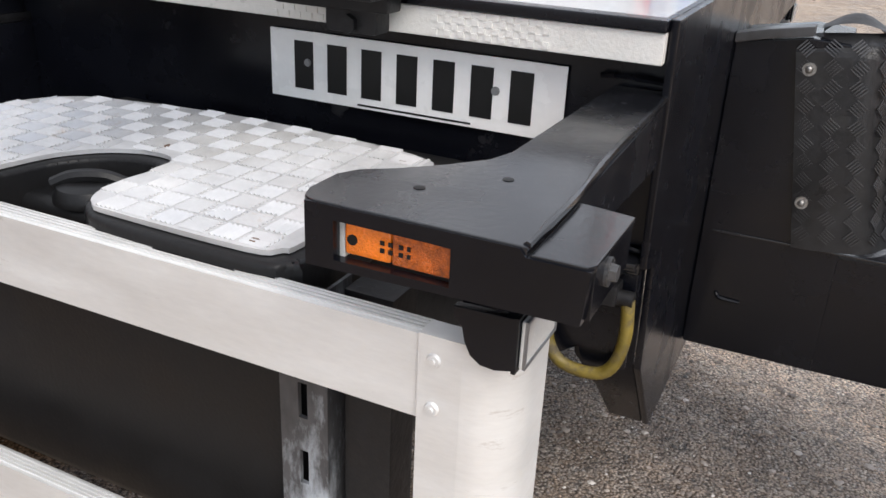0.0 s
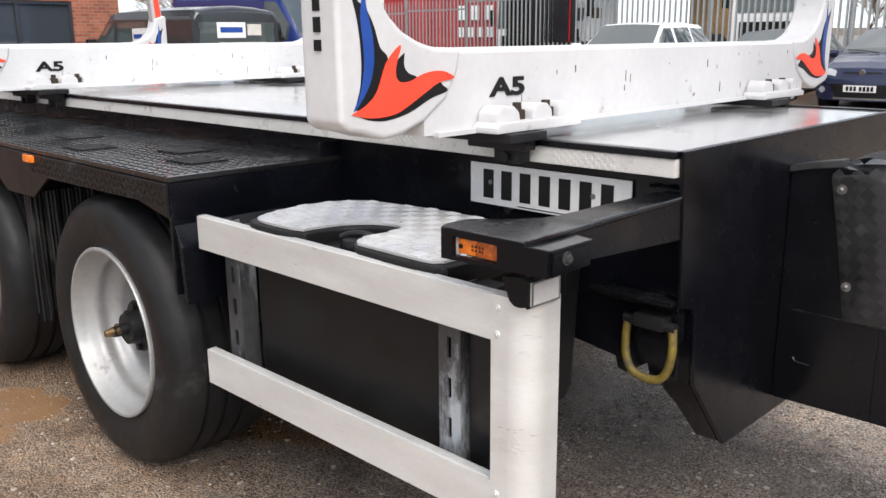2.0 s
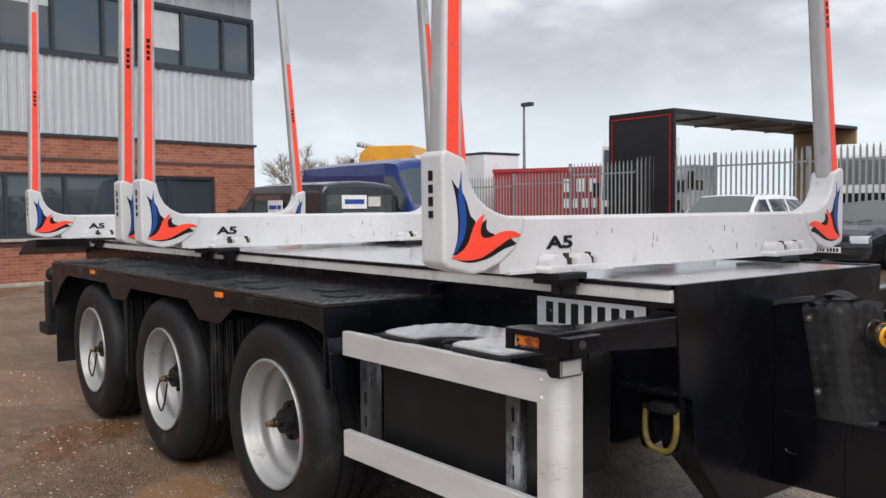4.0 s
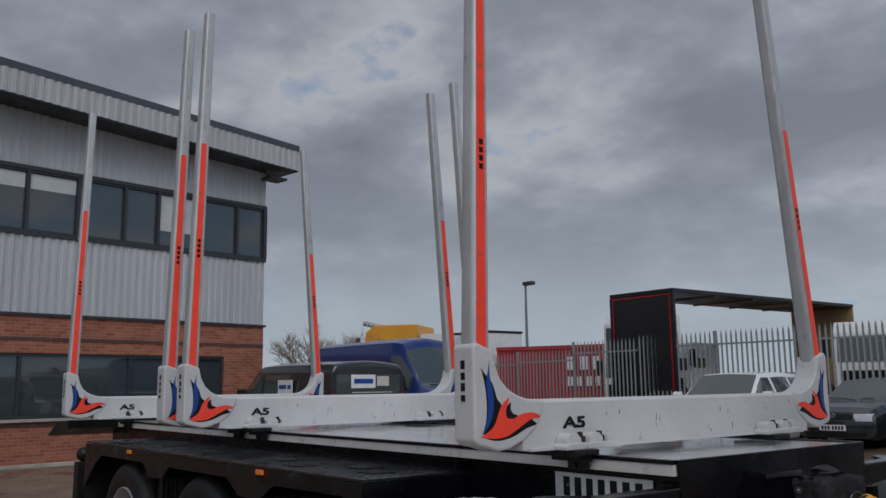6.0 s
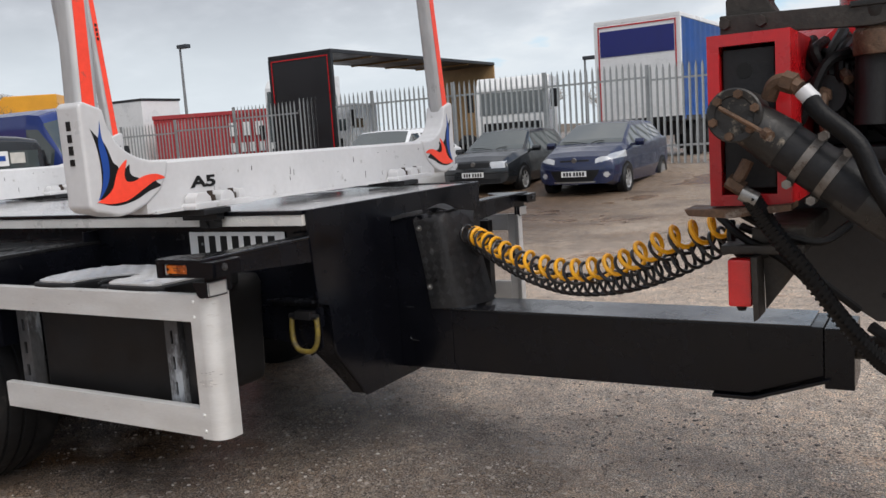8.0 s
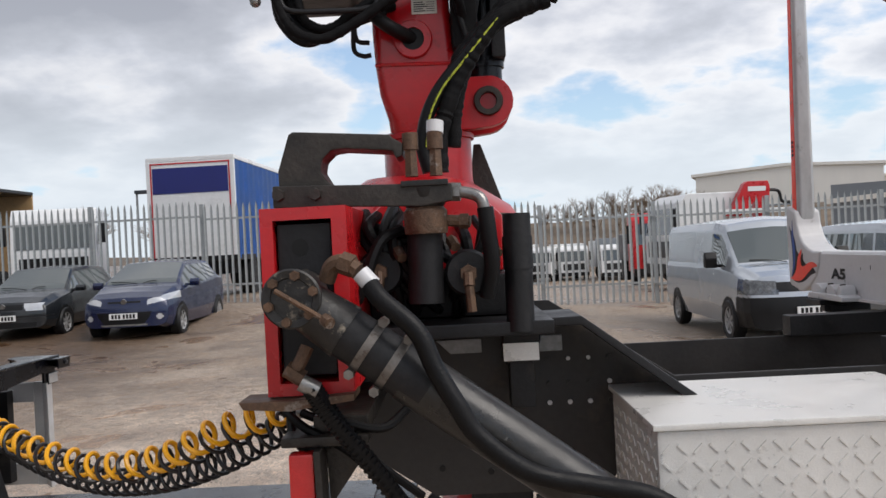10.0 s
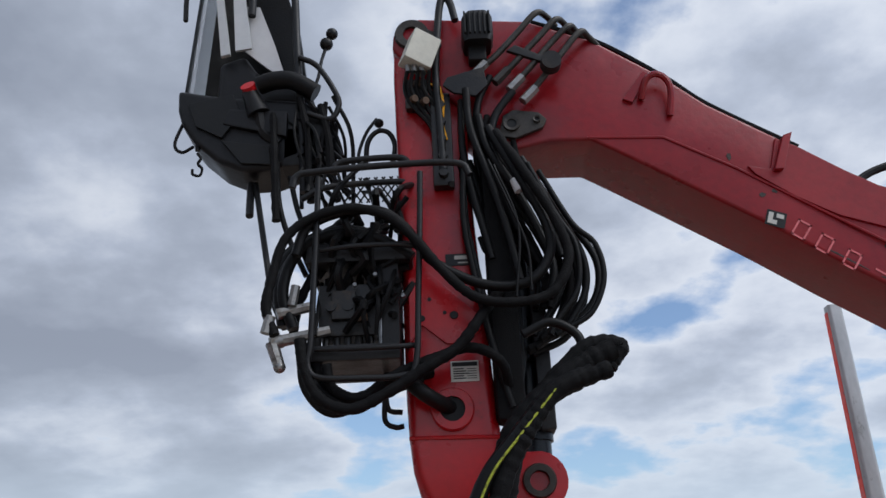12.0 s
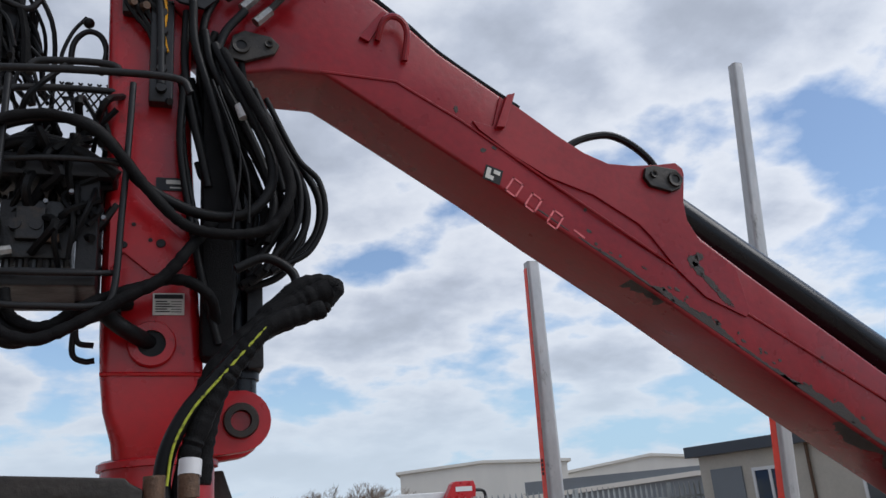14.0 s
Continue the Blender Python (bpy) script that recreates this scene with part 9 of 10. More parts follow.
def small_hatch():
    p = hatch_profile(3.95, 1.72, 1.49, 0.80, 0.95, 1.02, 1.78, 3.38, 3.86, 0.95, 0.12)

    def kinds(x, y, z, strip):
        q = hatch_windows(x, y, z, strip, p, ((1.15, 1.95), (2.02, 2.78), (2.86, 3.30)))
        if q:
            return q
        u = y / 0.86
        if x < 0.80 and 0.50 < u and 0.565 + 0.18 * u < z < 0.61 + 0.275 * u and strip not in (7, 8):
            return "headlamp"
        if x < 0.16 and 0.31 < z < 0.53 and u < 0.44 + 0.9 * (z - 0.31) - (0.5 * (z - 0.45) if z > 0.45 else 0):
            return "grille"
        if x < 0.2 and 0.695 < z < 0.735 and u < 0.36:
            return "grille"
        if x < 0.25 and (y - 0.65) ** 2 + (z - 0.43) ** 2 < 0.055 ** 2:
            return "fog_lamp"
        if x < 0.16 and 0.285 < z < 0.31 and u < 0.5:
            return "chrome_strip"
        if x > 3.86 and y > 0.5 and 0.75 < z < 1.0:
            return "tail_lamp"
        return "body"
    return vehicle("hatchback_car", "dark metallic blue hatchback car parked by the fence", "car", facing(-4.28, 13.55, 90), P_BLUECAR, p, kinds, {"fog_lamp": M_LENS, "chrome_strip": M_CHROME}, 0.78, 2.49, 0.30, (1.22, 0.93, 0.15))


def old_hatch():
    p = hatch_profile(4.15, 1.73, 1.44, 0.76, 1.15, 0.96, 1.80, 3.45, 4.03, 0.91, 0.05)

    def kinds(x, y, z, strip):
        q = hatch_windows(x, y, z, strip, p, ((1.3, 2.25), (2.32, 3.2)))
        if q:
            return q
        if x < 0.45 and 0.40 < y < 0.72 and 0.595 < z < 0.735 and strip not in (7, 8) and not (y < 0.44 and z < 0.63):
            return "headlamp"
        if x < 0.3 and 0.61 < z < 0.715 and y < 0.39:
            return "grille"
        if x < 0.3 and 0.27 < z < 0.37 and y < 0.62:
            return "grille"
        if x < 0.4 and 0.47 < z < 0.50:
            return "rubbing_strip"
        if x > 3.95 and y > 0.5 and 0.6 < z < 0.9:
            return "tail_lamp"
        return "body"
    return vehicle("hatchback_car", "black older hatchback car parked by the fence", "car", facing(-6.82, 14.05, 91), P_BLACKCAR, p, kinds, {}, 0.86, 2.51, 0.30, (1.28, 0.89, 0.13), nose=0.08)


def white_suv():
    p = hatch_profile(4.55, 1.83, 1.68, 0.96, 1.15, 1.12, 1.85, 3.9, 4.4, 1.08, 0.06)

    def kinds(x, y, z, strip):
        q = hatch_windows(x, y, z, strip, p, ((1.35, 2.2), (2.3, 3.1), (3.2, 4.0)))
        if q:
            return q
        if x < 0.6 and 0.50 < y and 0.76 < z < 0.92 and strip not in (7, 8):
            return "headlamp"
        if x < 0.2 and 0.62 < z < 0.86 and y < 0.46:
            return "grille"
        if x < 0.2 and 0.30 < z < 0.42 and y < 0.6:
            return "grille"
        return "body"
    return vehicle("sport_utility_car", "white sport utility car parked by the fence", "car", facing(-8.75, 12.1, 97), P_WHITECAR, p, kinds, {}, 0.90, 2.67, 0.35, (1.35, 1.08, 0.17))


def van_profile(L, W, H, hood, cowl, cz, wtop, belt, gut):
    h = W / 2
    return {"x": [0, 0.2, 0.5, cowl, cowl + 0.1, wtop, wtop + 0.35, L * 0.6, L - 0.12, L - 0.03, L],
            "top": [hood, hood + 0.08, hood + 0.14, cz, cz + 0.10, H - 0.07, H - 0.01, H, H - 0.03, H - 0.07, H - 0.14],
            "gtop": [hood - 0.06, hood, hood + 0.06, cz - 0.03, cz + 0.06, gut - 0.02, gut, gut, gut, gut, gut - 0.03],
            "belt": [hood - 0.08, hood - 0.03, hood + 0.02, belt - 0.05, belt - 0.03, belt, belt, belt, belt, belt, belt],
            "wid": [h * 0.93, h * 0.97, h, h, h, h, h, h, h, h * 0.99, h * 0.98],
            "rw": [h * 0.80, h * 0.84, h * 0.88, h * 0.88, h * 0.87, h * 0.83, h * 0.87, h * 0.88, h * 0.88, h * 0.87, h * 0.86],
            "bot": [0.24, 0.22, 0.22, 0.22, 0.22, 0.22, 0.22, 0.22, 0.26, 0.3, 0.32], "cowl": cowl, "cz": cz}


def van_kinds(p, door, windows=(), rear=False, dark_bumper=True, gut=1.72):
    xs = p["x"]
    cowl, wtop, L = xs[3], xs[5], xs[-1]

    def kinds(x, y, z, strip):
        rw = float(np.interp(x, xs, p["rw"]))
        if strip in (6, 7, 8) and cowl + 0.03 < x < cowl + 0.84 * (wtop - cowl) and y < rw * 0.94:
            return "windscreen"
        if strip == 5:
            g0, g1 = float(np.interp(x, xs, p["belt"])), float(np.interp(x, xs, p["gtop"]))
            for a, b in (door,) + tuple(windows):
                if a < x < b and g0 + 0.02 < z < g1 - 0.05:
                    return "side_window"
        hd = p["top"][0]
        if x < 0.55 and y > 0.50 and hd - 0.28 < z < hd - 0.09 + 0.1 * (y - 0.5) and strip not in (7, 8):
            return "headlamp"
        if x < 0.3 and y <= 0.50 and hd - 0.25 < z < hd - 0.10:
            return "grille"
        if x < 0.6 and z < hd - 0.32 and dark_bumper:
            return "bumper"
        if rear and strip == 21 and p["belt"][-1] + 0.02 < z < gut - 0.05 and y < 0.74:
            return "rear_window"
        if strip == 21 and y > 0.74 and 0.85 < z < 1.3:
            return "tail_lamp"
        if strip in (2, 3) and abs(z - 0.62) < 0.03 and x > 0.6:
            return "rubbing_strip"
        return "body"
    return kinds


def vans():
    p = van_profile(4.89, 1.90, 1.96, 1.04, 0.85, 1.20, 1.60, 1.15, 1.74)
    vehicle("panel_van", "silver panel van parked by the fence", "van", facing(7.12, 10.35, 90.5), P_SILVER, p, van_kinds(p, (1.18, 1.95)), {"rubbing_strip": P_SILVER, "headlamp": M_LAMPD}, 0.95, 3.0, 0.33, (1.35, 1.14, 0.26), 0.52, mirror_mat=M_PLASTIC, nose=0.14)
    p = van_profile(4.3, 1.83, 1.82, 0.98, 0.85, 1.14, 1.55, 1.08, 1.62)
    vehicle("small_van", "silver-grey small van with side windows parked beside another van", "van", facing(9.95, 10.6, 91), P_SILVER2, p, van_kinds(p, (1.15, 1.95), ((2.05, 2.85), (2.95, 3.9)), dark_bumper=False, gut=1.62), {"rubbing_strip": P_SILVER2, "headlamp": M_LAMPD}, 0.9, 2.7, 0.32, (1.28, 1.08, 0.2), 0.5, nose=0.14)
    p = van_profile(4.89, 1.90, 1.97, 1.04, 0.85, 1.20, 1.60, 1.15, 1.74)
    dark = vehicle("panel_van", "dark grey panel van with pale sign panels", "van", facing(-17.2, 6.75, 0, 0.12), P_DARKVAN, p, van_kinds(p, (1.18, 1.95), ((2.1, 3.2),), True), {"rubbing_strip": P_DARKVAN}, 0.95, 3.0, 0.33, (1.35, 1.14, 0.26), 0.52, mirror_mat=M_PLASTIC, nose=0.14, tail_bow=0.04)
    bm = B()
    box(bm, 2.85, 3.45, -0.935, -0.915, 1.30, 1.58)
    sg = part("van_sign", bm, M_PLATE, dark, "pale sign panel")
    bm = B()
    box(bm, 2.90, 3.22, -0.938, -0.935, 1.40, 1.48)
    part("sign_bar", bm, M_BLUE, sg)
    bm = B()
    box(bm, 3.27, 3.41, -0.938, -0.935, 1.40, 1.48)
    part("sign_bar", bm, M_BLUE, sg)
    bm = B()
    box(bm, 4.89, 4.90, -0.42, 0.14, 1.40, 1.66)
    sg = part("van_sign", bm, M_PLATE, dark, "pale sign panel")
    bm = B()
    box(bm, 4.901, 4.905, -0.36, 0.08, 1.49, 1.58)
    part("sign_bar", bm, M_BLUE, sg)
    bm = B()
    box(bm, 4.89, 4.90, 0.18, 0.46, 1.44, 1.63)
    part("sign_bar", bm, M_LABEL, dark)
    for k in range(2):
        bm = B()
        box(bm, 4.891, 4.896, -0.55 + 0.15 * k, 0.55, 1.22 + 0.09 * k, 1.235 + 0.09 * k)
        part("small_print_bar", bm, M_LABEL, dark)
    p = van_profile(5.95, 2.02, 2.66, 1.22, 0.80, 1.42, 1.65, 1.35, 2.25)
    vehicle("large_van", "royal blue high-roof van parked behind a dark van", "van", facing(-13.3, 10.25, 181), P_BLUEVAN, p, van_kinds(p, (1.15, 2.0), gut=2.25), {"rubbing_strip": M_PLASTIC}, 1.0, 3.5, 0.35, (1.25, 1.35, 0.36), 0.55, mirror_mat=M_PLASTIC, nose=0.16)


small_hatch()
old_hatch()
white_suv()
vans()


def lorry_box(name, label, m, L, W, z0, z1, side_mat, rear_mat, frame_mat, roof_mat, open_sides=False, panel=None):
    """A body on a chassis; local x runs forward from the rear face, y to its left."""
    v = thing(name, label, "lorry", m)
    h = W / 2
    bm = B()
    box(bm, -0.02, L, -h, h, z1 - 0.12, z1, 0.02)
    part("roof", bm, roof_mat, v)
    bm = B()
    box(bm, 0.0, L, -h, h, z0 - 0.15, z0, 0.01)
    part("floor", bm, M_BLACK2, v)
    for s in (-1, 1):
        bm = B()
        box(bm, -0.03, 0.08, s * h, s * (h - 0.10), z0, z1 - 0.12, 0.01)
        part("rear_post", bm, frame_mat, v)
    if open_sides:
        for k in range(4):
            bm = B()
            box(bm, L * (k + 1) / 5, L * (k + 1) / 5 + 0.05, -h + 0.05, h - 0.05, z1 - 0.17, z1 - 0.125)
            part("roof_bow", bm, M_TAN, v)
        bm = B()
        box(bm, L - 0.08, L, -h + 0.02, h - 0.02, z0, z1 - 0.12)
        part("bulkhead", bm, M_TAN, v)
    else:
        for s in (-1, 1):
            bm = B()
            rows = []
            n = 60
            lo, hi = [], []
            for i in range(n + 1):
                x = 0.09 + (L - 0.1) * i / n
                y = s * (h - 0.01 + 0.018 * math.sin(i * 1.9))
                lo.append(bm.verts.new((x, y, z0 - 0.1)))
                hi.append(bm.verts.new((x, y, z1 - 0.13)))
            for i in range(n):
                bm.faces.new((lo[i], lo[i + 1], hi[i + 1], hi[i]))
            bmesh.ops.solidify(bm, geom=list(bm.faces), thickness=0.02)
            part("side_curtain", bm, side_mat, v)
    bm = B()
    box(bm, -0.02, 0.05, -h + 0.10, h - 0.10, z0, z1 - 0.12)
    rear = part("rear_panel", bm, rear_mat, v)
    if panel:
        bm = B()
        box(bm, -0.035, -0.02, -h + 0.18, h - 0.18, z1 - 1.02, z1 - 0.30)
        part("upper_panel", bm, panel, v)
    bm = B()
    for s in (-1, 1):
        box(bm, -0.036, -0.03, s * (h - 0.12), s * (h - 0.155), z0, z1 - 0.16)
    box(bm, -0.036, -0.022, -h + 0.12, h - 0.12, z1 - 0.20, z1 - 0.165)
    part("red_tape", bm, M_REDHI, v)
    bm = B()
    for s in (-1, 1):
        for xa in (1.6, 2.9, L - 2.2):
            rod(bm, (xa, s * (h - 0.35), 0.5), (xa, s * h, 0.5), 0.5, None, 24)
    box(bm, 0.4, L, -0.45, 0.45, 0.6, z0 - 0.15)
    part("running_gear", bm, M_RUBBER, v)
    return v


def cab_unit(name, label, m, colour, H=3.0, W=2.45, D=2.1):
    v = thing(name, label, "lorry", m)
    h = W / 2
    bm = B()
    prism(bm, [(0.0, 0.5), (0.0, 1.5), (0.12, H - 0.35), (0.35, H), (D, H), (D, 0.8), (1.7, 0.8), (1.6, 0.5)], "y", -h, h, 0.05)
    part("cab", bm, colour, v, "", 50)
    bm = B()
    prism(bm, [(-0.012, 1.62), (0.10, H - 0.5), (0.16, H - 0.5), (0.08, 1.62)], "y", -h + 0.12, h - 0.12, 0.0)
    part("windscreen", bm, M_GLASS, v)
    for s in (-1, 1):
        bm = B()
        prism(bm, [(0.25, 1.7), (0.35, H - 0.55), (1.05, H - 0.55), (1.05, 1.7)], "y", s * h, s * (h + 0.012))
        part("side_window", bm, M_GLASS, v)
        bm = B()
        box(bm, -0.12, 0.05, s * (h + 0.08), s * (h + 0.28), 1.75, 2.35, 0.03)
        part("door_mirror", bm, M_PLASTIC, v)
    bm = B()
    box(bm, -0.03, 0.0, -h + 0.25, h - 0.25, 0.75, 1.35, 0.01)
    for k in range(4):
        box(bm, -0.05, -0.03, -h + 0.3, h - 0.3, 0.80 + 0.14 * k, 0.86 + 0.14 * k)
    part("grille", bm, M_PLASTIC, v)
    bm = B()
    box(bm, -0.08, 0.3, -h, h, 0.35, 0.72, 0.04)
    part("bumper", bm, M_PLASTIC, v)
    bm = B()
    for s in (-1, 1):
        rod(bm, (0.95, s * (h - 0.35), 0.5), (0.95, s * h, 0.5), 0.5, None, 24)
    box(bm, 1.0, D + 1.0, -0.45, 0.45, 0.6, 0.9)
    part("running_gear", bm, M_RUBBER, v)
    return v


lorry_box("box_lorry", "box lorry with white rear doors, navy panel and blue side curtain", facing(-5.38, 21.55, 88), 10.0, 2.5, 1.15, 3.95, M_CURTBL, M_WHITEFAR, M_WHITEFAR, M_WHITEFAR, panel=M_NAVY)
lorry_box("curtain_lorry", "open curtain-sided lorry body with a black rear panel", facing(-15.05, 18.6, 89), 10.6, 2.5, 0.80, 3.85, M_CURTB, M_CURTB, M_CURTB, M_CURTB, open_sides=True)
cab_unit("lorry_cab", "white lorry cab behind the fence", facing(-10.3, 23.6, 105), M_WHITEFAR, 2.85)
cab_unit("lorry_cab", "white lorry cab under an open body", facing(-17.7, 22.8, 95), M_WHITEFAR, 2.6)
cab_unit("lorry_cab", "tall white lorry cab with a roof deflector beside a black body", facing(-21.2, 25.2, 92), M_WHITEFAR, 4.2)


def container():
    v = thing("shipping_container", "faded red corrugated shipping container with white bars", "container", Matrix.Translation((-27.3, 27.6, 0.05)) @ Matrix.Rotation(radians(25), 4, "Z") @ Matrix.Scale(1.22, 4))
    bm = B()
    n = 40
    lo, hi = [], []
    for i in range(n * 4 + 1):
        x = -2.2 + 4.4 * i / (n * 4)
        y = -1.2 + (0.03 if (i // 2) % 2 else 0)
        lo.append(bm.verts.new((x, y, 0.15)))
        hi.append(bm.verts.new((x, y, 2.55)))
    for i in range(n * 4):
        bm.faces.new((lo[i], lo[i + 1], hi[i + 1], hi[i]))
    box(bm, -2.2, 2.2, -1.15, 1.2, 0.15, 2.5)
    part("wall", bm, M_CONTR, v)
    bm = B()
    for z in (0.0, 2.5):
        box(bm, -2.23, 2.23, -1.22, -1.16, z, z + 0.14)
    box(bm, -2.23, 2.23, -1.2, 1.2, 2.6, 2.64)
    part("frame", bm, M_CONTR, v)
    for k in range(3):
        bm = B()
        box(bm, 0.7 + 0.5 * k, 1.0 + 0.5 * k, -1.235, -1.225, 1.7, 2.2)
        part("white_bar", bm, M_WHITEFAR, v)
    for k in range(4):
        bm = B()
        box(bm, 0.7 + 0.36 * k, 0.92 + 0.36 * k, -1.235, -1.225, 1.1, 1.45)
        part("white_bar", bm, M_WHITEFAR, v)


container()


def far_lorry(name, label, x, y, deg, mats, L=6.0, z1=3.4, dz=0.0):
    v = thing(name, label, "lorry", facing(x, y, deg, dz))
    bm = B()
    box(bm, 2.2, L, -1.2, 1.2, 0.9, z1, 0.05)
    part("body", bm, mats[1], v)
    bm = B()
    prism(bm, [(0, 0.5), (0, 1.5), (0.2, 2.5), (0.5, 2.75), (2.1, 2.75), (2.1, 0.5)], "y", -1.2, 1.2, 0.05)
    part("cab", bm, mats[0], v)
    bm = B()
    prism(bm, [(-0.02, 1.55), (0.16, 2.35), (0.22, 2.35), (0.1, 1.55)], "y", -1.05, 1.05)
    part("windscreen", bm, M_GLASS, v)
    bm = B()
    box(bm, -0.04, 0.02, -0.85, 0.85, 0.85, 1.35, 0.02)
    part("grille", bm, M_CURTB, v)
    bm = B()
    box(bm, -0.08, 0.1, -1.2, 1.2, 0.35, 0.66, 0.04)
    part("bumper", bm, M_PLASTIC, v)
    for s in (-1, 1):
        bm = B()
        box(bm, -0.10, 0.02, s * 1.24, s * 1.42, 1.6, 2.3, 0.02)
        part("door_mirror", bm, M_PLASTIC, v)
    bm = B()
    for xa in (0.9, L - 1.4):
        for s in (-1, 1):
            rod(bm, (xa, s * 0.9, 0.5), (xa, s * 1.2, 0.5), 0.5, None, 18)
    box(bm, 0.2, L - 0.2, -0.5, 0.5, 0.45, 0.9)
    part("running_gear", bm, M_RUBBER, v)
    return v


yl = far_lorry("lorry", "yellow lorry with roof lamps seen over the vans", -24.6, 14.9, 38, (M_YELFAR, M_WHITEFAR), 3.2, 2.4, 1.05)
bm = B()
for k in range(6):
    rod(bm, (0.2, -1.0 + 0.4 * k, 2.83), (0.05, -1.0 + 0.4 * k, 2.83), 0.09, None, 12)
part("roof_lamp", bm, M_LENS, yl)
wb = far_lorry("lorry", "white box lorry with a dark roof edge behind the fence", -38.2, 27.4, 0, (M_WHITEFAR, M_WHITEFAR), 7.2, 3.75, 0.3)
bm = B()
box(bm, 2.15, 7.25, -1.23, 1.23, 3.752, 3.86, 0.02)
part("roof_edge", bm, M_CURTB, wb)
r_ = random.Random(21)
for k in range(8):
    x, y = 5.6 + 2.75 * k + r_.uniform(-0.3, 0.3), 63 + r_.uniform(-1, 4)
    far_lorry("lorry", "white lorry parked in a distant yard", x, y, r_.choice((90, 84, 70, 112, 60)), (M_WHITEFAR, (M_WHITEFAR, M_SHED, M_WHITEFAR, M_SHED2)[k % 4]), 7.0, r_.uniform(2.7, 3.3))
for k in range(7):
    x, y = -13 + 2.7 * k, 62 + r_.uniform(-2, 5)
    far_lorry("lorry", "lorry parked in a distant yard", x, y, r_.choice((90, 98, 60)), ((M_WHITEFAR, M_CURTBL, M_CURTB)[k % 3], (M_SHED, M_CONTR, M_CURTB, M_WHITEFAR)[k % 4]), 6.5, 2.7)
far_lorry("lorry", "red lorry cab behind the fence", 9.75, 30.0, 84, (M_REDHI, M_CURTB), 6.5, 2.0)
rc = far_lorry("crane_lorry", "white lorry with a red loader crane behind the fence", 8.25, 24.6, 8, (M_WHITEFAR, M_WHITEFAR), 7.5, 1.25, 0.15)
bm = B()
prism(bm, [(1.60, 2.02), (2.12, 2.95), (2.22, 3.02), (2.86, 3.02), (2.92, 2.86), (2.80, 1.25), (2.40, 1.25), (2.46, 2.45), (1.95, 1.98)], "y", -1.55, -1.28, 0.03)
fc = part("folded_crane", bm, M_REDHI, rc, "bright red folded loader crane")
bm = B()
box(bm, 2.22, 2.78, -1.562, -1.552, 2.72, 2.86)
part("print_bar", bm, M_WHITEFAR, fc)
bm = B()
box(bm, 1.2, 3.4, -1.66, -1.56, 2.06, 2.20, 0.02)
part("light_bar", bm, M_WHITEFAR, rc)
bm = B()
tube(bm, [(2.9, -1.4, 2.75), (3.25, -1.4, 2.7), (3.35, -1.4, 2.4), (3.6, -1.4, 2.35)], 0.05, 8)
part("hose", bm, M_PLASTIC, rc)


def bank():
    """Brown bank beyond the yards."""
    bm = B()
    rows = []
    for j, (y, f) in enumerate(((82, 0.0), (90, 0.7), (96, 1.0), (112, 1.0), (125, 0.0))):
        rows.append([bm.verts.new((-30 + 2.0 * i, y + noise.noise((i * 0.4, j, 0)), -1.7 + f * (4.3 + 0.05 * i + 0.5 * noise.noise((i * 0.3, 3.0, j * 0.2))))) for i in range(61)])
    for a, b in zip(rows, rows[1:]):
        for i in range(60):
            bm.faces.new((a[i], a[i + 1], b[i + 1], b[i]))
    solid("earth_bank", bm, M_HILL, "brown grassy bank beyond the yards", "bank", kind="structure", angle=180)


bank()


# ---- sheds, cabin, lamps, hills ----
def shed(label, x, y, deg, L, D, h0, h1, wall, roof):
    v = thing("warehouse", label, "building", Matrix.Translation((x, y, 0)) @ Matrix.Rotation(radians(deg), 4, "Z"))
    bm = B()
    prism(bm, [(0, -4), (0, h0), (L / 2, h1), (L, h0), (L, -4)], "y", 0, D)
    part("wall", bm, wall, v)
    bm = B()
    prism(bm, [(-0.5, h0), (L / 2, h1), (L + 0.5, h0), (L + 0.5, h0 + 0.35), (L / 2, h1 + 0.35), (-0.5, h0 + 0.35)], "y", -0.3, D + 0.3)
    part("roof", bm, roof, v)
    bm = B()
    box(bm, -0.05, L * 0.55, -0.06, 0, 2.6, 4.6)
    part("side_band", bm, M_SHED2, v)
    return v


shed("long cream sheeted warehouse with a low gable, far off", 32.0, 105, -20, 21, 40, 8.5, 9.1, M_SHED, M_SHED)
shed("low grey warehouse far off beyond the yards", 52.5, 104, -24, 26, 40, 7.0, 8.6, M_SHED, M_SHED)
shed("low dark warehouse beyond the fence", 30.0, 62, -38, 26, 16, 3.2, 3.9, M_SHED2, M_SHED)


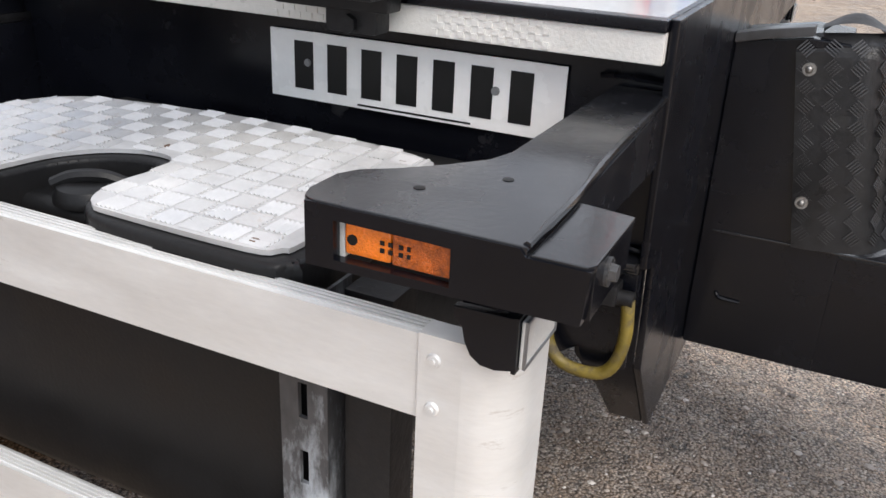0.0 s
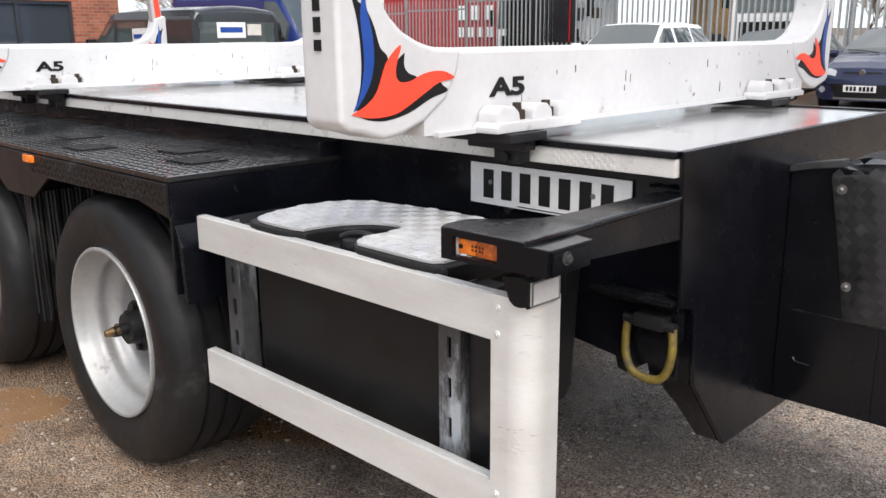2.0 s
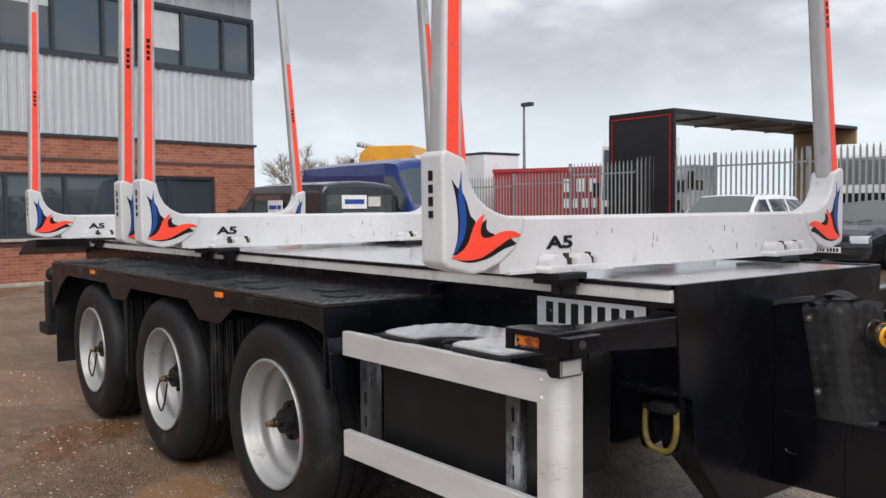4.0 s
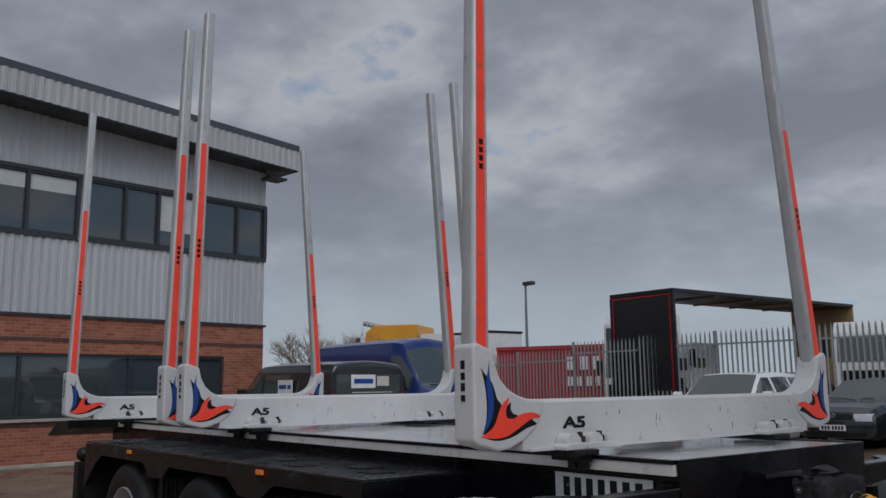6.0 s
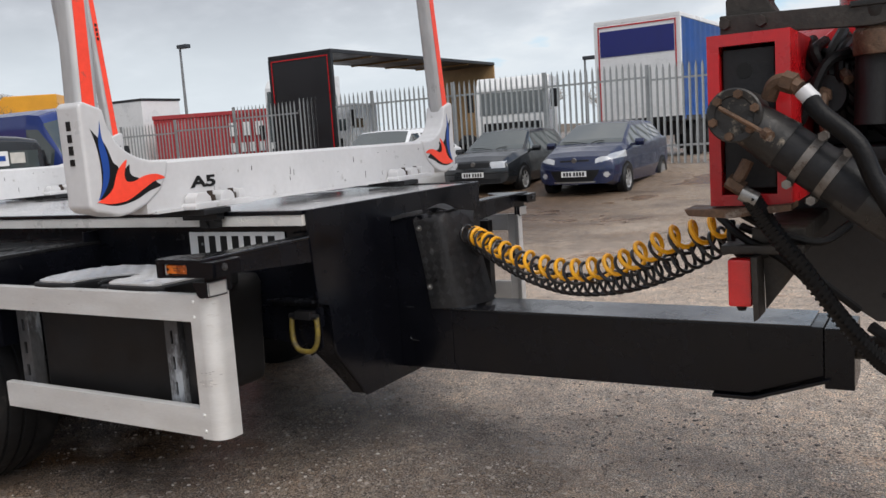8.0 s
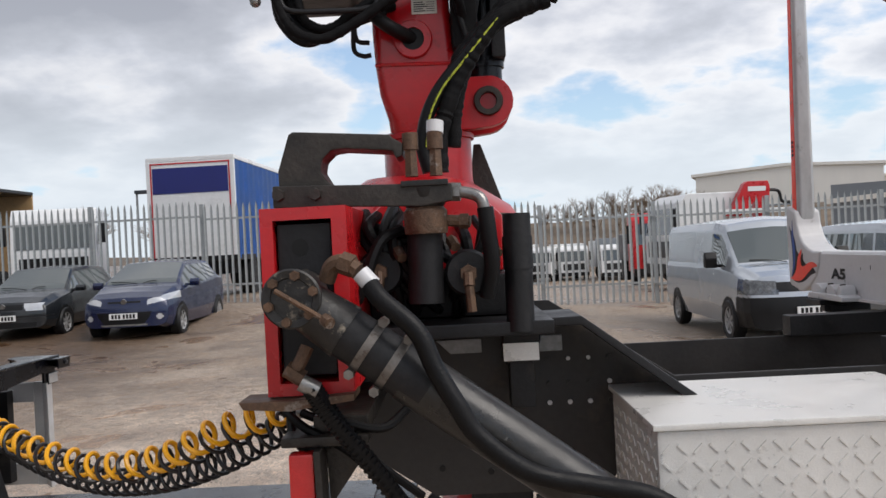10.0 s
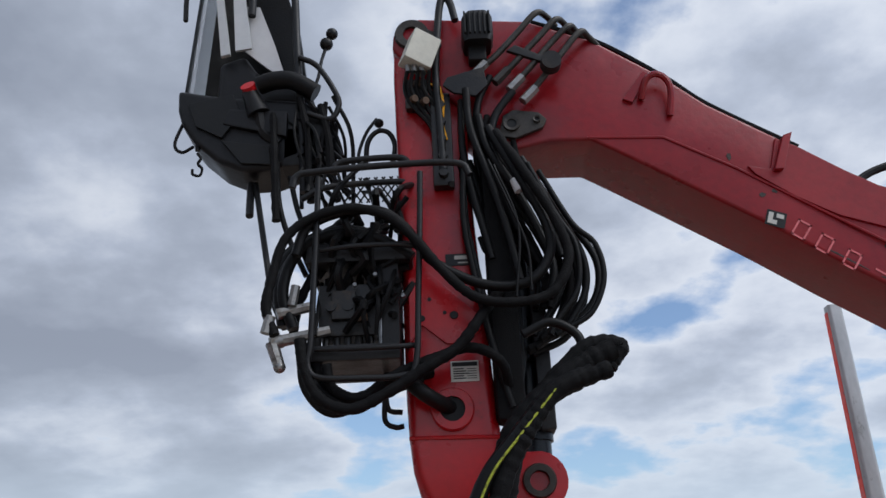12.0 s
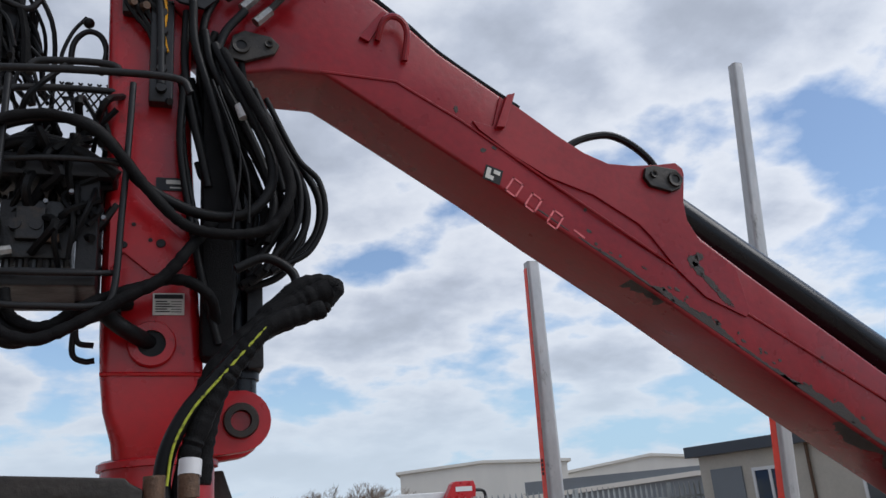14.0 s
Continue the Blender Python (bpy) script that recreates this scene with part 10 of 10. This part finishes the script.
def cabin():
    v = thing("portable_cabin", "cream portable cabin with a flat dark roof edge", "cabin", Matrix.Translation((15.6, 18.0, -0.1)) @ Matrix.Rotation(radians(-74), 4, "Z"))
    # local x runs along the front, +y to the back
    bm = B()
    box(bm, 0, 9, 0.0, 3.0, 0.3, 3.0)
    part("wall", bm, M_HUT, v)
    bm = B()
    box(bm, -0.25, 9.2, -0.25, 3.2, 3.0, 3.28, 0.02)
    part("roof", bm, M_ROOFD, v)
    bm = B()
    box(bm, 0.35, 1.3, -0.05, 0.0, 0.4, 2.65)
    part("door", bm, M_SHED2, v)
    for x0, x1 in ((1.6, 2.6), (4.4, 6.2), (7.0, 8.4)):
        w = new("window", None)
        w.parent = v
        bm = B()
        box(bm, x0, x1, -0.06, -0.0, 1.2, 1.28)
        box(bm, x0, x1, -0.06, -0.0, 2.5, 2.58)
        for xx in (x0, (x0 + x1) / 2 - 0.03, x1 - 0.07):
            box(bm, xx, xx + 0.07, -0.06, 0.0, 1.28, 2.5)
        part("window_frame", bm, M_WHITEFAR, w)
        bm = B()
        box(bm, x0 + 0.05, x1 - 0.05, -0.03, -0.02, 1.25, 2.55)
        part("pane", bm, M_WINDOW, w)
    bm = B()
    for xx in (0.1, 3.0, 6.0, 8.8):
        box(bm, xx, xx + 0.25, 0.1, 2.9, -0.4, 0.3)
    part("footing", bm, M_CONC, v)
    bm = B()
    tube(bm, [(3.2, -0.06, 0.4), (3.2, -0.06, 2.0), (3.2, -0.06, 3.0)], 0.04, 8, 1)
    part("downpipe", bm, M_RUST, v)


cabin()


def lamp_post(x, y, h):
    v = thing("street_lamp", "tall grey steel yard lamp post", "lamp post", Matrix.Translation((x, y, 0)), group="yard lamps")
    bm = B()
    rod(bm, (0, 0, -1), (0, 0, h), 0.14, 0.07, 12)
    part("pole", bm, M_GALV, v)
    bm = B()
    box(bm, -0.1, 0.75, -0.2, 0.2, h - 0.02, h + 0.22, 0.04)
    part("lamp_head", bm, M_FRAME, v)


lamp_post(-39.6, 37.2, 8.1)
lamp_post(-18.9, 53.6, 6.0)


def bare_tree(name, label, x, y, h, seed, spread=0.5, z=0.0):
    r = random.Random(seed)
    bm = B()

    def stick(p, q, r0, r1):
        d = (q - p).normalized()
        u = d.orthogonal().normalized()
        w = d.cross(u)
        a, b = [[bm.verts.new(c + rr * (math.cos(2.094 * k) * u + math.sin(2.094 * k) * w)) for k in range(3)] for c, rr in ((p, r0), (q, r1))]
        for k in range(3):
            bm.faces.new((a[k], a[(k + 1) % 3], b[(k + 1) % 3], b[k]))

    def limb(p, d, l, rad, depth):
        q = p + d * l
        stick(p, q, rad, rad * 0.65)
        if depth >= 5:
            return
        for _ in range((3, 4, 4, 5, 6)[depth]):
            nd = (d + Vector((r.uniform(-1, 1), r.uniform(-1, 1), r.uniform(-0.25, 0.75))) * spread * 1.25).normalized()
            limb(p + d * l * r.uniform(0.45, 1.0), nd, l * r.uniform(0.55, 0.82), rad * 0.55, depth + 1)
    limb(Vector((0, 0, 0)), Vector((0, 0, 1)), h * 0.30, h * 0.018, 0)
    me = mesh_of(bm, "limb", M_TWIG)
    v = thing(name, label, "tree", Matrix.Translation((x, y, z)), group="bare winter trees")
    share("limb", me, v)
    return v


seeds = [bare_tree("bare_tree", "leafless winter tree beyond the yards", 17.5, 92, 7.5, 31)]
for k, (x, y, s) in enumerate(((19.5, 90, 1.1), (22.0, 93, 0.95), (24.0, 91, 1.15), (26.5, 95, 1.2), (29.0, 93, 1.0), (47.0, 90, 0.95), (52.0, 92, 0.9), (39.5, 80, 0.8), (12.0, 94, 0.85), (14.5, 91, 0.95), (16.0, 96, 0.8), (20.8, 97, 0.9), (23.0, 98, 1.0), (25.3, 99, 1.05), (27.8, 98, 0.9), (31.0, 97, 0.85), (-20, 60, 0.9), (-14, 62, 0.8), (-9, 64, 0.9), (-24, 58, 1.0))):
    copy_thing(seeds[0], Matrix.Translation((x, y, 1.0 if x > 0 else 0.2)) @ Matrix.Rotation(k * 1.3, 4, "Z") @ Matrix.Diagonal((s, s, s * 0.8, 1)))
for k, (x, y) in enumerate(((-21.2, 10.3), (-22.4, 11.2), (-21.8, 12.4), (-23.5, 13.5), (-24.6, 14.6))):
    bare_tree("bare_bush", "tangled leafless bush beside the building", x, y, 4.4, 60 + k, 0.8)


def hills():
    """Low hazy rise along the horizon."""
    bm = B()
    n = 90
    rows = []
    for j, (d, f) in enumerate(((300, 0.0), (420, 0.75), (600, 1.0), (900, 0.6))):
        row = []
        for i in range(n + 1):
            a = radians(-150 + 300 * i / n)
            h = (8.5 + 5 * noise.noise((i * 0.13, 2.0, 0)) + 2 * noise.noise((i * 0.5, 5.0, j))) * f
            row.append(bm.verts.new((d * math.sin(a), d * math.cos(a), h - 2.5)))
        rows.append(row)
    for a, b in zip(rows, rows[1:]):
        for i in range(n):
            bm.faces.new((a[i], a[i + 1], b[i + 1], b[i]))
    solid("hills", bm, M_HILL, "low brown hazy hills along the horizon", "hills", kind="structure", angle=180)


hills()


# ---- loose chippings on the yard ----
def chippings():
    r = random.Random(77)
    t = (1 + 5 ** 0.5) / 2
    ico = [Vector(v).normalized() for v in ((-1, t, 0), (1, t, 0), (-1, -t, 0), (1, -t, 0), (0, -1, t), (0, 1, t), (0, -1, -t), (0, 1, -t), (t, 0, -1), (t, 0, 1), (-t, 0, -1), (-t, 0, 1))]
    tri = ((0, 11, 5), (0, 5, 1), (0, 1, 7), (0, 7, 10), (0, 10, 11), (1, 5, 9), (5, 11, 4), (11, 10, 2), (10, 7, 6), (7, 1, 8), (3, 9, 4), (3, 4, 2), (3, 2, 6), (3, 6, 8), (3, 8, 9), (4, 9, 5), (2, 4, 11), (6, 2, 10), (8, 6, 7), (9, 8, 1))
    vs, fs = [], []
    zones = ((-0.8, 2.8, -1.2, 1.6, 15000), (-0.6, 3.2, 1.6, 3.6, 6000), (-7.0, -0.6, -2.4, 0.6, 9000), (-3.0, 6.0, 3.6, 9.0, 6000), (-9.0, -3.0, 1.0, 8.0, 1200))
    for x0, x1, y0, y1, n in zones:
        for _ in range(n):
            x, y = r.uniform(x0, x1), r.uniform(y0, y1)
            s = 0.0026 + 0.0085 * r.random() ** 5
            sx, sy, sz = s * r.uniform(0.7, 1.4), s * r.uniform(0.7, 1.4), s * r.uniform(0.3, 0.6)
            a = r.uniform(0, 6.28)
            c, q = math.cos(a), math.sin(a)
            z = ground_z(x, y) + 0.012 * noise.noise((x * 0.5, y * 0.5, 0)) + sz * 0.2
            k = len(vs)
            for v in ico:
                f = r.uniform(0.75, 1.15)
                px_, py_ = v.x * sx * f, v.y * sy * f
                vs.append((x + c * px_ - q * py_, y + q * px_ + c * py_, z + v.z * sz * f))
            fs += [(a_ + k, b_ + k, c_ + k) for a_, b_, c_ in tri]
    me = bpy.data.meshes.new("loose_gravel")
    me.from_pydata(vs, [], fs)
    me.materials.append(M_PEBBLE)
    tagged(new("loose_gravel", me), "loose grey and brown chippings lying on the yard", "gravel", kind="stuff")


chippings()
